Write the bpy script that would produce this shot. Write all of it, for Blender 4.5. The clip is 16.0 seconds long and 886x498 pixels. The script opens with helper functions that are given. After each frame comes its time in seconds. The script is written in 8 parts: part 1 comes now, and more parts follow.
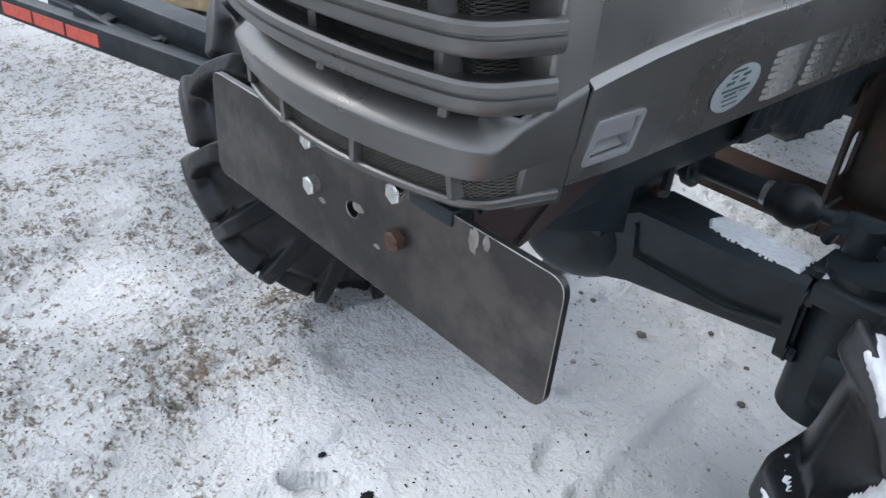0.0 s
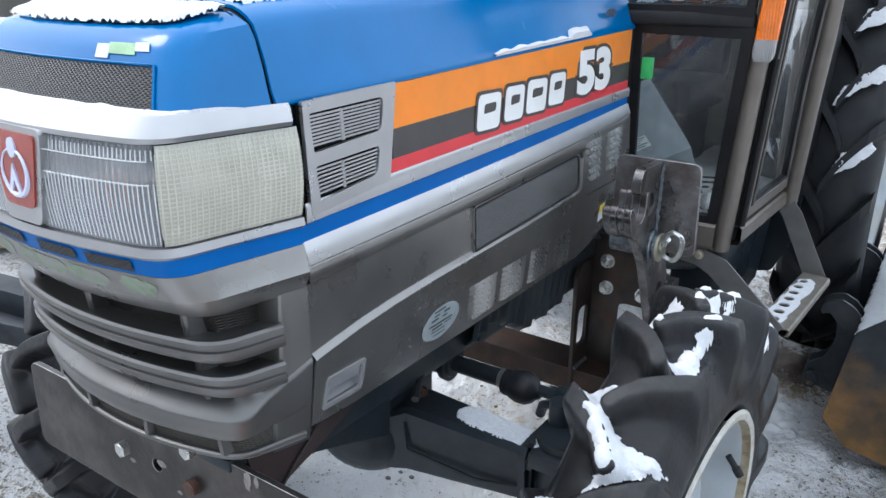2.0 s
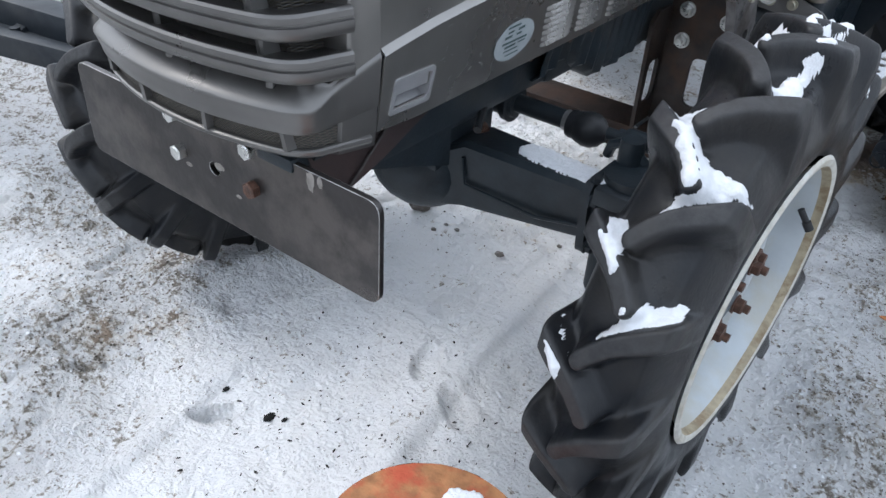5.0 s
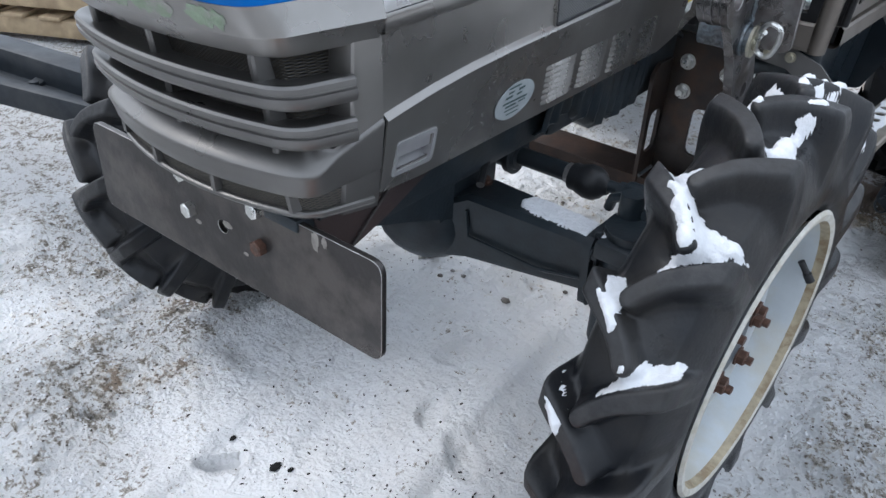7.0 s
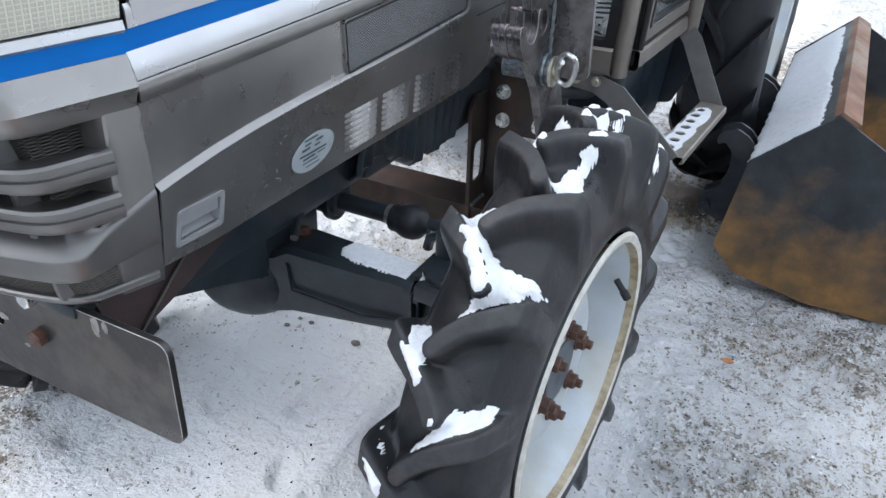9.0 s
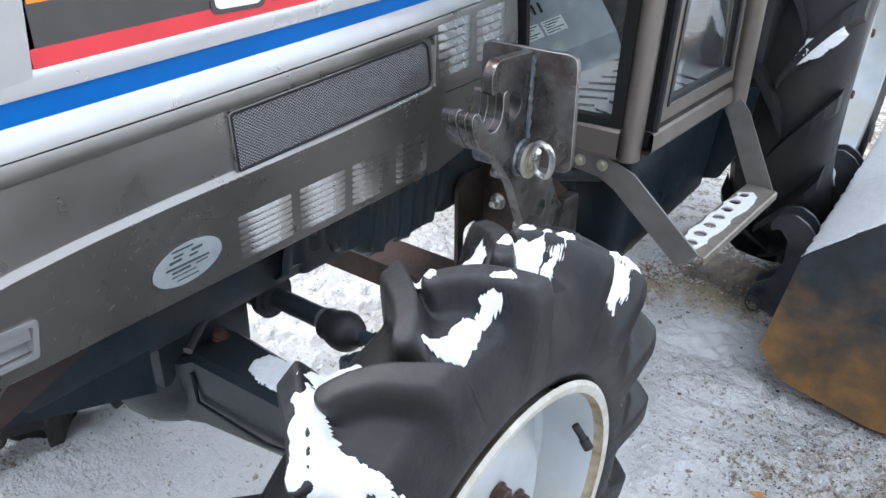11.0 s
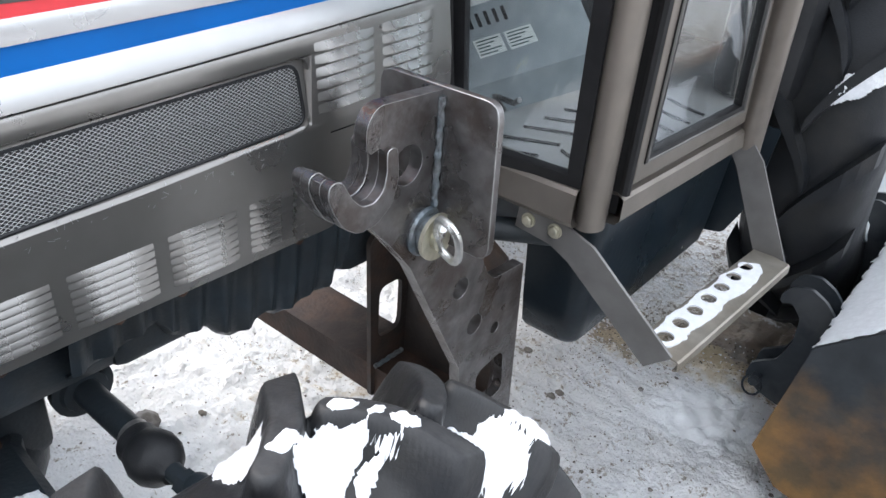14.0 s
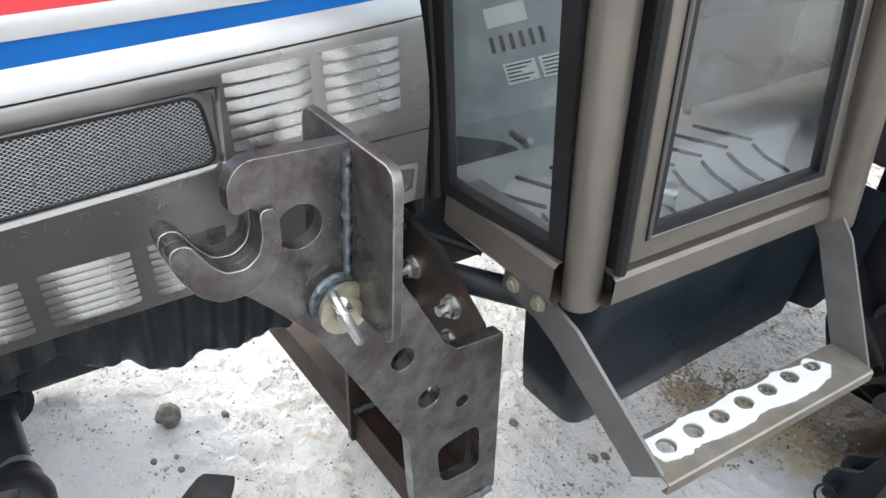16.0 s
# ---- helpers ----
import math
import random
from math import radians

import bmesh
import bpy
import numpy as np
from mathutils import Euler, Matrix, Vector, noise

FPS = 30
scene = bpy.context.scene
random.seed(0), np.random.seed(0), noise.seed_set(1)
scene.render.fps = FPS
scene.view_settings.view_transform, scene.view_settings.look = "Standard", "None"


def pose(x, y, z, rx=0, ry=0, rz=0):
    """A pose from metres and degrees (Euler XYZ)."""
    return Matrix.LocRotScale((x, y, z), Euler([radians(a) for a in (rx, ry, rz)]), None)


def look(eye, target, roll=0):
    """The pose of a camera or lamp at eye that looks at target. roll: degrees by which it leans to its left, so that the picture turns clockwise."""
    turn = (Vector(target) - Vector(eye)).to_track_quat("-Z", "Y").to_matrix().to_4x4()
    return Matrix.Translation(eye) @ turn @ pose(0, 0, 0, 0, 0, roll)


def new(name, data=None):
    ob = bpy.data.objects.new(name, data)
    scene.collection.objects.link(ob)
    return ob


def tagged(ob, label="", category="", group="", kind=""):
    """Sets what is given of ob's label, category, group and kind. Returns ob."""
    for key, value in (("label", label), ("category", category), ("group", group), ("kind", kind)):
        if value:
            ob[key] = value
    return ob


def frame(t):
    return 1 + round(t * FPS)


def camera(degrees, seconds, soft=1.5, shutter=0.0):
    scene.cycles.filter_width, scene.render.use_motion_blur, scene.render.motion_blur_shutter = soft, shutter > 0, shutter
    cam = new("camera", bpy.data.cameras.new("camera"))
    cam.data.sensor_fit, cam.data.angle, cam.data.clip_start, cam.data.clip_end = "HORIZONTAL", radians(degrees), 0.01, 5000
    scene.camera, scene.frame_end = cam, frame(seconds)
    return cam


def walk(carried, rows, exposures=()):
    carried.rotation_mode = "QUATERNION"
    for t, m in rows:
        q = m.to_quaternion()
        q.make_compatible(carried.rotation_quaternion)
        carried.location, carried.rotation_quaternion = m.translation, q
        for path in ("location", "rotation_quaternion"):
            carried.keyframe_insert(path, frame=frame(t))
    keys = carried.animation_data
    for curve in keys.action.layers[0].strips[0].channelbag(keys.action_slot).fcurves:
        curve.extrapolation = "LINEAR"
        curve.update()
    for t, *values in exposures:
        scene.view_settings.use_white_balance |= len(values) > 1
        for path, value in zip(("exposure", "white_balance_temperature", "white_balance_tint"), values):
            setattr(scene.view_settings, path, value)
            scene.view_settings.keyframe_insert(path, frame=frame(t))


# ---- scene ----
cam = camera(61.1, 16.0)
PATH = [
    (0, (0.678, -0.336, 1.154), (-0.514, 0.871, 0.095), 5.4),
    (0.5, (0.661, -0.345, 1.177), (-0.4, 0.976, 0.114), 5.0),
    (0.8, (0.685, -0.341, 1.286), (-0.363, 1.086, 0.355), 3.2),
    (1, (0.71, -0.344, 1.316), (-0.349, 1.15, 0.513), 1.1),
    (1.1, (0.716, -0.343, 1.338), (-0.334, 1.174, 0.566), 0.9),
    (1.3, (0.745, -0.359, 1.396), (-0.311, 1.185, 0.69), 1.1),
    (1.5, (0.774, -0.384, 1.4), (-0.277, 1.192, 0.757), 1.4),
    (2, (0.935, -0.424, 1.403), (-0.109, 1.151, 0.747), 1.3),
    (2.5, (0.986, -0.435, 1.403), (-0.067, 1.136, 0.753), 0.8),
    (3, (0.93, -0.44, 1.375), (-0.12, 1.114, 0.68), 1.5),
    (3.5, (0.9, -0.442, 1.35), (-0.111, 1.057, 0.495), 2.1),
    (4, (0.893, -0.436, 1.284), (-0.058, 0.974, 0.231), 2.7),
    (4.2, (0.88, -0.435, 1.26), (-0.05, 0.95, 0.157), 3.2),
    (6.3, (0.888, -0.439, 1.28), (-0.102, 0.858, 0.123), 3.8),
    (6.5, (0.89, -0.434, 1.286), (-0.104, 0.88, 0.152), 3.5),
    (7, (0.89, -0.431, 1.299), (-0.12, 0.925, 0.23), 3.0),
    (7.5, (0.885, -0.434, 1.296), (-0.125, 0.939, 0.249), 3.0),
    (8, (0.901, -0.415, 1.296), (-0.062, 0.999, 0.261), 3.0),
    (8.5, (0.925, -0.383, 1.306), (0.118, 1.135, 0.285), 3.7),
    (9, (0.959, -0.331, 1.325), (0.191, 1.222, 0.326), 2.3),
    (9.5, (1.032, -0.189, 1.333), (0.165, 1.32, 0.348), -0.1),
    (10, (1.105, -0.075, 1.351), (0.062, 1.33, 0.383), -2.4),
    (10.2, (1.113, -0.042, 1.358), (0.075, 1.373, 0.399), -1.6),
    (12.3, (0.962, 0.22, 1.349), (-0.028, 1.672, 0.395), 5.3),
    (12.5, (0.994, 0.263, 1.343), (0.021, 1.711, 0.365), 5.2),
    (13, (1.076, 0.351, 1.354), (0.076, 1.759, 0.346), 3.7),
    (13.5, (1.074, 0.403, 1.353), (0.037, 1.781, 0.34), 3.5),
    (14, (0.983, 0.507, 1.344), (-0.061, 1.884, 0.337), 5.0),
    (14.5, (0.939, 0.56, 1.351), (-0.093, 1.945, 0.343), 5.5),
    (15, (0.941, 0.613, 1.359), (-0.084, 2.008, 0.357), 6.2),
    (15.5, (1.0, 0.759, 1.345), (-0.185, 1.977, 0.291), 4.7),
    (16, (1.047, 0.854, 1.376), (-0.279, 1.896, 0.301), 4.4),
]
EXPOSURE = [(0.0, -0.08, 6050, 9), (0.5, 0.06, 6030, 9), (1.0, 0.20, 6000, 8), (1.5, -0.06, 6000, 8), (2.5, 0.03, 6000, 8), (4.0, 0.02, 6050, 9), (6.5, -0.14, 6050, 9), (8.0, 0.0, 6050, 9), (9.5, 0.27, 6050, 9), (12.5, 0.60, 6350, 10), (14.5, 0.66, 6500, 10), (16.0, 0.74, 6700, 8)]
walk(cam, [(t, look(eye, target, roll)) for t, eye, target, roll in PATH], EXPOSURE)

# ---------------------------------------------------------------- world and light
world = bpy.data.worlds.new("overcast_sky")
scene.world = world
world.use_nodes = True
wn = world.node_tree
sky = wn.nodes.new("ShaderNodeTexSky")
sky.sky_type, sky.sun_disc = "NISHITA", False
sky.sun_elevation, sky.sun_rotation = radians(52), radians(252)
sky.dust_density, sky.air_density, sky.ozone_density = 4.0, 1.0, 1.0
soft_sky = wn.nodes.new("ShaderNodeMix")
soft_sky.data_type = "RGBA"
soft_sky.inputs[0].default_value = 0.8
soft_sky.inputs[7].default_value = (5.25, 5.5, 5.85, 1)
wn.links.new(sky.outputs[0], soft_sky.inputs[6])
wn.links.new(soft_sky.outputs[2], wn.nodes["Background"].inputs[0])
wn.nodes["Background"].inputs[1].default_value = 0.37
sun = new("sun", bpy.data.lights.new("sun", "SUN"))
sun.data.energy, sun.data.angle, sun.data.color = 1.6, radians(24), (1.0, 0.955, 0.90)
sun.matrix_world = look((-2.7, -0.9, 3.7), (0, 0, 0))

# ---------------------------------------------------------------- materials
MATS = {}


def mat(name, color, rough=0.5, metal=0.0, noise_scale=30.0, vary=0.15, bump=0.0, bump_scale=200.0,
        stain=None, stain_amount=0.0, stain_scale=6.0, coat=0.0, transmission=0.0, emission=0.0, rough_vary=0.08):
    """Painted or plain surface: base colour with two scales of variation, optional stain and relief."""
    if name in MATS:
        return MATS[name]
    m = bpy.data.materials.new(name)
    m.use_nodes = True
    nt = m.node_tree
    b = nt.nodes["Principled BSDF"]
    b.inputs["Metallic"].default_value = metal
    if max(color) < 0.04:
        b.inputs["Specular IOR Level"].default_value = 0.28
    b.inputs["Coat Weight"].default_value = coat
    b.inputs["Coat Roughness"].default_value = 0.08
    b.inputs["Transmission Weight"].default_value = transmission
    tc = nt.nodes.new("ShaderNodeTexCoord")
    n1 = nt.nodes.new("ShaderNodeTexNoise")
    n1.inputs["Scale"].default_value, n1.inputs["Detail"].default_value = noise_scale, 6
    nt.links.new(tc.outputs["Object"], n1.inputs["Vector"])
    mr = nt.nodes.new("ShaderNodeMapRange")
    mr.inputs[1].default_value, mr.inputs[2].default_value = 0.3, 0.7
    mr.inputs[3].default_value, mr.inputs[4].default_value = 1 - vary, 1 + vary
    nt.links.new(n1.outputs[0], mr.inputs[0])
    mul = nt.nodes.new("ShaderNodeMix")
    mul.data_type, mul.blend_type = "RGBA", "MULTIPLY"
    mul.inputs[0].default_value = 1.0
    mul.inputs[6].default_value = (*color, 1)
    nt.links.new(mr.outputs[0], mul.inputs[7])
    out = mul.outputs[2]
    if stain is not None:
        n2 = nt.nodes.new("ShaderNodeTexNoise")
        n2.inputs["Scale"].default_value, n2.inputs["Detail"].default_value = stain_scale, 8
        n2.inputs["Roughness"].default_value = 0.65
        nt.links.new(tc.outputs["Object"], n2.inputs["Vector"])
        m2 = nt.nodes.new("ShaderNodeMapRange")
        m2.inputs[1].default_value, m2.inputs[2].default_value = 0.45, 0.62
        m2.inputs[3].default_value, m2.inputs[4].default_value = 0.0, stain_amount
        nt.links.new(n2.outputs[0], m2.inputs[0])
        mx = nt.nodes.new("ShaderNodeMix")
        mx.data_type = "RGBA"
        mx.inputs[7].default_value = (*stain, 1)
        nt.links.new(m2.outputs[0], mx.inputs[0])
        nt.links.new(out, mx.inputs[6])
        out = mx.outputs[2]
    nt.links.new(out, b.inputs["Base Color"])
    n3 = nt.nodes.new("ShaderNodeTexNoise")
    n3.inputs["Scale"].default_value, n3.inputs["Detail"].default_value = noise_scale * 0.4, 5
    nt.links.new(tc.outputs["Object"], n3.inputs["Vector"])
    m3 = nt.nodes.new("ShaderNodeMapRange")
    m3.inputs[1].default_value, m3.inputs[2].default_value = 0.3, 0.7
    m3.inputs[3].default_value, m3.inputs[4].default_value = max(0.02, rough - rough_vary), min(1, rough + rough_vary)
    nt.links.new(n3.outputs[0], m3.inputs[0])
    nt.links.new(m3.outputs[0], b.inputs["Roughness"])
    if bump:
        n4 = nt.nodes.new("ShaderNodeTexNoise")
        n4.inputs["Scale"].default_value, n4.inputs["Detail"].default_value = bump_scale, 5
        nt.links.new(tc.outputs["Object"], n4.inputs["Vector"])
        bp = nt.nodes.new("ShaderNodeBump")
        bp.inputs["Strength"].default_value, bp.inputs["Distance"].default_value = min(1, bump), 0.004
        nt.links.new(n4.outputs[0], bp.inputs["Height"])
        nt.links.new(bp.outputs[0], b.inputs["Normal"])
    if emission:
        b.inputs["Emission Color"].default_value = (*color, 1)
        b.inputs["Emission Strength"].default_value = emission
    MATS[name] = m
    return m


def node_math(nt, op, a, b=None):
    n = nt.nodes.new("ShaderNodeMath")
    n.operation = op
    for i, v in enumerate((a, b)):
        if v is None:
            continue
        if isinstance(v, (int, float)):
            n.inputs[i].default_value = v
        else:
            nt.links.new(v, n.inputs[i])
    return n.outputs[0]


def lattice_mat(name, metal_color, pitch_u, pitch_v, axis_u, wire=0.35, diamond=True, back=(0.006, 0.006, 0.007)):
    """Woven or punched sheet: bright wire over painted-dark holes, at its true pitch in metres."""
    m = bpy.data.materials.new(name)
    m.use_nodes = True
    nt = m.node_tree
    b = nt.nodes["Principled BSDF"]
    tc = nt.nodes.new("ShaderNodeTexCoord")
    sep = nt.nodes.new("ShaderNodeSeparateXYZ")
    nt.links.new(tc.outputs["Object"], sep.inputs[0])
    u = node_math(nt, "DIVIDE", sep.outputs[axis_u], pitch_u)
    v = node_math(nt, "DIVIDE", sep.outputs["Z"], pitch_v)
    if diamond:
        p, q = node_math(nt, "ADD", u, v), node_math(nt, "SUBTRACT", u, v)
    else:
        p, q = u, v
    d1 = node_math(nt, "ABSOLUTE", node_math(nt, "SUBTRACT", node_math(nt, "FRACT", p), 0.5))
    d2 = node_math(nt, "ABSOLUTE", node_math(nt, "SUBTRACT", node_math(nt, "FRACT", q), 0.5))
    dmax = node_math(nt, "MAXIMUM", d1, d2)
    on = node_math(nt, "GREATER_THAN", dmax, 0.5 - wire / 2)
    mx = nt.nodes.new("ShaderNodeMix")
    mx.data_type = "RGBA"
    # holes are only near-black colour, painted for the shade behind the wire
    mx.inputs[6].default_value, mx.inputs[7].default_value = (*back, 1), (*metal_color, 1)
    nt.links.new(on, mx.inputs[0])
    nt.links.new(mx.outputs[2], b.inputs["Base Color"])
    nt.links.new(node_math(nt, "MULTIPLY", on, 0.8), b.inputs["Metallic"])
    b.inputs["Roughness"].default_value = 0.45
    bp = nt.nodes.new("ShaderNodeBump")
    bp.inputs["Strength"].default_value, bp.inputs["Distance"].default_value = 0.8, 0.003
    nt.links.new(dmax, bp.inputs["Height"])
    nt.links.new(bp.outputs[0], b.inputs["Normal"])
    MATS[name] = m
    return m


def glass_mat(name, tint=(0.92, 0.945, 0.955), rough=0.02):
    """Thin pane: mostly see-through with a mirror-like gloss."""
    m = bpy.data.materials.new(name)
    m.use_nodes = True
    nt = m.node_tree
    nt.nodes.remove(nt.nodes["Principled BSDF"])
    tr = nt.nodes.new("ShaderNodeBsdfTransparent")
    tr.inputs[0].default_value = (*tint, 1)
    gl = nt.nodes.new("ShaderNodeBsdfGlossy")
    gl.inputs["Roughness"].default_value = rough
    fr = nt.nodes.new("ShaderNodeLayerWeight")
    fr.inputs[0].default_value = 0.5
    boost = node_math(nt, "ADD", node_math(nt, "MULTIPLY", node_math(nt, "POWER", fr.outputs["Facing"], 4.0), 0.75), 0.055)
    mx = nt.nodes.new("ShaderNodeMixShader")
    nt.links.new(boost, mx.inputs[0])
    nt.links.new(tr.outputs[0], mx.inputs[1])
    nt.links.new(gl.outputs[0], mx.inputs[2])
    dust = nt.nodes.new("ShaderNodeBsdfDiffuse")
    dust.inputs[0].default_value = (0.55, 0.58, 0.60, 1)
    tc = nt.nodes.new("ShaderNodeTexCoord")
    nz = nt.nodes.new("ShaderNodeTexNoise")
    nz.inputs["Scale"].default_value, nz.inputs["Detail"].default_value = 9, 8
    nt.links.new(tc.outputs["Object"], nz.inputs["Vector"])
    mr = nt.nodes.new("ShaderNodeMapRange")
    mr.inputs[1].default_value, mr.inputs[2].default_value, mr.inputs[3].default_value, mr.inputs[4].default_value = 0.3, 0.7, 0.008, 0.05
    nt.links.new(nz.outputs[0], mr.inputs[0])
    film = nt.nodes.new("ShaderNodeMixShader")
    nt.links.new(mr.outputs[0], film.inputs[0])
    nt.links.new(mx.outputs[0], film.inputs[1])
    nt.links.new(dust.outputs[0], film.inputs[2])
    nt.links.new(film.outputs[0], nt.nodes["Material Output"].inputs[0])
    MATS[name] = m
    return m


def ribbed_lens_mat(name, color, axis, pitch, cross=None, clear=0.0, rough=0.16, relief=0.45):
    """Moulded lamp glass with fine flutes, their shading also put into the colour."""
    m = bpy.data.materials.new(name)
    m.use_nodes = True
    nt = m.node_tree
    b = nt.nodes["Principled BSDF"]
    b.inputs["Base Color"].default_value = (*color, 1)
    b.inputs["Roughness"].default_value = rough
    b.inputs["Transmission Weight"].default_value = clear
    b.inputs["Coat Weight"].default_value = 0.6
    tc = nt.nodes.new("ShaderNodeTexCoord")
    sep = nt.nodes.new("ShaderNodeSeparateXYZ")
    nt.links.new(tc.outputs["Object"], sep.inputs[0])
    h = node_math(nt, "SINE", node_math(nt, "MULTIPLY", sep.outputs[axis], 6.2832 / pitch))
    if cross:
        h2 = node_math(nt, "SINE", node_math(nt, "MULTIPLY", sep.outputs["Z"], 6.2832 / cross))
        h = node_math(nt, "ADD", h, node_math(nt, "MULTIPLY", h2, 0.2))
    bp = nt.nodes.new("ShaderNodeBump")
    bp.inputs["Strength"].default_value, bp.inputs["Distance"].default_value = relief, 0.0012
    nt.links.new(h, bp.inputs["Height"])
    nt.links.new(bp.outputs[0], b.inputs["Normal"])
    ng = nt.nodes.new("ShaderNodeTexNoise")
    ng.inputs["Scale"].default_value = 25
    nt.links.new(tc.outputs["Object"], ng.inputs["Vector"])
    mr = nt.nodes.new("ShaderNodeMapRange")
    mr.inputs[3].default_value, mr.inputs[4].default_value = 0.75, 1.15
    # crests painted lighter and grooves darker, over a random tone
    shade = node_math(nt, "ADD", node_math(nt, "MULTIPLY", h, 0.11 * relief), ng.outputs[0])
    nt.links.new(shade, mr.inputs[0])
    mul = nt.nodes.new("ShaderNodeMix")
    mul.data_type, mul.blend_type = "RGBA", "MULTIPLY"
    mul.inputs[0].default_value = 1.0
    mul.inputs[6].default_value = (*color, 1)
    nt.links.new(mr.outputs[0], mul.inputs[7])
    nt.links.new(mul.outputs[2], b.inputs["Base Color"])
    MATS[name] = m
    return m


M_GREY = mat("grey_metallic_paint", (0.262, 0.253, 0.243), 0.30, 0.80, 18, 0.05, 0.0, 600, (0.20, 0.19, 0.178), 0.25, 3.0)
M_NOSE = mat("dark_grey_plastic_paint", (0.150, 0.146, 0.141), 0.34, 0.72, 18, 0.07, 0.01, 600, (0.115, 0.110, 0.104), 0.3, 4.0)
M_SILVER = mat("silver_paint", (0.46, 0.46, 0.465), 0.32, 0.85, 25, 0.03, 0.0, 500, (0.44, 0.43, 0.42), 0.22, 5.0)
M_BLUE = mat("blue_paint", (0.0, 0.128, 0.365), 0.20, 0.0, 12, 0.06, 0.01, 300, (0.004, 0.140, 0.36), 0.25, 4.0, coat=0.12)
M_BLUE.node_tree.nodes["Principled BSDF"].inputs["Specular IOR Level"].default_value = 0.3
M_BLUE_STRIPE = mat("blue_stripe", (0.0, 0.105, 0.38), 0.42, 0.0, 14, 0.06)
M_BLUE_STRIPE.node_tree.nodes["Principled BSDF"].inputs["Specular IOR Level"].default_value = 0.2
M_ORANGE = mat("orange_decal", (0.86, 0.24, 0.012), 0.4, 0, 20, 0.06, 0, 1, (0.8, 0.3, 0.05), 0.3, 8)
M_RED = mat("red_decal", (0.62, 0.035, 0.045), 0.4, 0, 20, 0.08)
M_CHAR = mat("charcoal_decal", (0.055, 0.05, 0.048), 0.45, 0, 20, 0.1)
M_WHITE = mat("white_decal", (0.78, 0.78, 0.76), 0.4, 0, 20, 0.05)
M_BLACK = mat("black_plastic", (0.016, 0.017, 0.019), 0.45, 0, 40, 0.2, 0.15, 400, (0.03, 0.03, 0.032), 0.5, 9)
# near-black that stands in for shade inside openings and gaps
M_VOID = mat("near_black_shade", (0.006, 0.006, 0.007), 0.8, 0, 30, 0.2)
M_RUBBER = mat("tyre_rubber", (0.0115, 0.013, 0.0155), 0.50, 0, 14, 0.25, 0.18, 260, (0.026, 0.025, 0.023), 0.5, 6.0, rough_vary=0.14)
def tyre_material():
    """Rubber, glossy and dark in the hollows it keeps clean, dusty and scuffed on the lug tops."""
    m = bpy.data.materials.new("moulded_rubber")
    m.use_nodes = True
    nt = m.node_tree
    p = nt.nodes["Principled BSDF"]
    tc = nt.nodes.new("ShaderNodeTexCoord")

    def nz(scale, detail=6):
        n = nt.nodes.new("ShaderNodeTexNoise")
        n.inputs["Scale"].default_value, n.inputs["Detail"].default_value, n.inputs["Roughness"].default_value = scale, detail, 0.65
        nt.links.new(tc.outputs["Object"], n.inputs["Vector"])
        return n.outputs[0]

    def rng(v, a, c, lo, hi):
        r = nt.nodes.new("ShaderNodeMapRange")
        for i, x in enumerate((a, c, lo, hi)):
            r.inputs[i + 1].default_value = x
        nt.links.new(v, r.inputs[0])
        return r.outputs[0]

    def blend(fac, a, c):
        mx = nt.nodes.new("ShaderNodeMix")
        mx.data_type = "RGBA"
        nt.links.new(fac, mx.inputs[0])
        for i, v in ((6, a), (7, c)):
            if isinstance(v, tuple):
                mx.inputs[i].default_value = (*v, 1)
            else:
                nt.links.new(v, mx.inputs[i])
        return mx.outputs[2]

    at = nt.nodes.new("ShaderNodeAttribute")
    at.attribute_name = "wear"
    p.inputs["Specular IOR Level"].default_value = 0.33
    dust = rng(nz(7), 0.42, 0.62, 0.0, 0.75)
    col = blend(dust, (0.0085, 0.0098, 0.0125), (0.025, 0.0235, 0.022))
    scuff = node_math(nt, "MULTIPLY", at.outputs["Fac"], rng(nz(60), 0.35, 0.62, 0.3, 0.95))
    col = blend(scuff, col, (0.034, 0.0345, 0.036))
    nt.links.new(col, p.inputs["Base Color"])
    ro = node_math(nt, "ADD", rng(nz(11), 0.35, 0.65, 0.27, 0.46), node_math(nt, "MULTIPLY", at.outputs["Fac"], 0.15))
    nt.links.new(ro, p.inputs["Roughness"])
    bp = nt.nodes.new("ShaderNodeBump")
    bp.inputs["Strength"].default_value, bp.inputs["Distance"].default_value = 0.22, 0.003
    nt.links.new(node_math(nt, "ADD", nz(180), node_math(nt, "MULTIPLY", nz(35), 2.0)), bp.inputs["Height"])
    nt.links.new(bp.outputs[0], p.inputs["Normal"])
    MATS["moulded_rubber"] = m
    return m


M_TYRE = tyre_material()
M_RIM = mat("rim_paint", (0.40, 0.435, 0.46), 0.42, 0.1, 16, 0.08, 0.08, 200, (0.40, 0.36, 0.26), 0.45, 6)
M_HUB = mat("grey_hub", (0.085, 0.10, 0.115), 0.45, 0.4, 30, 0.2, 0.1, 200)
M_RIMLIP = mat("weathered_rim_edge", (0.47, 0.46, 0.42), 0.6, 0.0, 60, 0.14, 0.25, 200, (0.34, 0.30, 0.22), 0.55, 26)
M_RIMRUST = mat("rusty_rim_edge", (0.33, 0.28, 0.19), 0.6, 0.1, 60, 0.2, 0.3, 260, (0.17, 0.11, 0.055), 0.7, 34)
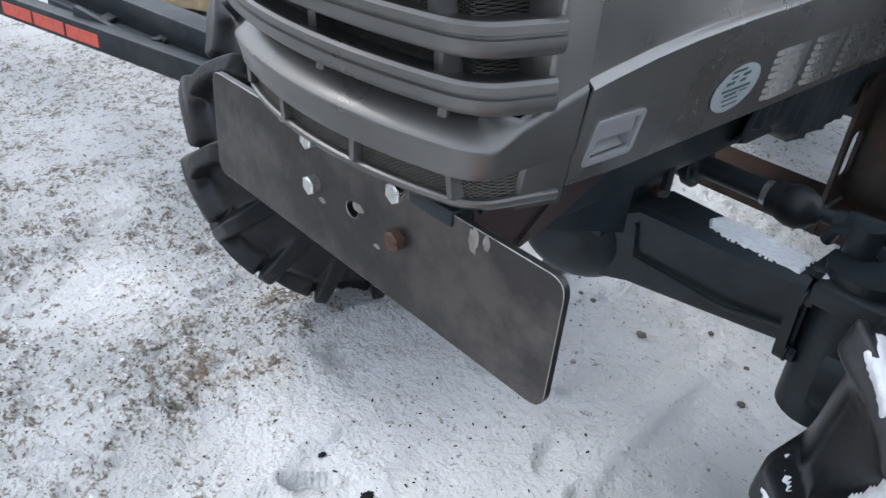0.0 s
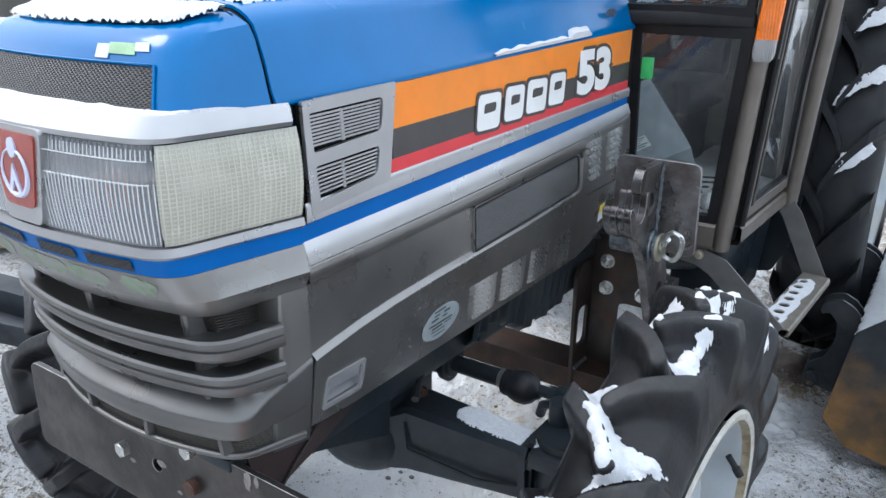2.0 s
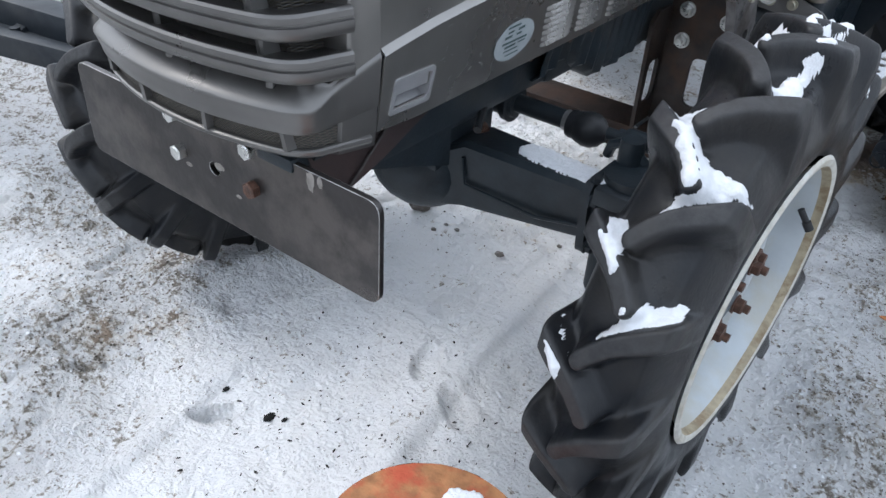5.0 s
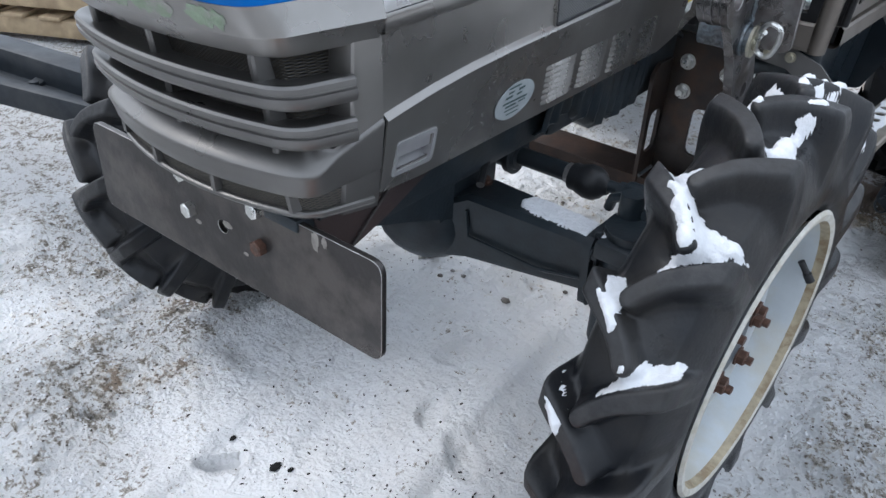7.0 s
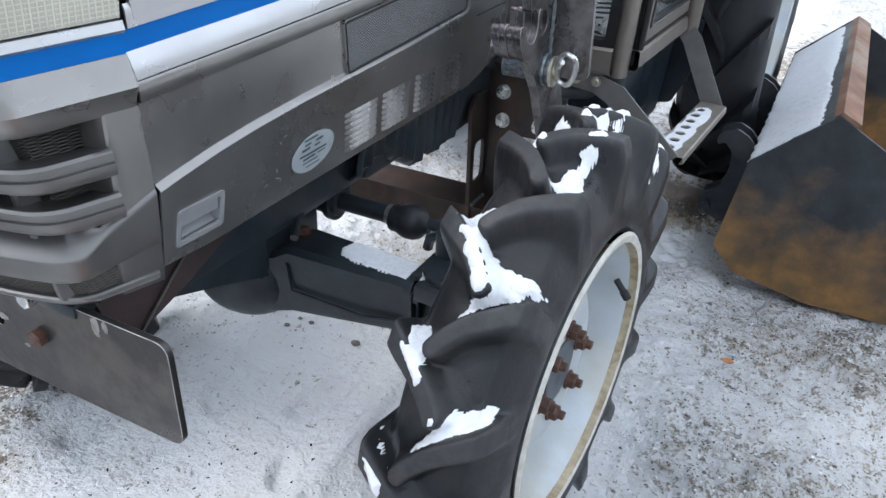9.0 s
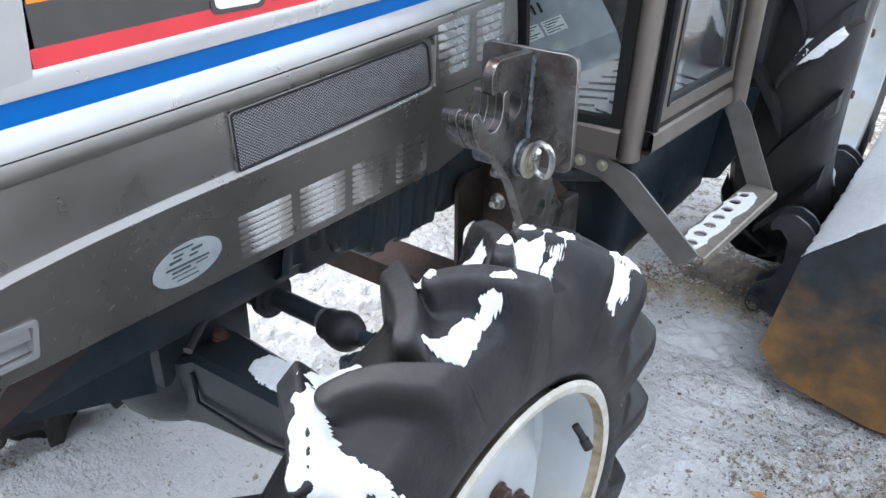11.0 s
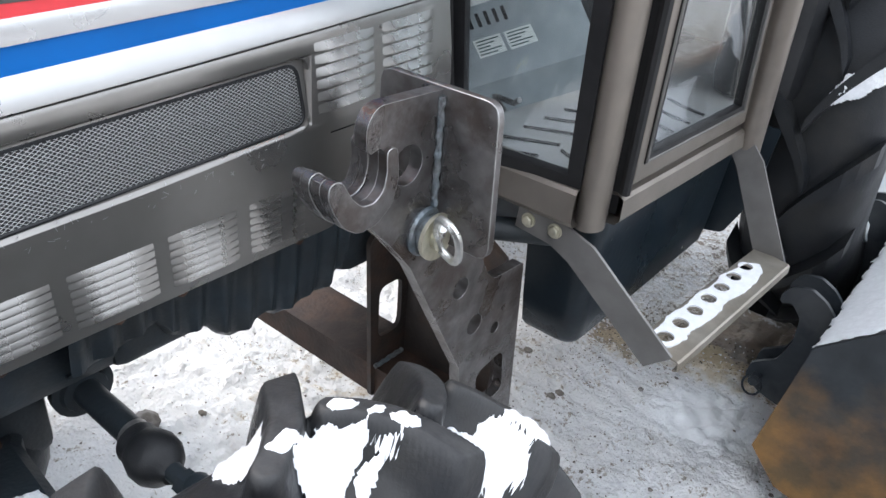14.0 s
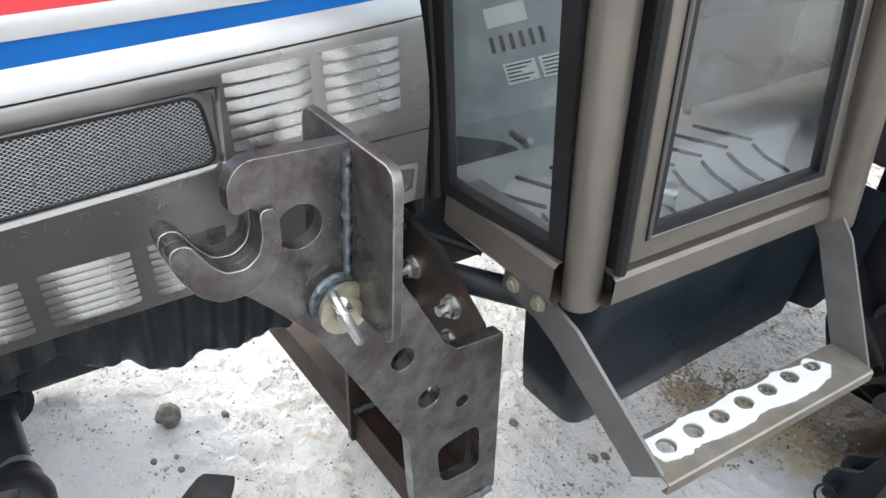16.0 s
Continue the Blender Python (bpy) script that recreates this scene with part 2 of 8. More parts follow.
M_RUSTBOLT = mat("rusty_bolt", (0.105, 0.055, 0.038), 0.6, 0.4, 90, 0.35, 0.4, 400, (0.05, 0.033, 0.027), 0.6, 60)
M_STEEL = mat("bare_steel_plate", (0.056, 0.052, 0.051), 0.36, 0.8, 10, 0.2, 0.12, 90, (0.125, 0.112, 0.104), 0.75, 9.0, rough_vary=0.16)
M_STEEL2 = mat("mill_scale_steel", (0.185, 0.178, 0.178), 0.33, 0.85, 34, 0.28, 0.2, 120, (0.090, 0.072, 0.064), 0.75, 14.0, rough_vary=0.2)
M_CUT = mat("cut_steel_edge", (0.32, 0.315, 0.31), 0.38, 0.85, 60, 0.3, 0.3, 300)
M_FLECK = mat("pale_fleck", (0.26, 0.24, 0.22), 0.5, 0.4, 60, 0.3, 0.3, 200)
M_WELD = mat("weld_bead", (0.20, 0.21, 0.22), 0.42, 0.8, 120, 0.45, 0.8, 180, (0.10, 0.16, 0.20), 0.5, 30)
M_BEAM = mat("rusty_beam", (0.040, 0.027, 0.022), 0.55, 0.4, 18, 0.3, 0.3, 120, (0.085, 0.042, 0.024), 0.5, 9)
M_MOUNT = mat("brown_steel", (0.048, 0.041, 0.038), 0.45, 0.55, 18, 0.25, 0.2, 120, (0.10, 0.055, 0.034), 0.5, 12)
M_CHROME = mat("zinc_bolt", (0.60, 0.60, 0.58), 0.30, 0.9, 60, 0.15, 0.1, 300)
M_PASSIV = mat("yellow_zinc", (0.50, 0.475, 0.38), 0.42, 0.8, 60, 0.2, 0.1, 300)
M_ENGINE = mat("engine_paint", (0.021, 0.029, 0.036), 0.45, 0.1, 24, 0.3, 0.15, 200, (0.045, 0.045, 0.043), 0.5, 8)
M_AXLE = mat("axle_paint", (0.019, 0.026, 0.032), 0.38, 0.1, 20, 0.25, 0.15, 150, (0.030, 0.032, 0.034), 0.5, 6)
M_CAB = mat("bronze_cab_paint", (0.185, 0.163, 0.142), 0.40, 0.55, 18, 0.10, 0.03, 400, (0.155, 0.138, 0.122), 0.4, 5)
M_SEAL = mat("window_seal", (0.012, 0.012, 0.013), 0.5, 0, 40, 0.2)
M_TANK = mat("tank_plastic", (0.008, 0.013, 0.018), 0.30, 0, 8, 0.25, 0.1, 80, (0.020, 0.026, 0.030), 0.5, 5)
M_STEP = mat("step_metal", (0.25, 0.23, 0.20), 0.45, 0.6, 30, 0.15, 0.15, 200, (0.22, 0.19, 0.15), 0.5, 10)
M_ARM = mat("step_arm_paint", (0.16, 0.155, 0.15), 0.42, 0.5, 20, 0.12, 0.05, 300, (0.10, 0.095, 0.09), 0.4, 6)
M_SNOW = mat("snow", (0.66, 0.675, 0.70), 0.7, 0, 90, 0.06, 0.45, 330)
M_REFLECTOR = mat("lamp_reflector", (0.62, 0.64, 0.66), 0.22, 0.9, 30, 0.08)
M_BULB = mat("orange_bulb", (0.75, 0.22, 0.06), 0.25, 0, 30, 0.1)
M_AMBER = ribbed_lens_mat("amber_lens", (0.90, 0.20, 0.01), "X", 0.006, 0.01)
M_CLEAR = ribbed_lens_mat("fluted_headlamp", (0.66, 0.68, 0.70), "X", 0.0085, None, 0.82, 0.06, 0.8)
M_FLUTE = mat("clear_flute", (0.86, 0.88, 0.90), 0.08, 0, 30, 0.04, transmission=0.35, coat=0.6)
M_YELLOWED = ribbed_lens_mat("yellowed_lens", (0.48, 0.47, 0.395), "Y", 0.0060, 0.0046, 0.10, 0.22, 0.25)
M_RIB = mat("yellowed_plastic", (0.50, 0.485, 0.40), 0.22, 0, 30, 0.06, coat=0.5)
M_MARKER = ribbed_lens_mat("marker_lens", (0.42, 0.42, 0.41), "X", 0.004, None, 0.2)
M_MESH_UP = lattice_mat("nose_mesh", (0.06, 0.06, 0.064), 0.0075, 0.0045, "X", 0.30)
M_MESH_SIDE = lattice_mat("side_mesh", (0.46, 0.46, 0.46), 0.0072, 0.0046, "Y", 0.19)
M_MESH_FOG = lattice_mat("fog_mesh", (0.12, 0.108, 0.088), 0.0060, 0.0042, "X", 0.30)
# wire colour darkened so the gaps between the bars look shaded
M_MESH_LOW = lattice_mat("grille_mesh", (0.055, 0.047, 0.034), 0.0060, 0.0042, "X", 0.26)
M_GLASS = glass_mat("cab_glass")
M_LABEL = mat("white_label", (0.72, 0.73, 0.70), 0.5, 0, 40, 0.05)
M_YLABEL = mat("yellow_label", (0.80, 0.62, 0.04), 0.5, 0, 40, 0.05)
M_TAPE = mat("green_tape", (0.30, 0.47, 0.28), 0.6, 0, 60, 0.15, 0.2, 300)
M_GREEN = mat("green_label", (0.05, 0.45, 0.12), 0.5, 0, 40, 0.1)
M_PAPER = mat("torn_paper", (0.60, 0.62, 0.66), 0.7, 0, 80, 0.1)
M_REDBADGE = mat("red_badge", (0.28, 0.036, 0.022), 0.25, 0, 30, 0.15, 0, 1, (0.31, 0.05, 0.034), 0.5, 20, coat=0.4)
M_BADGE = mat("pale_badge", (0.60, 0.64, 0.80), 0.35, 0.2, 30, 0.05)
M_WOOD = mat("pale_timber", (0.42, 0.32, 0.20), 0.7, 0, 14, 0.2, 0.3, 60, (0.22, 0.16, 0.10), 0.6, 5)
M_DARKIRON = mat("dark_implement_paint", (0.022, 0.027, 0.033), 0.45, 0.2, 20, 0.2, 0.1, 100, (0.06, 0.06, 0.06), 0.5, 5)
M_REFLECT = mat("faded_red_reflector", (0.50, 0.085, 0.06), 0.5, 0, 60, 0.15)
M_STONE = mat("stone", (0.12, 0.105, 0.09), 0.8, 0, 40, 0.3, 0.8, 60, (0.3, 0.3, 0.3), 0.4, 20)
M_SEAT = mat("dark_fabric", (0.02, 0.02, 0.022), 0.85, 0, 60, 0.2, 0.3, 300)
M_FLOORMAT = mat("cab_floor_rubber", (0.34, 0.345, 0.345), 0.75, 0, 9, 0.2, 0.2, 80, (0.38, 0.365, 0.33), 0.6, 6)


def ground_material():
    m = bpy.data.materials.new("trodden_snow")
    m.use_nodes = True
    nt = m.node_tree
    b = nt.nodes["Principled BSDF"]
    tc = nt.nodes.new("ShaderNodeTexCoord")

    def nz(scale, detail=8, rough=0.6):
        n = nt.nodes.new("ShaderNodeTexNoise")
        n.inputs["Scale"].default_value, n.inputs["Detail"].default_value, n.inputs["Roughness"].default_value = scale, detail, rough
        nt.links.new(tc.outputs["Object"], n.inputs["Vector"])
        return n.outputs[0]

    def rng(v, a, c, lo=0.0, hi=1.0):
        r = nt.nodes.new("ShaderNodeMapRange")
        for i, x in enumerate((a, c, lo, hi)):
            r.inputs[i + 1].default_value = x
        nt.links.new(v, r.inputs[0])
        return r.outputs[0]

    def blend(fac, a, c):
        mx = nt.nodes.new("ShaderNodeMix")
        mx.data_type = "RGBA"
        nt.links.new(fac, mx.inputs[0])
        for i, v in ((6, a), (7, c)):
            if isinstance(v, tuple):
                mx.inputs[i].default_value = (*v, 1)
            else:
                nt.links.new(v, mx.inputs[i])
        return mx.outputs[2]

    at = nt.nodes.new("ShaderNodeAttribute")
    at.attribute_name = "dirt"
    tread = nt.nodes.new("ShaderNodeAttribute")
    tread.attribute_name = "tread"
    walked = tread.outputs["Fac"]
    fine, mid, big = nz(75, 4, 0.6), nz(17, 6, 0.62), nz(2.2, 6)
    flecks, patches = nz(105, 4, 0.58), nz(34, 5, 0.60)
    base = blend(rng(big, 0.35, 0.65), (0.675, 0.685, 0.70), (0.74, 0.747, 0.755))
    base = blend(rng(nz(5.5, 7, 0.6), 0.42, 0.62, 0, 0.5), base, (0.66, 0.655, 0.645))
    # grey crust of ice and grit, in flecks a finger wide, thicker where it is walked on
    crust = node_math(nt, "ADD", node_math(nt, "MULTIPLY", flecks, 0.60), node_math(nt, "MULTIPLY", patches, 0.60))
    crust = node_math(nt, "ADD", crust, node_math(nt, "MULTIPLY", nz(7.5, 8, 0.62), 0.40))
    crust = node_math(nt, "ADD", crust, node_math(nt, "MULTIPLY", walked, 0.125))
    grey = blend(rng(nz(28), 0.4, 0.6), (0.44, 0.415, 0.375), (0.27, 0.24, 0.205))
    base = blend(rng(crust, 0.930, 0.952, 0, 0.85), base, grey)
    base = blend(rng(crust, 1.000, 1.022, 0, 0.9), base, (0.15, 0.128, 0.10))
    # soil worn through in patches
    grit = node_math(nt, "ADD", node_math(nt, "MULTIPLY", fine, 0.62), node_math(nt, "MULTIPLY", mid, 0.62))
    grit = node_math(nt, "ADD", grit, node_math(nt, "MULTIPLY", at.outputs["Fac"], 0.42))
    soil = blend(rng(nz(7), 0.4, 0.6), (0.24, 0.175, 0.12), (0.12, 0.105, 0.09))
    base = blend(rng(grit, 0.78, 0.86, 0, 0.5), base, (0.52, 0.47, 0.40))
    base = blend(rng(grit, 0.89, 0.94, 0, 0.9), base, soil)
    sand = nt.nodes.new("ShaderNodeAttribute")
    sand.attribute_name = "sand"
    ochre = node_math(nt, "ADD", sand.outputs["Fac"], node_math(nt, "MULTIPLY", node_math(nt, "SUBTRACT", mid, 0.5), 1.6))
    base = blend(rng(ochre, 0.35, 0.75, 0, 0.75), base, (0.52, 0.42, 0.27))
    frozen = nt.nodes.new("ShaderNodeAttribute")
    frozen.attribute_name = "ice"
    base = blend(rng(frozen.outputs["Fac"], 0.25, 0.6, 0, 0.9), base, (0.70, 0.72, 0.735))
    speck = nt.nodes.new("ShaderNodeTexVoronoi")
    speck.inputs["Scale"].default_value = 38
    nt.links.new(tc.outputs["Object"], speck.inputs["Vector"])
    sp = rng(speck.outputs[0], 0.05, 0.09, 1, 0)
    sp = node_math(nt, "MULTIPLY", sp, rng(nz(9), 0.50, 0.58))
    base = blend(node_math(nt, "MULTIPLY", sp, 0.85), base, (0.06, 0.05, 0.045))
    nt.links.new(base, b.inputs["Base Color"])
    b.inputs["Roughness"].default_value = 0.65
    bp = nt.nodes.new("ShaderNodeBump")
    bp.inputs["Strength"].default_value, bp.inputs["Distance"].default_value = 1.0, 0.020
    relief = node_math(nt, "ADD", node_math(nt, "MULTIPLY", fine, 0.8), node_math(nt, "ADD", node_math(nt, "MULTIPLY", nz(34, 8, 0.7), 1.5), node_math(nt, "MULTIPLY", mid, 1.6)))
    worn = node_math(nt, "MULTIPLY", node_math(nt, "ADD", node_math(nt, "MULTIPLY", walked, 0.95), 0.40), node_math(nt, "SUBTRACT", 1.0, node_math(nt, "MULTIPLY", frozen.outputs["Fac"], 0.9)))
    nt.links.new(node_math(nt, "MULTIPLY", relief, worn), bp.inputs["Height"])
    nt.links.new(bp.outputs[0], b.inputs["Normal"])
    return m


# ---------------------------------------------------------------- mesh helpers
def finish(name, bm, material, smooth=35):
    me = bpy.data.meshes.new(name)
    bmesh.ops.recalc_face_normals(bm, faces=bm.faces)
    bm.to_mesh(me)
    bm.free()
    if material is not None:
        me.materials.append(material)
    if smooth:
        me.polygons.foreach_set("use_smooth", [True] * len(me.polygons))
        me.set_sharp_from_angle(angle=radians(smooth))
    return me


def part(name, bm, material, parent, label="", smooth=35):
    ob = new(name, finish(name, bm, material, smooth))
    ob.parent = parent
    ob.matrix_parent_inverse = Matrix.Translation(-parent.location) if parent.parent is None else Matrix()
    return tagged(ob, label) if label else ob


def single(name, bm, material, label, category, group="", kind="", smooth=35):
    return tagged(new(name, finish(name, bm, material, smooth)), label, category, group, kind)


def box(bm, lo, hi, bevel=0.0, m=None):
    lo, hi = Vector(lo), Vector(hi)
    made = bmesh.ops.create_cube(bm, size=1, matrix=(m or Matrix()) @ Matrix.LocRotScale((lo + hi) / 2, None, hi - lo))
    if bevel:
        edges = list({e for v in made["verts"] for e in v.link_edges})
        bmesh.ops.bevel(bm, geom=edges, offset=bevel, segments=2, affect="EDGES", profile=0.5)
    return bm


def cyl(bm, p0, p1, r, r2=None, seg=20, caps=True):
    p0, p1 = Vector(p0), Vector(p1)
    d = p1 - p0
    m = Matrix.Translation((p0 + p1) / 2) @ d.to_track_quat("Z", "Y").to_matrix().to_4x4()
    bmesh.ops.create_cone(bm, cap_ends=caps, segments=seg, radius1=r, radius2=r if r2 is None else r2, depth=d.length, matrix=m)
    return bm


def tube(bm, pts, r, seg=10, closed=False):
    """A round bar along a polyline."""
    pts = [Vector(p) for p in pts]
    n = len(pts)
    rings, up = [], None
    for i, p in enumerate(pts):
        a = pts[(i - 1) % n] if closed or i else p
        c = pts[(i + 1) % n] if closed or i < n - 1 else p
        t = (c - a).normalized()
        if up is None:
            up = t.orthogonal().normalized()
        up = (up - t * up.dot(t)).normalized()
        w = t.cross(up)
        rad = r[i] if isinstance(r, (list, tuple)) else r
        rings.append([bm.verts.new(p + rad * (math.cos(k * math.tau / seg) * up + math.sin(k * math.tau / seg) * w)) for k in range(seg)])
    for i in range(n if closed else n - 1):
        a, c = rings[i], rings[(i + 1) % n]
        for k in range(seg):
            bm.faces.new((a[k], a[(k + 1) % seg], c[(k + 1) % seg], c[k]))
    if not closed:
        bm.faces.new(rings[0])
        bm.faces.new(rings[-1])
    return bm


def grid_faces(bm, rows, closed=False):
    """Quads over rows of points."""
    vs = [[bm.verts.new(p) for p in r] for r in rows]
    for a, c in zip(vs, vs[1:]):
        k = len(a)
        for i in range(k if closed else k - 1):
            bm.faces.new((a[i], a[(i + 1) % k], c[(i + 1) % k], c[i]))
    return vs


def rounded(points, r, seg=4):
    """A polygon with its corners rounded; r is one radius or one for each corner."""
    out, n = [], len(points)
    for i in range(n):
        rad = r[i] if isinstance(r, (list, tuple)) else r
        p, a, c = Vector(points[i]), Vector(points[i - 1]), Vector(points[(i + 1) % n])
        if rad <= 0:
            out.append(p)
            continue
        u, v = (a - p), (c - p)
        k = min(rad, u.length * 0.48, v.length * 0.48)
        s, e = p + u.normalized() * k, p + v.normalized() * k
        for j in range(seg + 1):
            t = j / seg
            out.append((1 - t) ** 2 * s + 2 * t * (1 - t) * p + t * t * e)
    return [(q[0], q[1]) for q in out]


def inflate(poly, d):
    """A polygon grown outward by d."""
    area = sum(p[0] * q[1] - q[0] * p[1] for p, q in zip(poly, poly[1:] + poly[:1]))
    out = []
    for i, p in enumerate(poly):
        t = (Vector(poly[(i + 1) % len(poly)]) - Vector(poly[i - 1])).normalized()
        n = Vector((t.y, -t.x)) * (1 if area > 0 else -1)
        out.append((p[0] + n.x * d, p[1] + n.y * d))
    return out


def circle(cx, cy, r, n=20, ry=None):
    return [(cx + r * math.cos(i * math.tau / n), cy + (ry or r) * math.sin(i * math.tau / n)) for i in range(n)]


def plate(bm, outline, holes, depth, place, chamfer=0.0):
    """A flat sheet with holes: outline in (u, v), thickness along w; place maps (u, v, w) to the world."""
    edges = []
    for loop in [outline] + list(holes):
        vs = [bm.verts.new((u, v, 0)) for u, v in loop]
        edges += [bm.edges.new((vs[i], vs[(i + 1) % len(vs)])) for i in range(len(vs))]
    made = bmesh.ops.triangle_fill(bm, edges=edges, use_beauty=True, use_dissolve=False)
    faces = [f for f in made["geom"] if isinstance(f, bmesh.types.BMFace)]
    ext = bmesh.ops.extrude_face_region(bm, geom=faces)
    top = [v for v in ext["geom"] if isinstance(v, bmesh.types.BMVert)]
    bmesh.ops.translate(bm, verts=top, vec=(0, 0, depth))
    every = list({v for f in faces for v in f.verts} | set(top))
    bmesh.ops.transform(bm, matrix=place, verts=every)
    return bm


YZ = Matrix(((0, 0, 1, 0), (1, 0, 0, 0), (0, 1, 0, 0), (0, 0, 0, 1)))   # (u, v, w) -> y, z, x
XZ = Matrix(((1, 0, 0, 0), (0, 0, 1, 0), (0, 1, 0, 0), (0, 0, 0, 1)))   # (u, v, w) -> x, z, y


def at_x(x):
    return Matrix.Translation((x, 0, 0)) @ YZ


def at_y(y):
    return Matrix.Translation((0, y, 0)) @ XZ


def hexbolt(bm, p, axis, r, h, washer=0.0):
    p, axis = Vector(p), Vector(axis).normalized()
    if washer:
        cyl(bm, p, p + axis * 0.003, washer, seg=20)
    cyl(bm, p, p + axis * h, r, seg=6)
    cyl(bm, p + axis * h, p + axis * (h + r * 0.12), r * 0.85, r * 0.7, seg=12)
    return bm


def eased(ob, w=0.0015, seg=2, edge=None):
    """Slightly rounded edges, worn bright where an edge material is given."""
    v = ob.modifiers.new("edges", "BEVEL")
    v.width, v.segments, v.limit_method, v.angle_limit = w, seg, "ANGLE", radians(40)
    if edge:
        ob.data.materials.append(edge)
        v.material = 1
    return ob


SHEETS = []


def hollow(ob, t):
    """Gives a surface the thickness of sheet metal."""
    s = ob.modifiers.new("sheet", "SOLIDIFY")
    s.thickness, s.offset = t, -1
    SHEETS.append(ob)
    return ob


def lump(bm, outline, base, height, place, seed=0, step=0.008, rough=0.35):
    """A heap of snow with an uneven outline, lying on a surface: outline in (u, v), base(u, v) gives w."""
    edge = []
    for (x1, y1), (x2, y2) in zip(outline, outline[1:] + outline[:1]):
        n = max(1, int(math.hypot(x2 - x1, y2 - y1) / (step * 0.5)))
        edge += [Vector((x1 + (x2 - x1) * i / n, y1 + (y2 - y1) * i / n)) for i in range(n)]
    for _ in range(2):
        edge = [(edge[i - 1] + 2 * edge[i] + edge[(i + 1) % len(edge)]) / 4 for i in range(len(edge))]
    c = sum(edge, Vector((0, 0))) / len(edge)
    ragged = []
    for e in edge:
        k = step * (1.8 * noise.noise(Vector((e.x / step * 0.14, e.y / step * 0.14, seed))) + 1.3 * noise.noise(Vector((e.x / step * 0.4, e.y / step * 0.4, seed + 3))) + 0.6 * noise.noise(Vector((e.x / step * 1.1, e.y / step * 1.1, seed + 5))))
        ragged.append(e + (e - c).normalized() * k)
    rings = []
    for k, h in ((1.02, -0.25), (1.0, 0.25), (0.965, 0.66), (0.91, 0.86), (0.82, 0.97), (0.68, 1.0), (0.5, 1.0), (0.3, 1.0), (0.12, 1.0)):
        ring = []
        for e in ragged:
            p = c + (e - c) * k
            bumps = 1 + rough * noise.noise(Vector((p.x * 42, p.y * 42, seed + 7))) + rough * 0.9 * noise.noise(Vector((p.x * 130, p.y * 130, seed))) + rough * 0.6 * noise.noise(Vector((p.x * 320, p.y * 320, seed)))
            ring.append(place @ Vector((p.x, p.y, base(p.x, p.y) + height * h * (bumps if h > 0 else 1))))
        rings.append(ring)
    vs = grid_faces(bm, rings, closed=True)
    bm.faces.new(vs[-1])
    return bm


def empty(name, p, label, category, group=""):
    ob = tagged(new(name), label, category, group)
    ob.location = p
    bpy.context.view_layer.update()
    return ob

# ---------------------------------------------------------------- ground
def spaced(lo, hi, step, far):
    a = list(np.arange(lo, hi + step / 2, step))
    out, d = [], step
    x = lo
    while x > -far:
        d *= 1.5
        x -= d
        out.append(x)
    a = out[::-1] + a
    x, d = hi, step
    while x < far:
        d *= 1.5
        x += d
        a.append(x)
    return a


def dent(x, y, cx, cy, rx, ry, ang, edge=0.25):
    """1 in the bottom of an oval dent, falling to 0 outside, with a slight raised rim (negative)."""
    c, s = math.cos(ang), math.sin(ang)
    u, v = ((x - cx) * c + (y - cy) * s) / rx, (-(x - cx) * s + (y - cy) * c) / ry
    r = math.hypot(u, v)
    if r > 2.2:
        return 0.0
    return max(0.0, min(1.0, (1 - r) / edge + 0.5)) - 0.35 * math.exp(-((r - 1.25) / 0.22) ** 2)


random.seed(77)
# footprints and scuffs trodden round the tractor: place, half sizes, turn, depth
PRINTS = [(random.uniform(-1.4, -0.35), random.uniform(-0.3, 0.9), random.uniform(0.035, 0.055), random.uniform(0.09, 0.13), random.uniform(-1.2, 1.2), random.uniform(0.008, 0.020)) for _ in range(16)]
PRINTS += [(random.uniform(0.75, 1.6), random.uniform(0.3, 2.3), random.uniform(0.035, 0.055), random.uniform(0.09, 0.13), random.uniform(-1.5, 1.5), random.uniform(0.006, 0.014)) for _ in range(18)]
PRINTS += [(-0.163, 0.205, 0.020, 0.050, -0.7, 0.030), (-0.50, 0.122, 0.012, 0.045, -0.9, 0.022), (0.10, 0.62, 0.03, 0.06, 0.5, 0.016), (-0.20, 0.78, 0.05, 0.09, 0.3, 0.014), (0.02, 0.86, 0.04, 0.08, -0.4, 0.014), (0.24, 0.55, 0.03, 0.07, 0.9, 0.014)]


def treadiness(x, y):
    """How far the snow has been walked and driven into a dirty, gritty crust."""
    v = Vector((x, y, 9.0))
    right = 1 / (1 + math.exp(-(x - 0.80 - 0.10 * noise.noise(v * 2.0)) / 0.06)) * (0.75 + 0.5 * noise.noise(v * 3.1))
    right *= 1 - math.exp(-(((x - 0.74) / 0.24) ** 2 + ((y - 2.12) / 0.26) ** 2) ** 2)
    left = 1 / (1 + math.exp((x + 0.42 + 0.25 * (y - 0.2) - 0.16 * noise.noise(v * 2.3)) / 0.07)) * (0.82 + 0.65 * noise.noise(v * 3.7))
    back = 1 / (1 + math.exp(-(y - 1.45 - 0.15 * noise.noise(v * 2.0)) / 0.10)) * (0.30 + 0.5 * noise.noise(v * 2.9)) * (1 if x < 0.6 else 0.7)
    t = max(right, left, back, 0.0) + 0.05
    clean = math.exp(-(((x - 0.15) / 0.42) ** 2 + ((y - 0.36) / 0.42) ** 2) ** 2)
    return max(0.0, min(1.0, t * (1 - 0.85 * clean)))


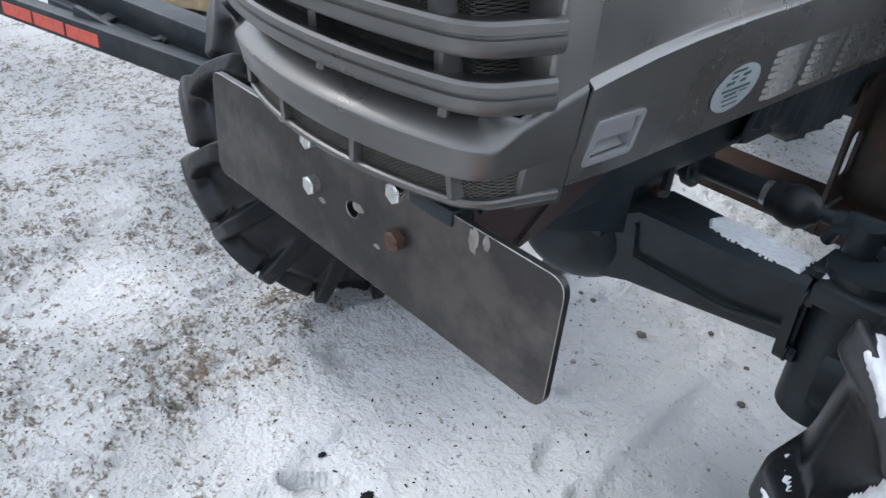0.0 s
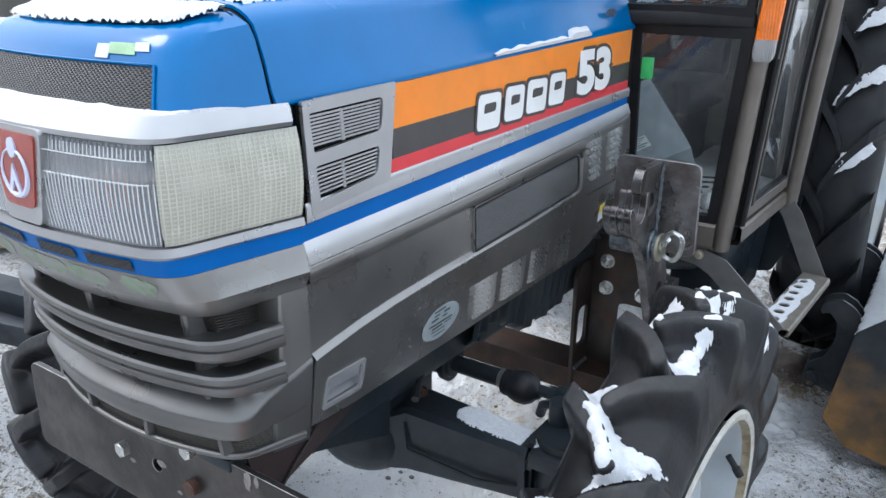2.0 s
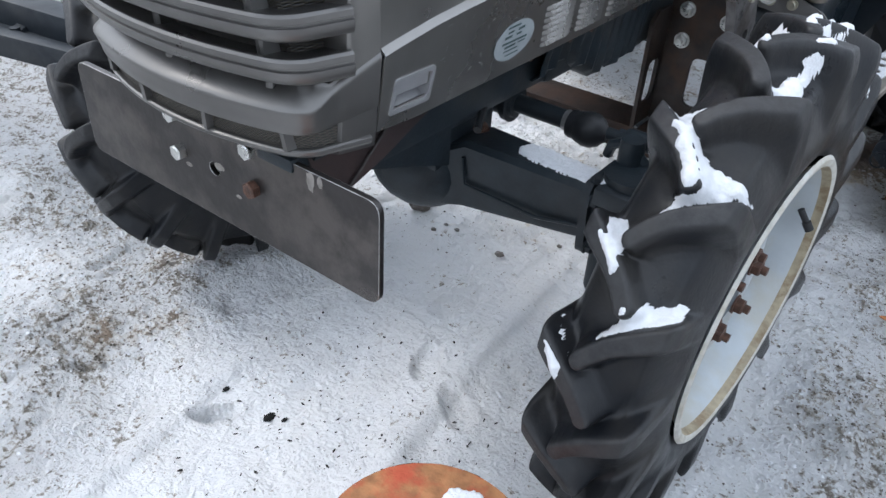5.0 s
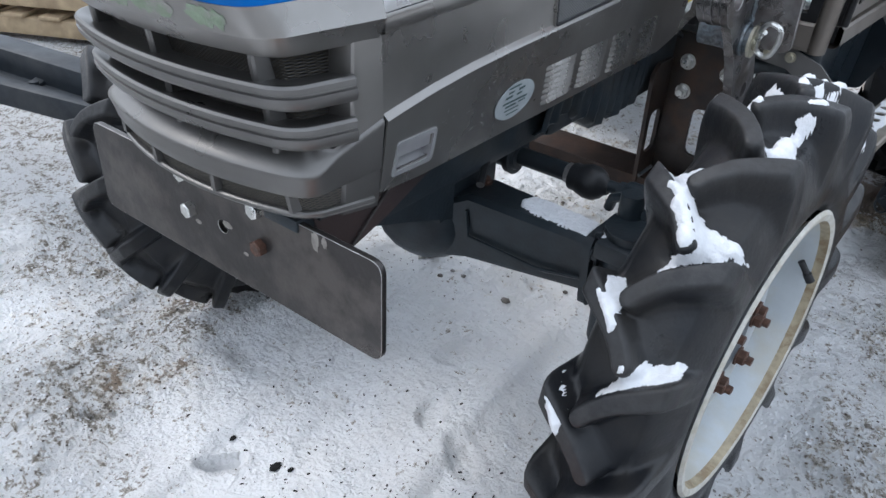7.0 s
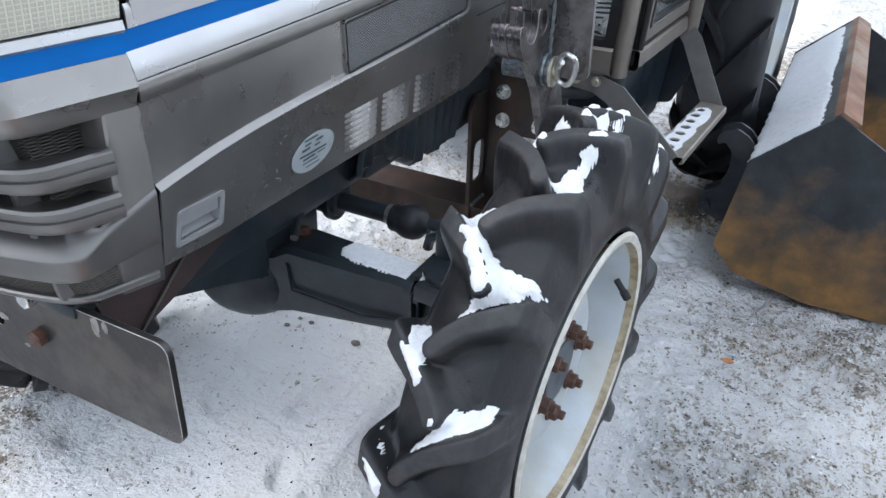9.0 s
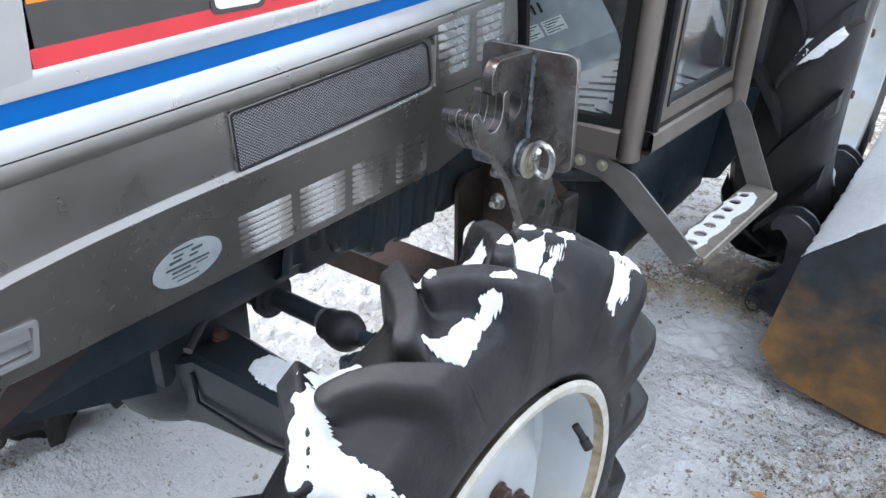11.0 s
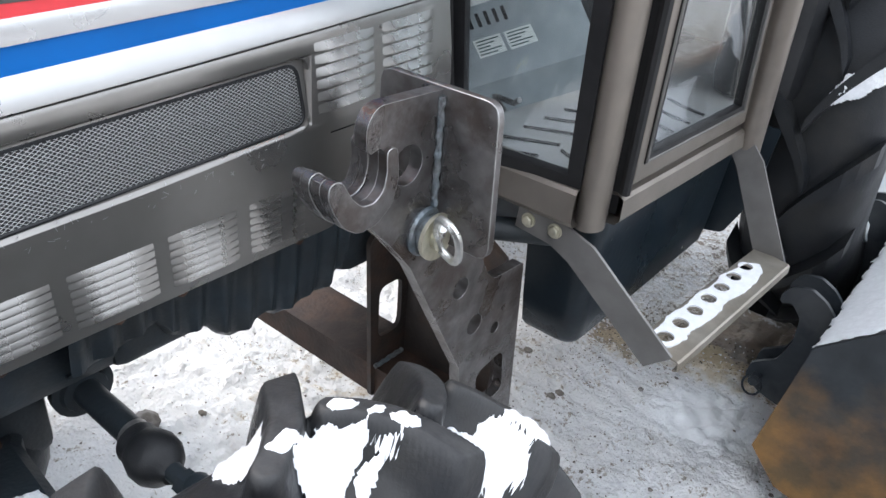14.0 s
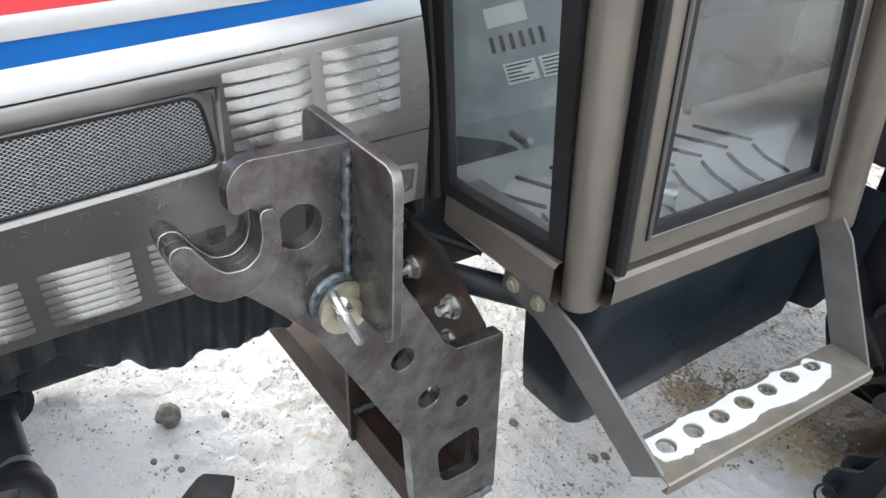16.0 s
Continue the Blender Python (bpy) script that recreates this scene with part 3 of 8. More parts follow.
def ground_height(x, y):
    v = Vector((x, y, 0))
    t = treadiness(x, y)
    t = max(t, 0.85 * max(0.0, min(1.0, (y - 1.0) / 0.25)))
    h = 0.022 * noise.noise(v * 1.7) + 0.018 * noise.noise(v * 4.3 + Vector((3, 1, 0))) + 0.006 * noise.noise(v * 11)
    # broken crust where it is trodden, soft hummocks where it is clean
    h += t * (0.026 * abs(noise.noise(v * 9 + Vector((2, 6, 0)))) + 0.022 * abs(noise.noise(v * 21)) + 0.017 * abs(noise.noise(v * 43)) - 0.016)
    h -= (0.035 * max(0, noise.noise(v * 3.6 + Vector((7, 2, 0))) - 0.28) + 0.03 * max(0, noise.noise(v * 7.5 + Vector((1, 9, 0))) - 0.30))
    # drifted edges running along the tractor
    for cx, w, k in ((-0.235, 0.05, 0.014), (0.235, 0.06, 0.016)):
        e = x - cx - 0.07 * noise.noise(Vector((y * 3.0, cx * 9, 1))) + 0.10 * (y - 0.4)
        h += k * math.exp(-(e / w) ** 2) * (1 if e < 0 else math.exp(-(e / (w * 0.35)) ** 2)) * max(0.0, min(1.0, (1.0 - abs(y - 0.45)) * 2))
    for p in PRINTS:
        if abs(x - p[0]) < 0.3 and abs(y - p[1]) < 0.3:
            h -= p[5] * dent(x, y, *p[:5])
    rut = math.exp(-((x - 0.62 - 0.05 * math.sin(y * 2)) / 0.16) ** 2) * (1 if y > 1.2 else 0.4)
    for cx in (0.655, -0.612):
        h += 0.024 * math.exp(-((x - cx) / 0.22) ** 2 - ((y - 0.71) / 0.20) ** 2)
    h += 0.022 * math.exp(-((x + 0.60) / 0.10) ** 2 - ((y - 0.47) / 0.09) ** 2)
    return h - 0.012 * rut - 0.004


SOIL = ((-0.545, 0.165, 0.085, 0.70), (-0.462, 0.322, 0.085, 0.74), (-0.68, 0.47, 0.095, 0.6), (-0.29, 0.40, 0.030, 0.40), (-0.25, 0.33, 0.025, 0.4), (0.54, 2.62, 0.15, 1.0), (0.30, 2.38, 0.16, 0.7), (0.76, 2.62, 0.2, 0.5),
        (1.25, 1.45, 0.25, 0.22), (1.05, 1.75, 0.2, 0.25), (1.0, 1.15, 0.18, 0.2), (-0.95, 0.25, 0.16, 0.25), (0.9, 4.5, 2.2, 0.8),
        (0.05, 0.62, 0.42, -0.5), (0.25, 0.35, 0.35, -0.6), (0.66, 2.16, 0.20, -0.9))


def dirtiness(x, y):
    """Where feet and wheels have worn the snow through to the soil."""
    v = Vector((x, y, 2.5))
    d = 0.16 * noise.noise(v * 2.6) + 0.22 * noise.noise(v * 6.5) + 0.14 * noise.noise(v * 15)
    for cx, cy, r, k in SOIL:
        d += k * math.exp(-(((x - cx) ** 2 + (y - cy) ** 2) / r ** 2))
    return d


def build_ground():
    xs, ys = spaced(-1.5, 1.7, 0.0100, 400), spaced(-0.6, 2.6, 0.0100, 400)
    bm = bmesh.new()
    layer = bm.verts.layers.float.new("dirt")
    yellow = bm.verts.layers.float.new("sand")
    frozen = bm.verts.layers.float.new("ice")
    tread = bm.verts.layers.float.new("tread")
    rows = []
    for y in ys:
        r = []
        for x in xs:
            near = abs(x) < 12 and -10 < y < 14
            vert = bm.verts.new((x, y, ground_height(x, y) if near else -0.01))
            vert[layer] = dirtiness(x, y) if near else 0.2
            vert[tread] = treadiness(x, y) if near else 0.3
            vert[frozen] = math.exp(-(((x - 0.64) / 0.14) ** 2 + ((y - 2.20 - 0.2 * (x - 0.64)) / 0.16) ** 2) ** 2)
            vert[yellow] = 0.95 * math.exp(-((x - 0.54) / 0.16) ** 2 - ((y - 2.43) / 0.11) ** 2) + 0.55 * math.exp(-((x - 0.30) / 0.14) ** 2 - ((y - 2.35) / 0.16) ** 2) + 0.4 * math.exp(-((x + 0.1) / 0.3) ** 2 - ((y - 1.6) / 0.4) ** 2)
            r.append(vert)
        rows.append(r)
    for a, c in zip(rows, rows[1:]):
        for i in range(len(xs) - 1):
            bm.faces.new((a[i], a[i + 1], c[i + 1], c[i]))
    me = bpy.data.meshes.new("ground")
    bm.to_mesh(me)
    bm.free()
    me.materials.append(ground_material())
    me.polygons.foreach_set("use_smooth", [True] * len(me.polygons))
    tagged(new("ground", me), "trodden snow with soil showing through", "ground", kind="structure")


build_ground()

def backdrop():
    """An unseen far ring with an uneven top, added to darken reflections all round."""
    bm = bmesh.new()
    rows = [[], [], [], []]
    for i in range(240):
        a = i * math.tau / 240
        r = 34 + 4 * noise.noise(Vector((math.cos(a) * 3, math.sin(a) * 3, 1)))
        # taller on the side the nose faces, so its front reflects less sky
        h = 4.2 + 5.5 * max(0.0, -math.sin(a)) ** 1.5 + 1.2 * noise.noise(Vector((math.cos(a) * 6, math.sin(a) * 6, 4))) + 1.6 * noise.noise(Vector((math.cos(a) * 30, math.sin(a) * 30, 2))) + 0.8 * noise.noise(Vector((math.cos(a) * 90, math.sin(a) * 90, 6)))
        for row, k, d in zip(rows, (-0.02, 0.4, 0.8, 1.0), (0, 0.6, 1.4, 2.2)):
            row.append(((r + d) * math.cos(a), 1 + (r + d) * math.sin(a), h * k))
    grid_faces(bm, rows, closed=True)
    single("backdrop", bm, mat("dark_backdrop", (0.075, 0.070, 0.062), 0.9, 0, 0.8, 0.35, 0.0, 1, (0.14, 0.135, 0.13), 0.5, 0.35), "unseen dark ring round the yard, added to darken reflections", "trees", kind="structure")


backdrop()

# ---------------------------------------------------------------- tractor: nose
C = 0.022          # the tractor's middle line
SEAM = 0.246       # where the nose meets the side panels
FLANK_END = 0.2555  # the same lower down, where the joint leans back
tractor = empty("tractor", (C, 1.0, 0), "blue and silver cab tractor standing on snow", "tractor")

NOSE = [  # height, middle front, corner front, corner half width, half width at the seam
    (1.262, 0.040, 0.066, 0.222, 0.243), (1.240, 0.024, 0.055, 0.225, 0.2465), (1.108, 0.025, 0.056, 0.225, 0.251),
    (1.085, 0.032, 0.064, 0.225, 0.250), (1.050, 0.056, 0.090, 0.228, 0.253), (1.030, 0.066, 0.102, 0.225, 0.250),
    (0.960, 0.084, 0.120, 0.223, 0.248), (0.900, 0.098, 0.136, 0.222, 0.246), (0.845, 0.104, 0.146, 0.220, 0.243),
    (0.800, 0.108, 0.148, 0.214, 0.240), (0.770, 0.120, 0.160, 0.205, 0.236)]


def nose_values(z):
    rows = sorted(NOSE)
    z = max(rows[0][0], min(rows[-1][0], z))
    return [float(np.interp(z, [r[0] for r in rows], [r[i] for r in rows])) for i in range(1, 5)]


def plan(z, off=0.0, x0=None, x1=None, seam=SEAM, corner=0.03):
    """The nose's outline seen from above at height z, from the far seam round the front to the near one, as points (x, y, z)."""
    yf, yc, xc, xs = nose_values(z)
    half = [(x, yf + (yc - yf) * (x / xc) ** 2) for x in np.linspace(0, xc - corner, 12)]
    a, b, c = Vector(half[-1]), Vector((xc, yc)), Vector((xs, seam))
    e = b + (c - b).normalized() * corner
    for t in np.linspace(0, 1, 9)[1:]:
        half.append(tuple((1 - t) ** 2 * a + 2 * t * (1 - t) * b + t * t * e))
    for t in np.linspace(0, 1, 7)[1:]:
        half.append(tuple(e.lerp(c, t)))
    pts = [(-x, y) for x, y in half[:0:-1]] + half
    out = []
    for i, (x, y) in enumerate(pts):
        p, q = Vector(pts[max(0, i - 1)]), Vector(pts[min(len(pts) - 1, i + 1)])
        t = (q - p).normalized()
        out.append((C + x + t.y * off, y - t.x * off, z))
    return out


def span(points, lo, hi):
    return [p for i, p in enumerate(points) if lo <= i <= hi]


def band(name, steps, material, label="", lo=0, hi=999, thick=0.004, crisp=40):
    """A strip of the nose: steps of (height, outward offset)."""
    bm = bmesh.new()
    grid_faces(bm, [span(plan(z, o), lo, hi) for z, o in steps])
    ob = part(name, bm, material, tractor, label, smooth=crisp)
    return hollow(ob, thick)


N = len(plan(1.0))          # points round the nose
MID = N // 2
HALF_FRONT = 11             # points from the middle to where the corner begins

bm = bmesh.new()
grid_faces(bm, [plan(z, o, seam=0.236) for z, o in ((1.2635, -0.026), (1.266, -0.004), (1.268, 0.002), (1.262, 0.006), (1.246, 0.007), (1.240, 0.003), (1.239, -0.006))])
hollow(part("nose_trim", bm, M_SILVER, tractor, "silver trim above the headlamps", smooth=40), 0.004)
band("nose_trim", [(1.123, -0.006), (1.122, 0.004), (1.112, 0.006), (1.108, 0.002)], M_SILVER, "silver trim below the headlamps")
band("nose_stripe", [(1.108, 0.001), (1.098, 0.000), (1.085, 0.001)], M_BLUE_STRIPE, "blue painted stripe")
band("nose_lower_band", [(1.085, 0.002), (1.0685, 0.0062), (1.052, 0.0104), (1.0500, 0.0112), (1.0478, 0.0108), (1.036, 0.0062), (1.0245, 0.0012), (1.0215, -0.001), (1.0210, -0.020)], M_GREY, "grey metallic band above the grille", crisp=22)

M_RESIDUE = mat("green_tape_residue", (0.22, 0.28, 0.20), 0.5, 0.3, 70, 0.2, 0.3, 300, (0.28, 0.27, 0.255), 1.0, 45)


def dense(points, k):
    out = []
    for a, b in zip(points, points[1:]):
        out += [Vector(a).lerp(Vector(b), i / k) for i in range(k)]
    return out + [Vector(points[-1])]


for lo, hi, seed in ((MID - 11, MID - 4, 1), (MID - 3, MID + 3, 3), (MID + 3, MID + 7, 4), (MID + 8, MID + 11, 5)):
    bm = bmesh.new()
    upper, lower = dense(span(plan(1.0840, 0.0027), lo, hi), 6), dense(span(plan(1.0525, 0.0108), lo, hi), 6)
    rag = [[], []]
    for k, (a, b) in enumerate(zip(upper, lower)):
        edge = min(1.0, 0.25 * min(k, len(upper) - 1 - k) + 0.1)
        t0 = 0.42 - 0.26 * edge + 0.16 * noise.noise(Vector((k * 0.35, seed, 0))) + 0.10 * noise.noise(Vector((k * 1.3, seed, 2)))
        t1 = 0.50 + 0.38 * edge + 0.16 * noise.noise(Vector((k * 0.4, seed, 7))) + 0.10 * noise.noise(Vector((k * 1.4, seed, 9)))
        rag[0].append(a.lerp(b, max(0.03, t0)))
        rag[1].append(a.lerp(b, min(0.97, max(t1, t0 + 0.05))))
    grid_faces(bm, rag)
    hollow(part("tape_residue", bm, M_RESIDUE, tractor, "torn remains of green tape"), 0.0003)

# flat mesh patches on the blue stripe, painted dark like slots in shade
for lo, hi in ((MID - 10, MID - 6), (MID - 5, MID - 1), (MID + 1, MID + 5), (MID + 6, MID + 10)):
    bm = bmesh.new()
    grid_faces(bm, [span(plan(z, o), lo, hi) for z, o in ((1.1040, 0.0028), (1.0970, 0.0022), (1.0892, 0.0026))])
    part("air_slot_patch", bm, M_MESH_UP, tractor, "flat dark mesh patch standing in for an air slot")

# near-black sheet standing in for the shade inside the nose
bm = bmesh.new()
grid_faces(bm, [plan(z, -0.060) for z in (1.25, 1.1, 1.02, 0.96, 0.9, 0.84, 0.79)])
part("grille_shade_sheet", bm, M_VOID, tractor)
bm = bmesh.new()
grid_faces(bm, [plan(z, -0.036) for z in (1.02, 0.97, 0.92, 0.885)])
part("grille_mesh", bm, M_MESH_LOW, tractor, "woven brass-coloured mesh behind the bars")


def bar(name, z, h, d, parent, label):
    """A grille bar: a stepped blade swept round the nose, with a shelf behind it."""
    section = [(-d, h * 0.05), (-d, -h * 0.25), (-0.006, -h / 2 + 0.002), (0.004, -h / 2), (0.0085, -h / 2 + 0.003), (0.0110, -h * 0.20), (0.0105, 0.0010), (0.0070, 0.0022), (0.0068, 0.0040), (0.0088, 0.0052), (0.0078, h / 2 - 0.004), (0.0040, h / 2 - 0.0005), (-0.001, h / 2), (-0.010, h * 0.36), (-d, h * 0.30)]
    bm = bmesh.new()
    loops = [span(plan(z + dz, o, seam=0.216), 1, N - 2) for o, dz in section]
    grid_faces(bm, loops + [loops[0]])
    return part(name, bm, M_NOSE, parent, label, smooth=38)


bar("grille_bar", 0.970, 0.034, 0.036, tractor, "grey curved grille bar")
bar("grille_bar", 0.914, 0.034, 0.036, tractor, "grey curved grille bar")


def nearest(x, z, off):
    """The point of the nose's outline at half-width coordinate x."""
    pts = plan(z, off)
    return Vector(min(pts[8:-8], key=lambda p: abs(p[0] - C - x)))


for x in (-0.165, 0.0, 0.165):
    for z0, z1 in ((1.024, 0.980), (0.961, 0.924), (0.904, 0.880)):
        a, b = nearest(x, z0, -0.024), nearest(x, z1, -0.018)
        bm = bmesh.new()
        m_ = (a + b) / 2
        grid_faces(bm, [[p + Vector((dx, dy, 0)) for dx, dy in ((-0.0075, 0.02), (-0.0065, -0.004), (-0.003, -0.007), (0.003, -0.007), (0.0065, -0.004), (0.0075, 0.02))] for p in (a, m_, b)])
        part("grille_post", bm, M_NOSE, tractor)

RIDGE = 0.861


def crease_on_flank(y):
    return RIDGE + max(0.0, y - 0.150) / 0.106 * (0.911 - RIDGE)


bm = bmesh.new()
rows = []
for z, o, follow in ((0.900, -0.037, 1), (0.896, -0.034, 1), (0.886, -0.021, 1), (0.876, -0.008, 1), (0.867, 0.0045, 1), (0.8630, 0.0092, 1), (RIDGE, 0.0108, 1), (0.8585, 0.0112, 1), (0.8545, 0.0104, 0.95), (0.840, 0.0080, 0.6), (0.8285, 0.0068, 0.35), (0.8255, 0.0046, 0.3), (0.8255, -0.010, 0.3)):
    row = []
    for i, p in enumerate(plan(z, o, seam=FLANK_END)):
        y = p[1]
        if abs(p[0] - C) > 0.19 and y > 0.150:
            f = min(1.0, (y - 0.150) / 0.035)
            oo = o * (1 - f) + f * (0.45 * o if o > 0 else 0.03 * o)
            zz = z + follow * (crease_on_flank(y) - RIDGE) - f * max(0, z - 0.866) * 0.85
            p = plan(zz, oo, seam=FLANK_END)[i]
        row.append(p)
    rows.append(row)
grid_faces(bm, rows)
hollow(part("bumper", bm, M_NOSE, tractor, "grey sloping bumper below the grille", smooth=24), 0.003)
band("bumper_lip", [(0.800, -0.012), (0.800, 0.000), (0.798, 0.0035), (0.793, 0.0048), (0.788, 0.002), (0.785, -0.010)], M_NOSE, "grey lower bumper lip")
bm = bmesh.new()
grid_faces(bm, [plan(z, -0.006) for z in (0.834, 0.82, 0.798)])
part("fog_slot_mesh", bm, M_MESH_FOG, tractor, "dark mesh in the bumper slot")
for x in (-0.19, -0.075, 0.075, 0.19):
    a, b = nearest(x, 0.832, 0.000), nearest(x, 0.800, 0.001)
    bm = bmesh.new()
    grid_faces(bm, [[p + Vector((dx, dy, 0)) for dx, dy in ((-0.006, 0.012), (-0.004, -0.003), (0.004, -0.003), (0.006, 0.012))] for p in (a, b)])
    part("bumper_post", bm, M_NOSE, tractor)

# flanks of the nose between the bars and the seam
for sgn in (1, -1):
    def flank(z, y, off=0.0):
        yf, yc, xc, xs = nose_values(z)
        t = (y - yc) / (FLANK_END - yc)
        return (C + sgn * (xc + (xs - xc) * t + off), y, z)

    bm = bmesh.new()
    rows = []
    for k in np.linspace(0, 1, 9):
        row = []
        for y, o in [(0.203, -0.050), (0.203, -0.006), (0.2045, 0.001), (0.208, 0.0025)] + [(y, 0.002) for y in np.linspace(0.213, FLANK_END, 5)]:
            zb = crease_on_flank(y) - 0.001
            row.append(flank(1.024 + (zb - 1.024) * k, y - 0.006 * max(0, (1.024 + (zb - 1.024) * k - 0.92) / 0.104) * (y > 0.212), o))
        rows.append(row)
    grid_faces(bm, rows)
    hollow(part("nose_flank", bm, M_GREY, tractor, smooth=30), 0.003)
    bm = bmesh.new()
    rows = []
    for k in np.linspace(0, 1, 5):
        row = []
        for y, o in [(0.199, -0.030), (0.199, -0.004), (0.202, 0.0015)] + [(y, 0.002) for y in np.linspace(0.207, FLANK_END, 5)]:
            row.append(flank(0.846 + (0.780 - 0.846) * k, y, o - 0.0015))
        rows.append(row)
    grid_faces(bm, rows)
    hollow(part("slot_surround", bm, M_NOSE, tractor, smooth=30), 0.003)

# blue bonnet cap over the lamps
CAP = [  # height, front middle, front corner, corner half width, seam half width, seam
    (1.262, 0.062, 0.082, 0.228, 0.2380), (1.281, 0.070, 0.088, 0.222, 0.2315), (1.300, 0.078, 0.095, 0.216, 0.2257), (1.328, 0.092, 0.107, 0.207, 0.2153), (1.342, 0.101, 0.116, 0.199, 0.2055), (1.350, 0.112, 0.127, 0.186, 0.188)]


def cap_outline(z, yf, yc, xc, xs, seam=0.2155, corner=0.035):
    half = [(x, yf + (yc - yf) * (x / xc) ** 2) for x in np.linspace(0, xc - corner, 9)]
    a, b, c = Vector(half[-1]), Vector((xc, yc)), Vector((xs, seam))
    e = b + (c - b).normalized() * corner
    half += [tuple((1 - t) ** 2 * a + 2 * t * (1 - t) * b + t * t * e) for t in np.linspace(0, 1, 8)[1:]]
    half += [tuple(e.lerp(c, t)) for t in np.linspace(0, 1, 5)[1:]]
    pts = [(-x, y) for x, y in half[:0:-1]] + half
    return [(C + x, y, z + 0.16 * max(0, y - yf) * (z - 1.262) / 0.09) for x, y in pts]


bm = bmesh.new()
rows = [cap_outline(*r) for r in CAP]
top = rows[-1]
mid_rows = []
for k in (0.93, 0.8, 0.55, 0.0):
    mid_rows.append([(C + (x - C) * k, 0.2155 - (0.2155 - y) * k, z + 0.003 + 0.012 * (1 - k) + (0.02 * (y - 0.12) if k else 0)) for x, y, z in top])
grid_faces(bm, rows + mid_rows)
bonnet_cap = hollow(part("bonnet_cap", bm, M_BLUE, tractor, "blue painted front bonnet cap"), 0.004)
n_cap = len(rows[0])


def cap_front(z, lo, hi, off):
    t = (z - 1.262) / (1.352 - 1.262)
    vals = [float(np.interp(z, [r[0] for r in CAP], [r[i] for r in CAP])) for i in range(1, 5)]
    o = cap_outline(z, *vals)
    m = n_cap // 2
    return [(x, y - off, zz) for x, y, zz in o[m + lo:m + hi + 1]]


bm = bmesh.new()
grid_faces(bm, [cap_front(z, -9, 9, 0.0025) for z in (1.314, 1.30, 1.285, 1.266)])
nose_mesh = part("nose_mesh", bm, M_MESH_UP, tractor, "black expanded-metal mesh in the nose")
rim_pts = cap_front(1.316, -9, 9, 0.003) + cap_front(1.266, -9, 9, 0.003)[::-1]
bm = bmesh.new()
tube(bm, rim_pts, 0.0016, 6, closed=True)
part("nose_mesh_rim", bm, M_BLUE, tractor)
for u0, u1, v0, v1, m_, lab in ((5, 7, 1.325, 1.337, M_TAPE, "strip of green tape"), (4, 5, 1.320, 1.335, M_PAPER, "torn paper remains"), (7, 8, 1.329, 1.338, M_PAPER, "torn paper remains")):
    bm = bmesh.new()
    grid_faces(bm, [cap_front(v1, u0, u1, 0.002), cap_front((v0 + v1) / 2, u0, u1, 0.002), cap_front(v0, u0, u1, 0.002)])
    hollow(part("tape", bm, m_, tractor, lab), 0.0006)

# lamps
def lamp_face(name, lo, hi, material, label, bulge=0.006):
    bm = bmesh.new()
    rows = []
    for k, z in enumerate(np.linspace(1.238, 1.124, 9)):
        b = bulge * math.sin(math.pi * (k + 0.6) / 9.2)
        rows.append(span(plan(z, b - 0.002), lo, hi))
    grid_faces(bm, rows)
    return hollow(part(name, bm, material, tractor, label), 0.004)


def lamp_ribs(owner, i0, i1, n, material, name, label, spans, bulge, r):
    """Raised upright ribs moulded on a lamp's face, evenly spread along its width."""
    bm = bmesh.new()

    def at(z, f):
        bl = bulge * math.sin(math.pi * ((1.238 - z) / 0.114 * 8 + 0.6) / 9.2)
        row = [Vector(p) for p in plan(z, bl - 0.002)]
        i = min(int(f), len(row) - 2)
        return row[i].lerp(row[i + 1], f - i)

    fine = [min(i0, i1) + abs(i1 - i0) * k / 200 for k in range(201)]
    run = [0.0]
    for p, q in zip(fine, fine[1:]):
        run.append(run[-1] + (at(1.18, q) - at(1.18, p)).length)
    for k in range(n):
        f = float(np.interp(run[-1] * (k + 0.5) / n, run, fine))
        for top, low in spans:
            tube(bm, [at(z, f) for z in np.linspace(top, low, 5)], r, 5)
    return part(name, bm, material, owner, label)


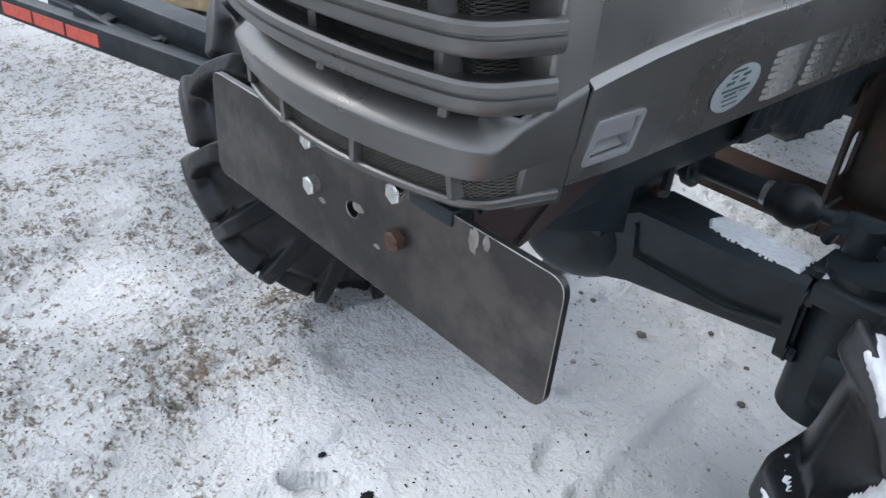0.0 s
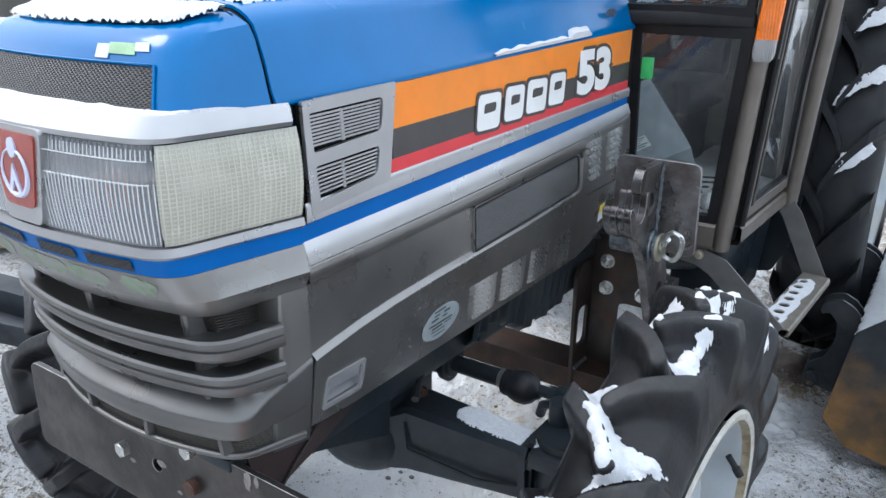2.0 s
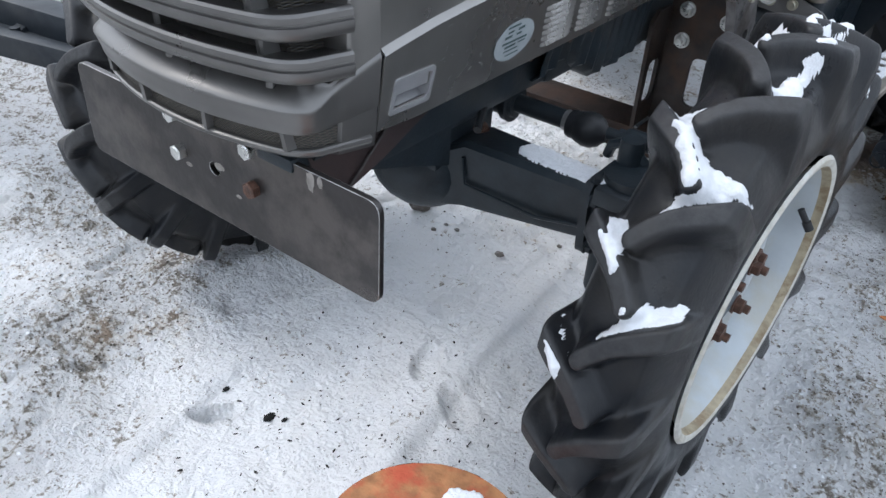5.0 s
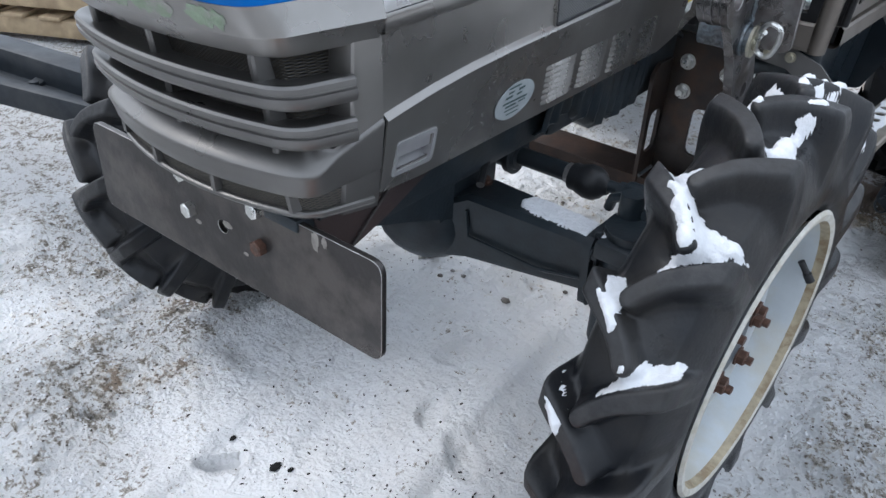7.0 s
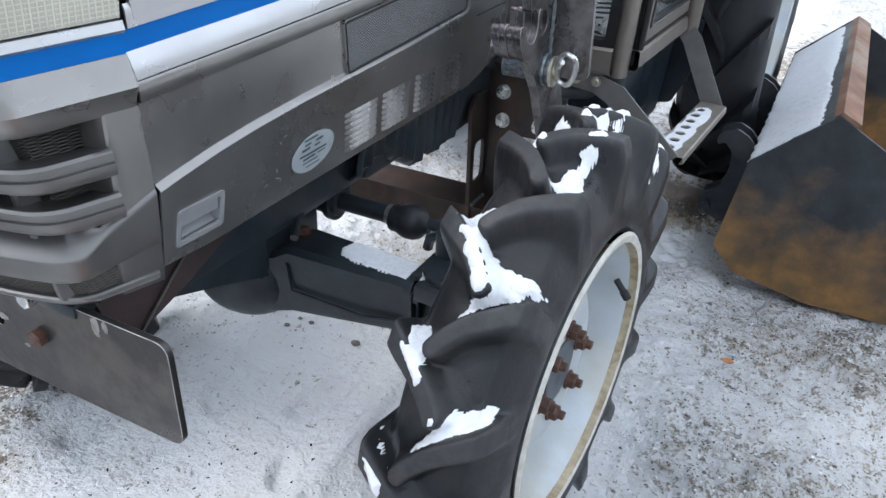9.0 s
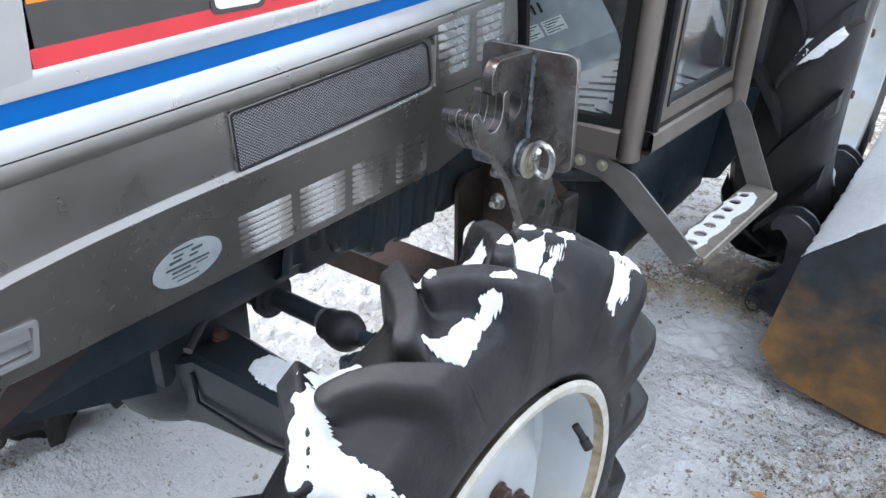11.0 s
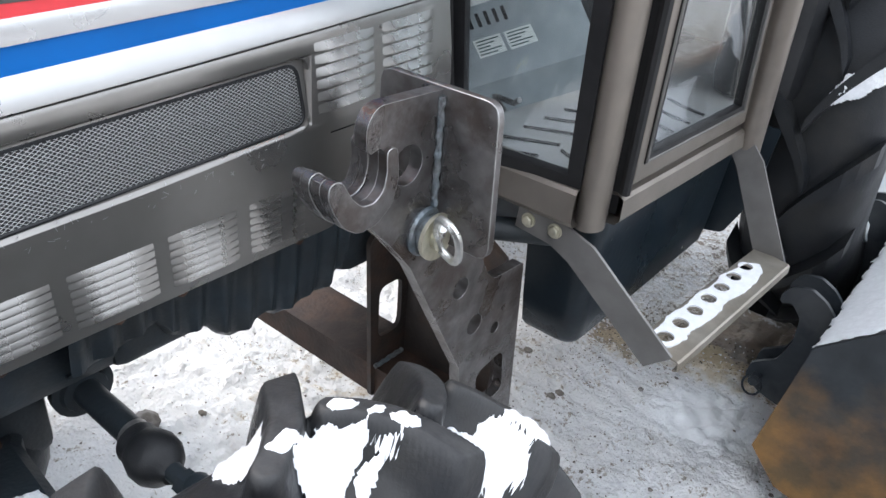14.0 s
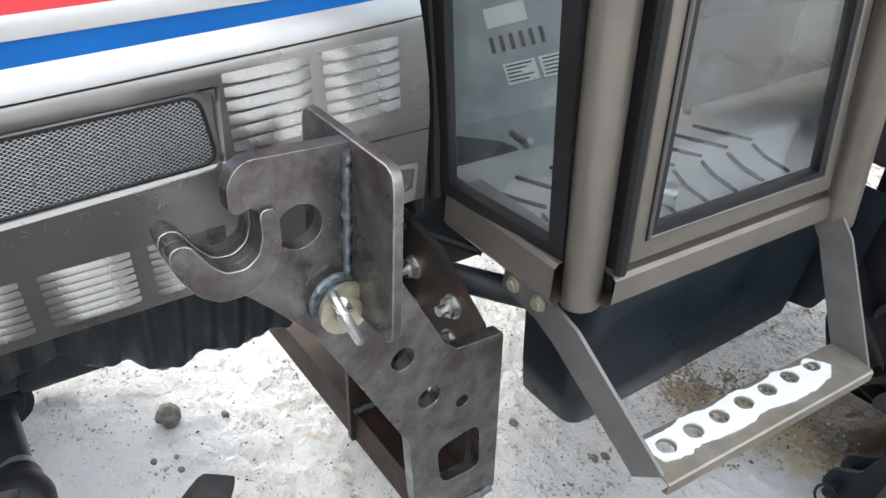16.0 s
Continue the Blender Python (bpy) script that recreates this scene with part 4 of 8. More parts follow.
for s in (1, -1):
    a, b, c = MID + s * 2, MID + s * 15, N - 1 if s > 0 else 0
    bm = bmesh.new()
    rows = []
    for k, z in enumerate(np.linspace(1.238, 1.124, 9)):
        deep = 0.012 + 0.045 * math.sin(math.pi * (k + 0.4) / 8.8)
        rows.append([Vector(p) + Vector((0, deep * math.sin(math.pi * (n + 0.5) / (abs(b - a) + 1)), 0)) for n, p in enumerate(span(plan(z, -0.012), min(a, b), max(a, b)))])
    grid_faces(bm, rows)
    part("lamp_reflector", bm, M_REFLECTOR, tractor, "silvered lamp reflector")
    bm = bmesh.new()
    q = Vector(plan(1.178, -0.030)[MID + s * 9])
    bmesh.ops.create_uvsphere(bm, u_segments=16, v_segments=10, radius=1, matrix=Matrix.LocRotScale(q, None, (0.034, 0.016, 0.026)))
    part("lamp_bulb", bm, M_BULB, tractor, "orange lamp bulb")
    head = lamp_face("headlamp", min(a, b), max(a, b), M_CLEAR, "fluted glass headlamp")
    head.visible_shadow = False
    corner = lamp_face("corner_lamp", min(b, c), max(b, c), M_YELLOWED, "yellowed ribbed plastic corner lamp", 0.010)
    lamp_ribs(head, a, b, 31, M_FLUTE, "lens_fluting", "clear vertical flutes", ((1.197, 1.127), (1.233, 1.222)), 0.006, 0.0008)
    lamp_ribs(corner, b, c, 25, M_RIB, "lamp_ribs", "yellowed vertical ribs", ((1.234, 1.127),), 0.010, 0.0016)
    for k in range(1, 22):
        bm = bmesh.new()
        kk = k / 22 * 8
        tube(bm, span(plan(1.238 - 0.114 * k / 22, 0.010 * math.sin(math.pi * (kk + 0.6) / 9.2) - 0.0022), min(b, c), max(b, c)), 0.0009, 4)
        part("cross_rib", bm, M_RIB, corner)
    for i in (b,):
        bm = bmesh.new()
        tube(bm, [plan(1.238, 0.001)[i], plan(1.18, 0.004)[i], plan(1.124, 0.001)[i]], 0.0012, 6)
        part("lamp_seam", bm, M_BLACK, tractor)
    for z in (1.222, 1.196):
        bm = bmesh.new()
        tube(bm, [Vector(p) for p in span(plan(z, 0.0062), min(a, b) + 1, max(a, b) - 1)], 0.0008, 5)
        part("lamp_ridge", bm, M_CHROME, tractor)
bm = bmesh.new()
CB = C + 0.012
outline = rounded([(CB - 0.062, 1.243), (CB + 0.062, 1.243), (CB + 0.038, 1.126), (CB - 0.038, 1.126)], 0.012, 4)
plate(bm, outline, [], 0.020, at_y(0.0185))
badge = part("badge_plate", bm, M_SILVER, tractor, "silver shield behind the badge")
bm = bmesh.new()
plate(bm, rounded([(CB - 0.051, 1.236), (CB + 0.051, 1.236), (CB + 0.031, 1.146), (CB - 0.031, 1.146)], 0.010, 4), [], 0.006, at_y(0.0162))
part("badge_field", bm, M_REDBADGE, badge, "weathered red badge")
bm = bmesh.new()
ring = [(CB + 0.028 * math.cos(a), 0.0158, 1.187 + 0.028 * math.sin(a)) for a in np.linspace(0, math.tau, 28, endpoint=False)]
tube(bm, ring, [0.0014 + 0.0022 * (1 + math.cos(a + 0.8)) / 2 for a in np.linspace(0, math.tau, 28, endpoint=False)], 6, closed=True)
plate(bm, circle(CB + 0.002, 1.217, 0.0085, 16, 0.012), [], 0.003, at_y(0.0138))
plate(bm, [(CB - 0.016, 1.160), (CB - 0.001, 1.198), (CB + 0.012, 1.160), (CB + 0.006, 1.160), (CB - 0.001, 1.178), (CB - 0.010, 1.160)], [], 0.003, at_y(0.0138))
part("badge_mark", bm, M_BADGE, badge)

# ---------------------------------------------------------------- tractor: bonnet and side panels
Y0, Y1 = 0.2485, 1.395


def lerp_y(y, a, b):
    return a + (b - a) * (y - Y0) / (Y1 - Y0)


LINES = dict(ledge=(1.268, 1.326), orange=(1.262, 1.322), char=(1.201, 1.247), red=(1.157, 1.203), foot=(1.135, 1.182),
             stripe=(1.109, 1.161), white=(1.085, 1.144), lip=(1.053, 1.117), grey=(1.024, 1.085))
SAG = dict(white=0.005, lip=0.007, grey=0.004)


def zline(key, y):
    t = (y - Y0) / (Y1 - Y0)
    return lerp_y(y, *LINES[key]) - 4 * SAG.get(key, 0.0) * t * (1 - t)


def strip(name, y0, y1, edges, material, label="", n=14, parent=None, thick=0.003, sgn=1):
    """A long strip of the side: edges of (height as key or function, half width)."""
    bm = bmesh.new()
    rows = []
    for y in np.linspace(y0, y1, n):
        rows.append([(C + sgn * x, y, zline(k, y) + dz if isinstance(k, str) else (k + dz)) for k, dz, x in edges])
    grid_faces(bm, rows)
    ob = part(name, bm, material, parent or tractor, label, smooth=30)
    return hollow(ob, thick * sgn) if thick else ob


# bonnet
bm = bmesh.new()
rows = []
for y in [0.2215, 0.240, 0.27, 0.32, 0.40, 0.48] + list(np.linspace(0.56, 1.385, 11)):
    zl, zt = lerp_y(y, 1.268, 1.326), lerp_y(y, 1.372, 1.46)
    foot = float(np.interp(y, [0.22, 0.32, 0.48], [0.2385, 0.2470, 0.2515]))
    half = [(0.0, zt + 0.016), (0.08, zt + 0.015), (0.145, zt + 0.012), (0.172, zt + 0.009), (0.186, zt + 0.004), (0.198, zt - 0.003), (0.207, zt - 0.011), (0.2135, zt - 0.024), (0.2235 + 0.5 * (foot - 0.2385), zl + 0.052), (foot - 0.005, zl + 0.014), (foot, zl + 0.004), (foot, zl - 0.003), (foot - 0.006, zl - 0.006)]
    rows.append([(C - x, y, z) for x, z in half[:0:-1]] + [(C + x, y, z) for x, z in half])
grid_faces(bm, rows)
bonnet = hollow(part("bonnet", bm, M_BLUE, tractor, "blue painted long bonnet", smooth=40), 0.004)
bm = bmesh.new()
grid_faces(bm, [[(C + (x - C) * 0.975, y, z - 0.005) for x, _, z in rows[0]] for y in (0.210, 0.228)])
part("bonnet_gap", bm, M_VOID, bonnet, "dark gap between bonnet and cap")

for sgn in (1, -1):
    strip("decal_panel", 0.440, Y1 - 0.02, [("orange", 0.006, 0.2485), ("foot", 0.0, 0.2495)], M_SILVER, "silver upper side panel", sgn=sgn)
    strip("side_trim", 0.252, Y1 - 0.01, [("foot", 0.002, 0.2505), ("foot", -0.004, 0.253), ("stripe", 0.002, 0.253), ("stripe", 0.0, 0.2475)], M_SILVER, "silver moulding", sgn=sgn)
    strip("side_stripe", Y0, Y1 - 0.005, [("stripe", 0.001, 0.2475), ("white", -0.001, 0.2475)], M_BLUE_STRIPE, "blue painted stripe", sgn=sgn)
    strip("side_band", Y0, Y1, [("white", 0.0, 0.2475), ("white", -0.006, 0.2505), ("lip", 0.004, 0.2578), ("lip", 0.0012, 0.2578), ("lip", -0.0005, 0.2545)], M_SILVER, "pale silver sloping band", sgn=sgn)
    if sgn > 0:
        strip("decal_orange", 0.440, 1.372, [("orange", 0.001, 0.2496), ("char", 0.0, 0.2500)], M_ORANGE, "orange decal stripe", thick=0.0006)
        strip("decal_charcoal", 0.438, 1.372, [("char", 0.0, 0.2500), ("red", 0.0, 0.2504)], M_CHAR, "charcoal decal stripe", thick=0.0006)
        strip("decal_red", 0.432, 1.374, [("red", 0.0, 0.2504), ("foot", 0.0, 0.2508)], M_RED, "red decal stripe", thick=0.0006)

CREASE = [(0.240, 0.909), (0.256, 0.911), (0.337, 0.925), (0.442, 0.936), (0.561, 0.944), (0.680, 0.949), (0.88, 0.957), (1.12, 0.973), (1.45, 0.985)]
GRIP_HOLE = (0.288, 0.361)
MESH_END = 1.124           # where the sunken field and its mesh stop


def crease_z(y):
    return float(np.interp(y, [p[0] for p in CREASE], [p[1] for p in CREASE]))


def bottom_z(y):
    return float(np.interp(y, [0.25, 0.33, 1.18, 1.28, 1.34, 1.43], [0.798, 0.790, 0.792, 0.815, 0.838, 0.842]))


def outer_x(y):
    """Half width of the panel's proud parts, a little less towards the nose."""
    return float(np.interp(y, [0.25, 0.45, 0.70], [0.2540, 0.2555, 0.2570]))


def panel_x(y, z):
    """Half width of the grey side panel's proud surface."""
    return outer_x(y) - 0.115 * max(0.0, crease_z(y) - z)


def seam_y(z):
    """The joint with the nose leans back as it goes down."""
    return float(np.interp(z, [0.79, 0.834, 0.91, 1.02, 1.055], [0.2565, 0.2575, 0.2585, 0.2535, 0.2500]))


def rear_edge(z):
    return float(np.interp(z, [0.84, 0.95, 1.04, 1.12], [1.428, 1.420, 1.412, 1.396]))


def panel_column(y):
    """(height, half width) down the panel: proud upper moulding, sunken field, folded crease, lower panel."""
    zl, zs, zc, zb, xo = zline("lip", y), zline("grey", y), crease_z(y), bottom_z(y), outer_x(y)
    k = 0.0 if y > MESH_END + 0.004 else 1.0       # behind the mesh the field is not sunken
    d = 0.0085 * k
    return [(zl - 0.001, xo - 0.004), (zl - 0.0022, xo - 0.0012), (zl - 0.0045, xo), (zl - 0.5 * (zl - zs), xo + 0.0006), (zs + 0.0045, xo), (zs + 0.0022, xo - 0.0008 * k), (zs + 0.0008, xo - 0.003 * k),
            (zs + 0.0004, xo - d), (zs - 0.010, xo - d), ((zs + zc) / 2, xo - 0.95 * d), (zc + 0.013, xo - d), (zc + 0.0075, xo - 0.92 * d), (zc + 0.0045, xo - 0.60 * d), (zc + 0.0015, xo - 0.16 * d), (zc - 0.0015, xo), (zc - 0.006, xo - 0.0006),
            (zc - 0.44 * (zc - zb), xo - 0.115 * 0.44 * (zc - zb)), (zc - 0.74 * (zc - zb), xo - 0.115 * 0.74 * (zc - zb)), (zb + 0.004, xo - 0.115 * (zc - zb)), (zb, xo - 0.115 * (zc - zb) - 0.005)]


for sgn in (1, -1):
    bm = bmesh.new()
    rows = []
    for k, y in enumerate([None, 0.275, GRIP_HOLE[0], GRIP_HOLE[1]] + list(np.linspace(0.39, 0.66, 14)) + list(np.linspace(0.68, MESH_END, 16)) + [MESH_END + 0.006] + list(np.linspace(1.15, 1.36, 8)) + [9.0]):
        if y is None:
            rows.append([(C + sgn * x, seam_y(z), z) for z, x in panel_column(0.257)])
        elif y > 2:
            rows.append([(C + sgn * x, rear_edge(z), z) for z, x in panel_column(1.41)])
        else:
            rows.append([(C + sgn * x, y, z) for z, x in panel_column(y)])
    grid_faces(bm, rows)
    if sgn > 0:
        for f in [f for f in bm.faces if GRIP_HOLE[0] < f.calc_center_median().y < GRIP_HOLE[1] and 0.826 < f.calc_center_median().z < 0.862 and len(f.verts) == 4 and max(v.co.z for v in f.verts) < 0.88]:
            bm.faces.remove(f)
    side = hollow(part("side_panel", bm, M_GREY, tractor, "grey metallic lower side panel with folded crease", smooth=28), 0.003 * sgn)
    if sgn > 0:
        near_side = side

# rounded corners where the sunken field ends
for a, p, c in (((1.090, zline("grey", 1.09)), (MESH_END + 0.001, zline("grey", MESH_END)), (MESH_END + 0.001, 1.030)), ((MESH_END + 0.001, 1.004), (MESH_END + 0.001, crease_z(MESH_END)), (1.090, crease_z(1.09)))):
    arc = rounded([a, p, c], [0.0, 0.022, 0.0], 6)
    bm = bmesh.new()
    plate(bm, [p] + arc[1:-1], [], 0.0088, at_x(C + 0.2480))
    part("field_corner", bm, M_GREY, near_side)
# joint across the panel behind the mesh
bm = bmesh.new()
tube(bm, [(C + panel_x(y, 0.958) + 0.0002, y, 0.957 + 0.02 * (y - 1.17)) for y in np.linspace(1.165, 1.418, 6)], 0.0012, 5)
part("panel_joint", bm, M_VOID, near_side)

# fine scratches along the crease and round the grip
random.seed(31)
bm = bmesh.new()
for k in range(90):
    if k < 62:
        y = random.uniform(0.62, 1.12)
        z = crease_z(y) + random.uniform(-0.030, 0.006)
        ang = radians(90) + random.gauss(0, 0.5) if k % 3 else random.gauss(0.1, 0.2)
    else:
        y, z = random.uniform(0.38, 0.56), random.uniform(0.82, 0.93)
        ang = random.gauss(0.7, 0.5)
    ln, w = random.uniform(0.002, 0.010), random.uniform(0.0002, 0.0005)
    du, dv = Vector((math.cos(ang), math.sin(ang))) * ln / 2, Vector((-math.sin(ang), math.cos(ang))) * w
    pts = [(y + du.x + dv.x, z + du.y + dv.y), (y - du.x + dv.x, z - du.y + dv.y), (y - du.x - dv.x, z - du.y - dv.y), (y + du.x - dv.x, z + du.y - dv.y)]
    bm.faces.new([bm.verts.new((C + panel_x(u, v) + 0.0004, u, v)) for u, v in pts])
tagged(part("scratches", bm, M_SILVER, near_side, "fine bright scratches"), kind="stuff")

# side vent panel
bm = bmesh.new()
outline = rounded([(0.250, 1.268), (0.440, 1.277), (0.428, 1.136), (0.262, 1.118)], 0.004, 3)
def slot(a, b, c, d):
    return rounded([a, b, c, d], [0.004, 0.012, 0.012, 0.004], 4)
h1 = slot((0.262, 1.252), (0.412, 1.259), (0.407, 1.212), (0.270, 1.201))
h2 = slot((0.272, 1.183), (0.404, 1.191), (0.398, 1.150), (0.279, 1.136))
plate(bm, outline, [h1, h2], 0.006, at_x(C + 0.2475))
vent = part("vent_panel", bm, M_SILVER, tractor, "silver louvred vent panel")
# near-black sheet in place of the shade behind the vent slots
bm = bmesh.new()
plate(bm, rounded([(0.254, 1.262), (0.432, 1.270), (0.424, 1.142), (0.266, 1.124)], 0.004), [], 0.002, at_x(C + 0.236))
part("vent_shade_sheet", bm, M_VOID, vent)
for h, n in ((h1, 9), (h2, 7)):
    lo_f, hi_f, lo_r, hi_r = h[-1][1], h[0][1], h[12][1], h[8][1]
    for i in range(n):
        t = (i + 0.6) / (n + 0.2)
        zf, zr = lo_f + (hi_f - lo_f) * t + 0.002, (min(p[1] for p in h[5:15]) + 0.002) + (max(p[1] for p in h[5:15]) - min(p[1] for p in h[5:15]) - 0.004) * t
        yf = h[-1][0] + (h[0][0] - h[-1][0]) * t
        yr = h[12][0] + (h[8][0] - h[12][0]) * t
        bm = bmesh.new()
        grid_faces(bm, [[(C + 0.2505, y, z + 0.0014), (C + 0.2505, y, z - 0.0014), (C + 0.241, y, z - 0.0042), (C + 0.241, y, z - 0.002), (C + 0.2505, y, z + 0.0014)] for y, z in ((yf + 0.0015, zf), (yr + 0.001, zr))])
        part("slat", bm, M_SILVER, vent)
    ym = (h[0][0] + h[8][0]) / 2 - 0.006
    bm = bmesh.new()
    tube(bm, [(C + 0.249, ym, lo_f + 0.004), (C + 0.249, ym - 0.004, hi_f + 0.003)], 0.0028, 6)
    part("slat_rib", bm, M_SILVER, vent)

# side mesh panel
bm = bmesh.new()
mesh_out = [(0.669, 1.040), (1.116, 1.066), (1.131, 0.974), (0.674, 0.948)]
mesh_in = [(0.673, 1.036), (1.108, 1.061), (1.123, 0.979), (0.678, 0.954)]
plate(bm, rounded(mesh_out, [0.006, 0.022, 0.024, 0.006]), [rounded(mesh_in, [0.004, 0.018, 0.020, 0.004])], 0.0055, at_x(C + 0.2475))
frame_ob = part("mesh_frame", bm, M_GREY, near_side)
bm = bmesh.new()
tube(bm, [(C + 0.2520, u, v) for u, v in rounded(mesh_in, [0.004, 0.018, 0.020, 0.004])], 0.0026, 6, closed=True)
part("mesh_gasket", bm, M_BLACK, near_side)
bm = bmesh.new()
plate(bm, rounded(mesh_in, [0.004, 0.018, 0.020, 0.004]), [], 0.0012, at_x(C + 0.2505))
part("side_mesh", bm, M_MESH_SIDE, near_side, "perforated silver mesh panel")

# louvres pressed into the panel
def louvre_mesh(length, height, rise=1.0):
    bm = bmesh.new()
    rows = []
    for y in np.linspace(0, 1, 7):
        k = math.sin(math.pi * min(1, min(y, 1 - y) * 7 + 0.08) / 2)
        rows.append([(0.0005, y * length, 0), (0.0046 * k * rise, y * length, -height * 0.45), (0.0058 * k * rise, y * length, -height * 0.68), (-0.0005, y * length, -height * 0.80)])
    grid_faces(bm, rows)
    return finish("louvre", bm, M_GREY, 50)


def louvres(cells, n, zt, zb):
    for y0, y1 in cells:
        for i in range(n):
            h = (zt(y0) - zb(y0)) / n
            z = zt(y0) - i * h
            ob = new("louvre", LOUVRE.setdefault((round(y1 - y0, 3), round(h, 4)), None) or louvre_mesh(y1 - y0, h, 1.0 if n == 6 else 0.65))
            LOUVRE[(round(y1 - y0, 3), round(h, 4))] = ob.data
            tilt = math.atan2(zt(y1) - zt(y0), y1 - y0)
            ob.parent = near_side
            ob.matrix_basis = Matrix.Translation((C + panel_x(y0, z - h / 2), y0 + (zt(y0) - z) * 0.08, z)) @ Matrix.Rotation(tilt, 4, "X")


LOUVRE = {}
louvres(((1.134, 1.240), (1.256, 1.362)), 6, lambda y: 1.083 + 0.06 * (y - 1.13), lambda y: 0.984 + 0.06 * (y - 1.13))
louvres(((0.668, 0.772), (0.790, 0.893), (0.912, 1.010), (1.030, 1.124)), 7, lambda y: 0.887 + 0.012 * (y - 0.8), lambda y: 0.808)

# recessed grip
bm = bmesh.new()
GDY, GDZ = 0.003, -0.008       # the grip's place on the panel
grip_out = [(y + GDY, z + GDZ) for y, z in ((0.281, 0.878), (0.368, 0.876), (0.362, 0.823), (0.273, 0.826))]
grip_in = [(y + GDY, z + GDZ) for y, z in ((0.288, 0.872), (0.361, 0.870), (0.355, 0.830), (0.280, 0.833))]
tilt_in = Matrix.Translation((C + 0.2440, 0, 0)) @ YZ @ Matrix(((1, 0, 0, 0), (0, 1, 0, 0), (0, 0.115, 1, -0.88 * 0.115), (0, 0, 0, 1)))
plate(bm, rounded(grip_out, 0.006), [rounded(grip_in, 0.005)], 0.0085, tilt_in)
M_GRIP = mat("silver_plastic", (0.37, 0.37, 0.38), 0.36, 0.5, 40, 0.06)
grip = part("grip_recess", bm, M_GRIP, near_side, "silver recessed grip")
def grip_pt(y, z, depth):
    return (C + 0.2505 - 0.115 * (0.88 - z - GDZ) - 2.5 * depth, y + GDY, z + GDZ)


bm = bmesh.new()
grid_faces(bm, [[grip_pt(y0, z, dp), grip_pt(y0 + 0.0745, z - 0.002, dp)] for z, dp, y0 in ((0.8725, 0.000, 0.288), (0.8715, 0.0012, 0.288), (0.852, 0.0012, 0.2845), (0.8512, 0.0016, 0.2843), (0.8505, 0.0075, 0.284), (0.842, 0.0078, 0.282), (0.8345, 0.0035, 0.2805), (0.8305, 0.000, 0.280))])
for s_ in (0, 1):
    grid_faces(bm, [[grip_pt(y0 + s_ * 0.0745, z - 0.002 * s_, dp), grip_pt(y0 + s_ * 0.0745, z - 0.002 * s_, 0.008)] for z, dp, y0 in ((0.8715, 0.0, 0.288), (0.852, 0.0, 0.2845), (0.832, 0.0, 0.280))])
part("grip_bowl", bm, M_GRIP, grip)
# oval sticker and small labels
def on_panel(u, v, off):
    return (C + panel_x(u, v) + off, u, v)


def sticker(name, outline, material, label, off=0.0016):
    bm = bmesh.new()
    bm.faces.new([bm.verts.new(on_panel(u, v, off)) for u, v in outline])
    return hollow(part(name, bm, material, near_side, label), 0.0006)


def ell(cx, cy, rx, ry, ang, n=32):
    ca, sa = math.cos(ang), math.sin(ang)
    return [(cx + rx * math.cos(t) * ca - ry * math.sin(t) * sa, cy + rx * math.cos(t) * sa + ry * math.sin(t) * ca) for t in np.linspace(0, math.tau, n, endpoint=False)]


M_STICK = mat("pale_sticker", (0.30, 0.33, 0.34), 0.55, 0, 60, 0.12, 0, 1, (0.25, 0.28, 0.29), 0.5, 30)
M_INK = mat("faded_ink", (0.035, 0.065, 0.065), 0.6, 0, 60, 0.2)
st = sticker("oval_sticker", ell(0.579, 0.851, 0.057, 0.032, 0.08), M_STICK, "worn pale oval sticker")
for u, v, w, h in ((0.560, 0.885, 0.034, 0.0025), (0.553, 0.8765, 0.016, 0.003), (0.583, 0.8775, 0.018, 0.004), (0.548, 0.869, 0.020, 0.004), (0.577, 0.870, 0.014, 0.003), (0.567, 0.860, 0.070, 0.003), (0.556, 0.853, 0.030, 0.003), (0.590, 0.854, 0.020, 0.002), (0.560, 0.846, 0.040, 0.0015), (0.566, 0.838, 0.036, 0.0018)):
    u, v = u + 0.011, v - 0.0095
    sticker("printed_bar", [(u - w / 2, v - h / 2), (u + w / 2, v - h / 2 + 0.001), (u + w / 2, v + h / 2 + 0.001), (u - w / 2, v + h / 2)], M_INK, "", 0.0026)
sticker("warning_label", [(1.268, 0.908), (1.298, 0.910), (1.300, 0.868), (1.270, 0.866)], M_LABEL, "white warning label")
sticker("warning_label", [(1.268, 0.908), (1.298, 0.910), (1.299, 0.892), (1.269, 0.890)], M_YLABEL, "yellow warning label", 0.0026)
bm = bmesh.new()
plate(bm, rounded([(1.372, 0.912), (1.408, 0.908), (1.405, 0.852), (1.382, 0.848)], 0.004), [rounded([(1.378, 0.905), (1.402, 0.902), (1.400, 0.868), (1.384, 0.864)], 0.003)], 0.004, at_x(C + 0.2455))
part("latch_recess", bm, M_SILVER, near_side, "silver latch recess")


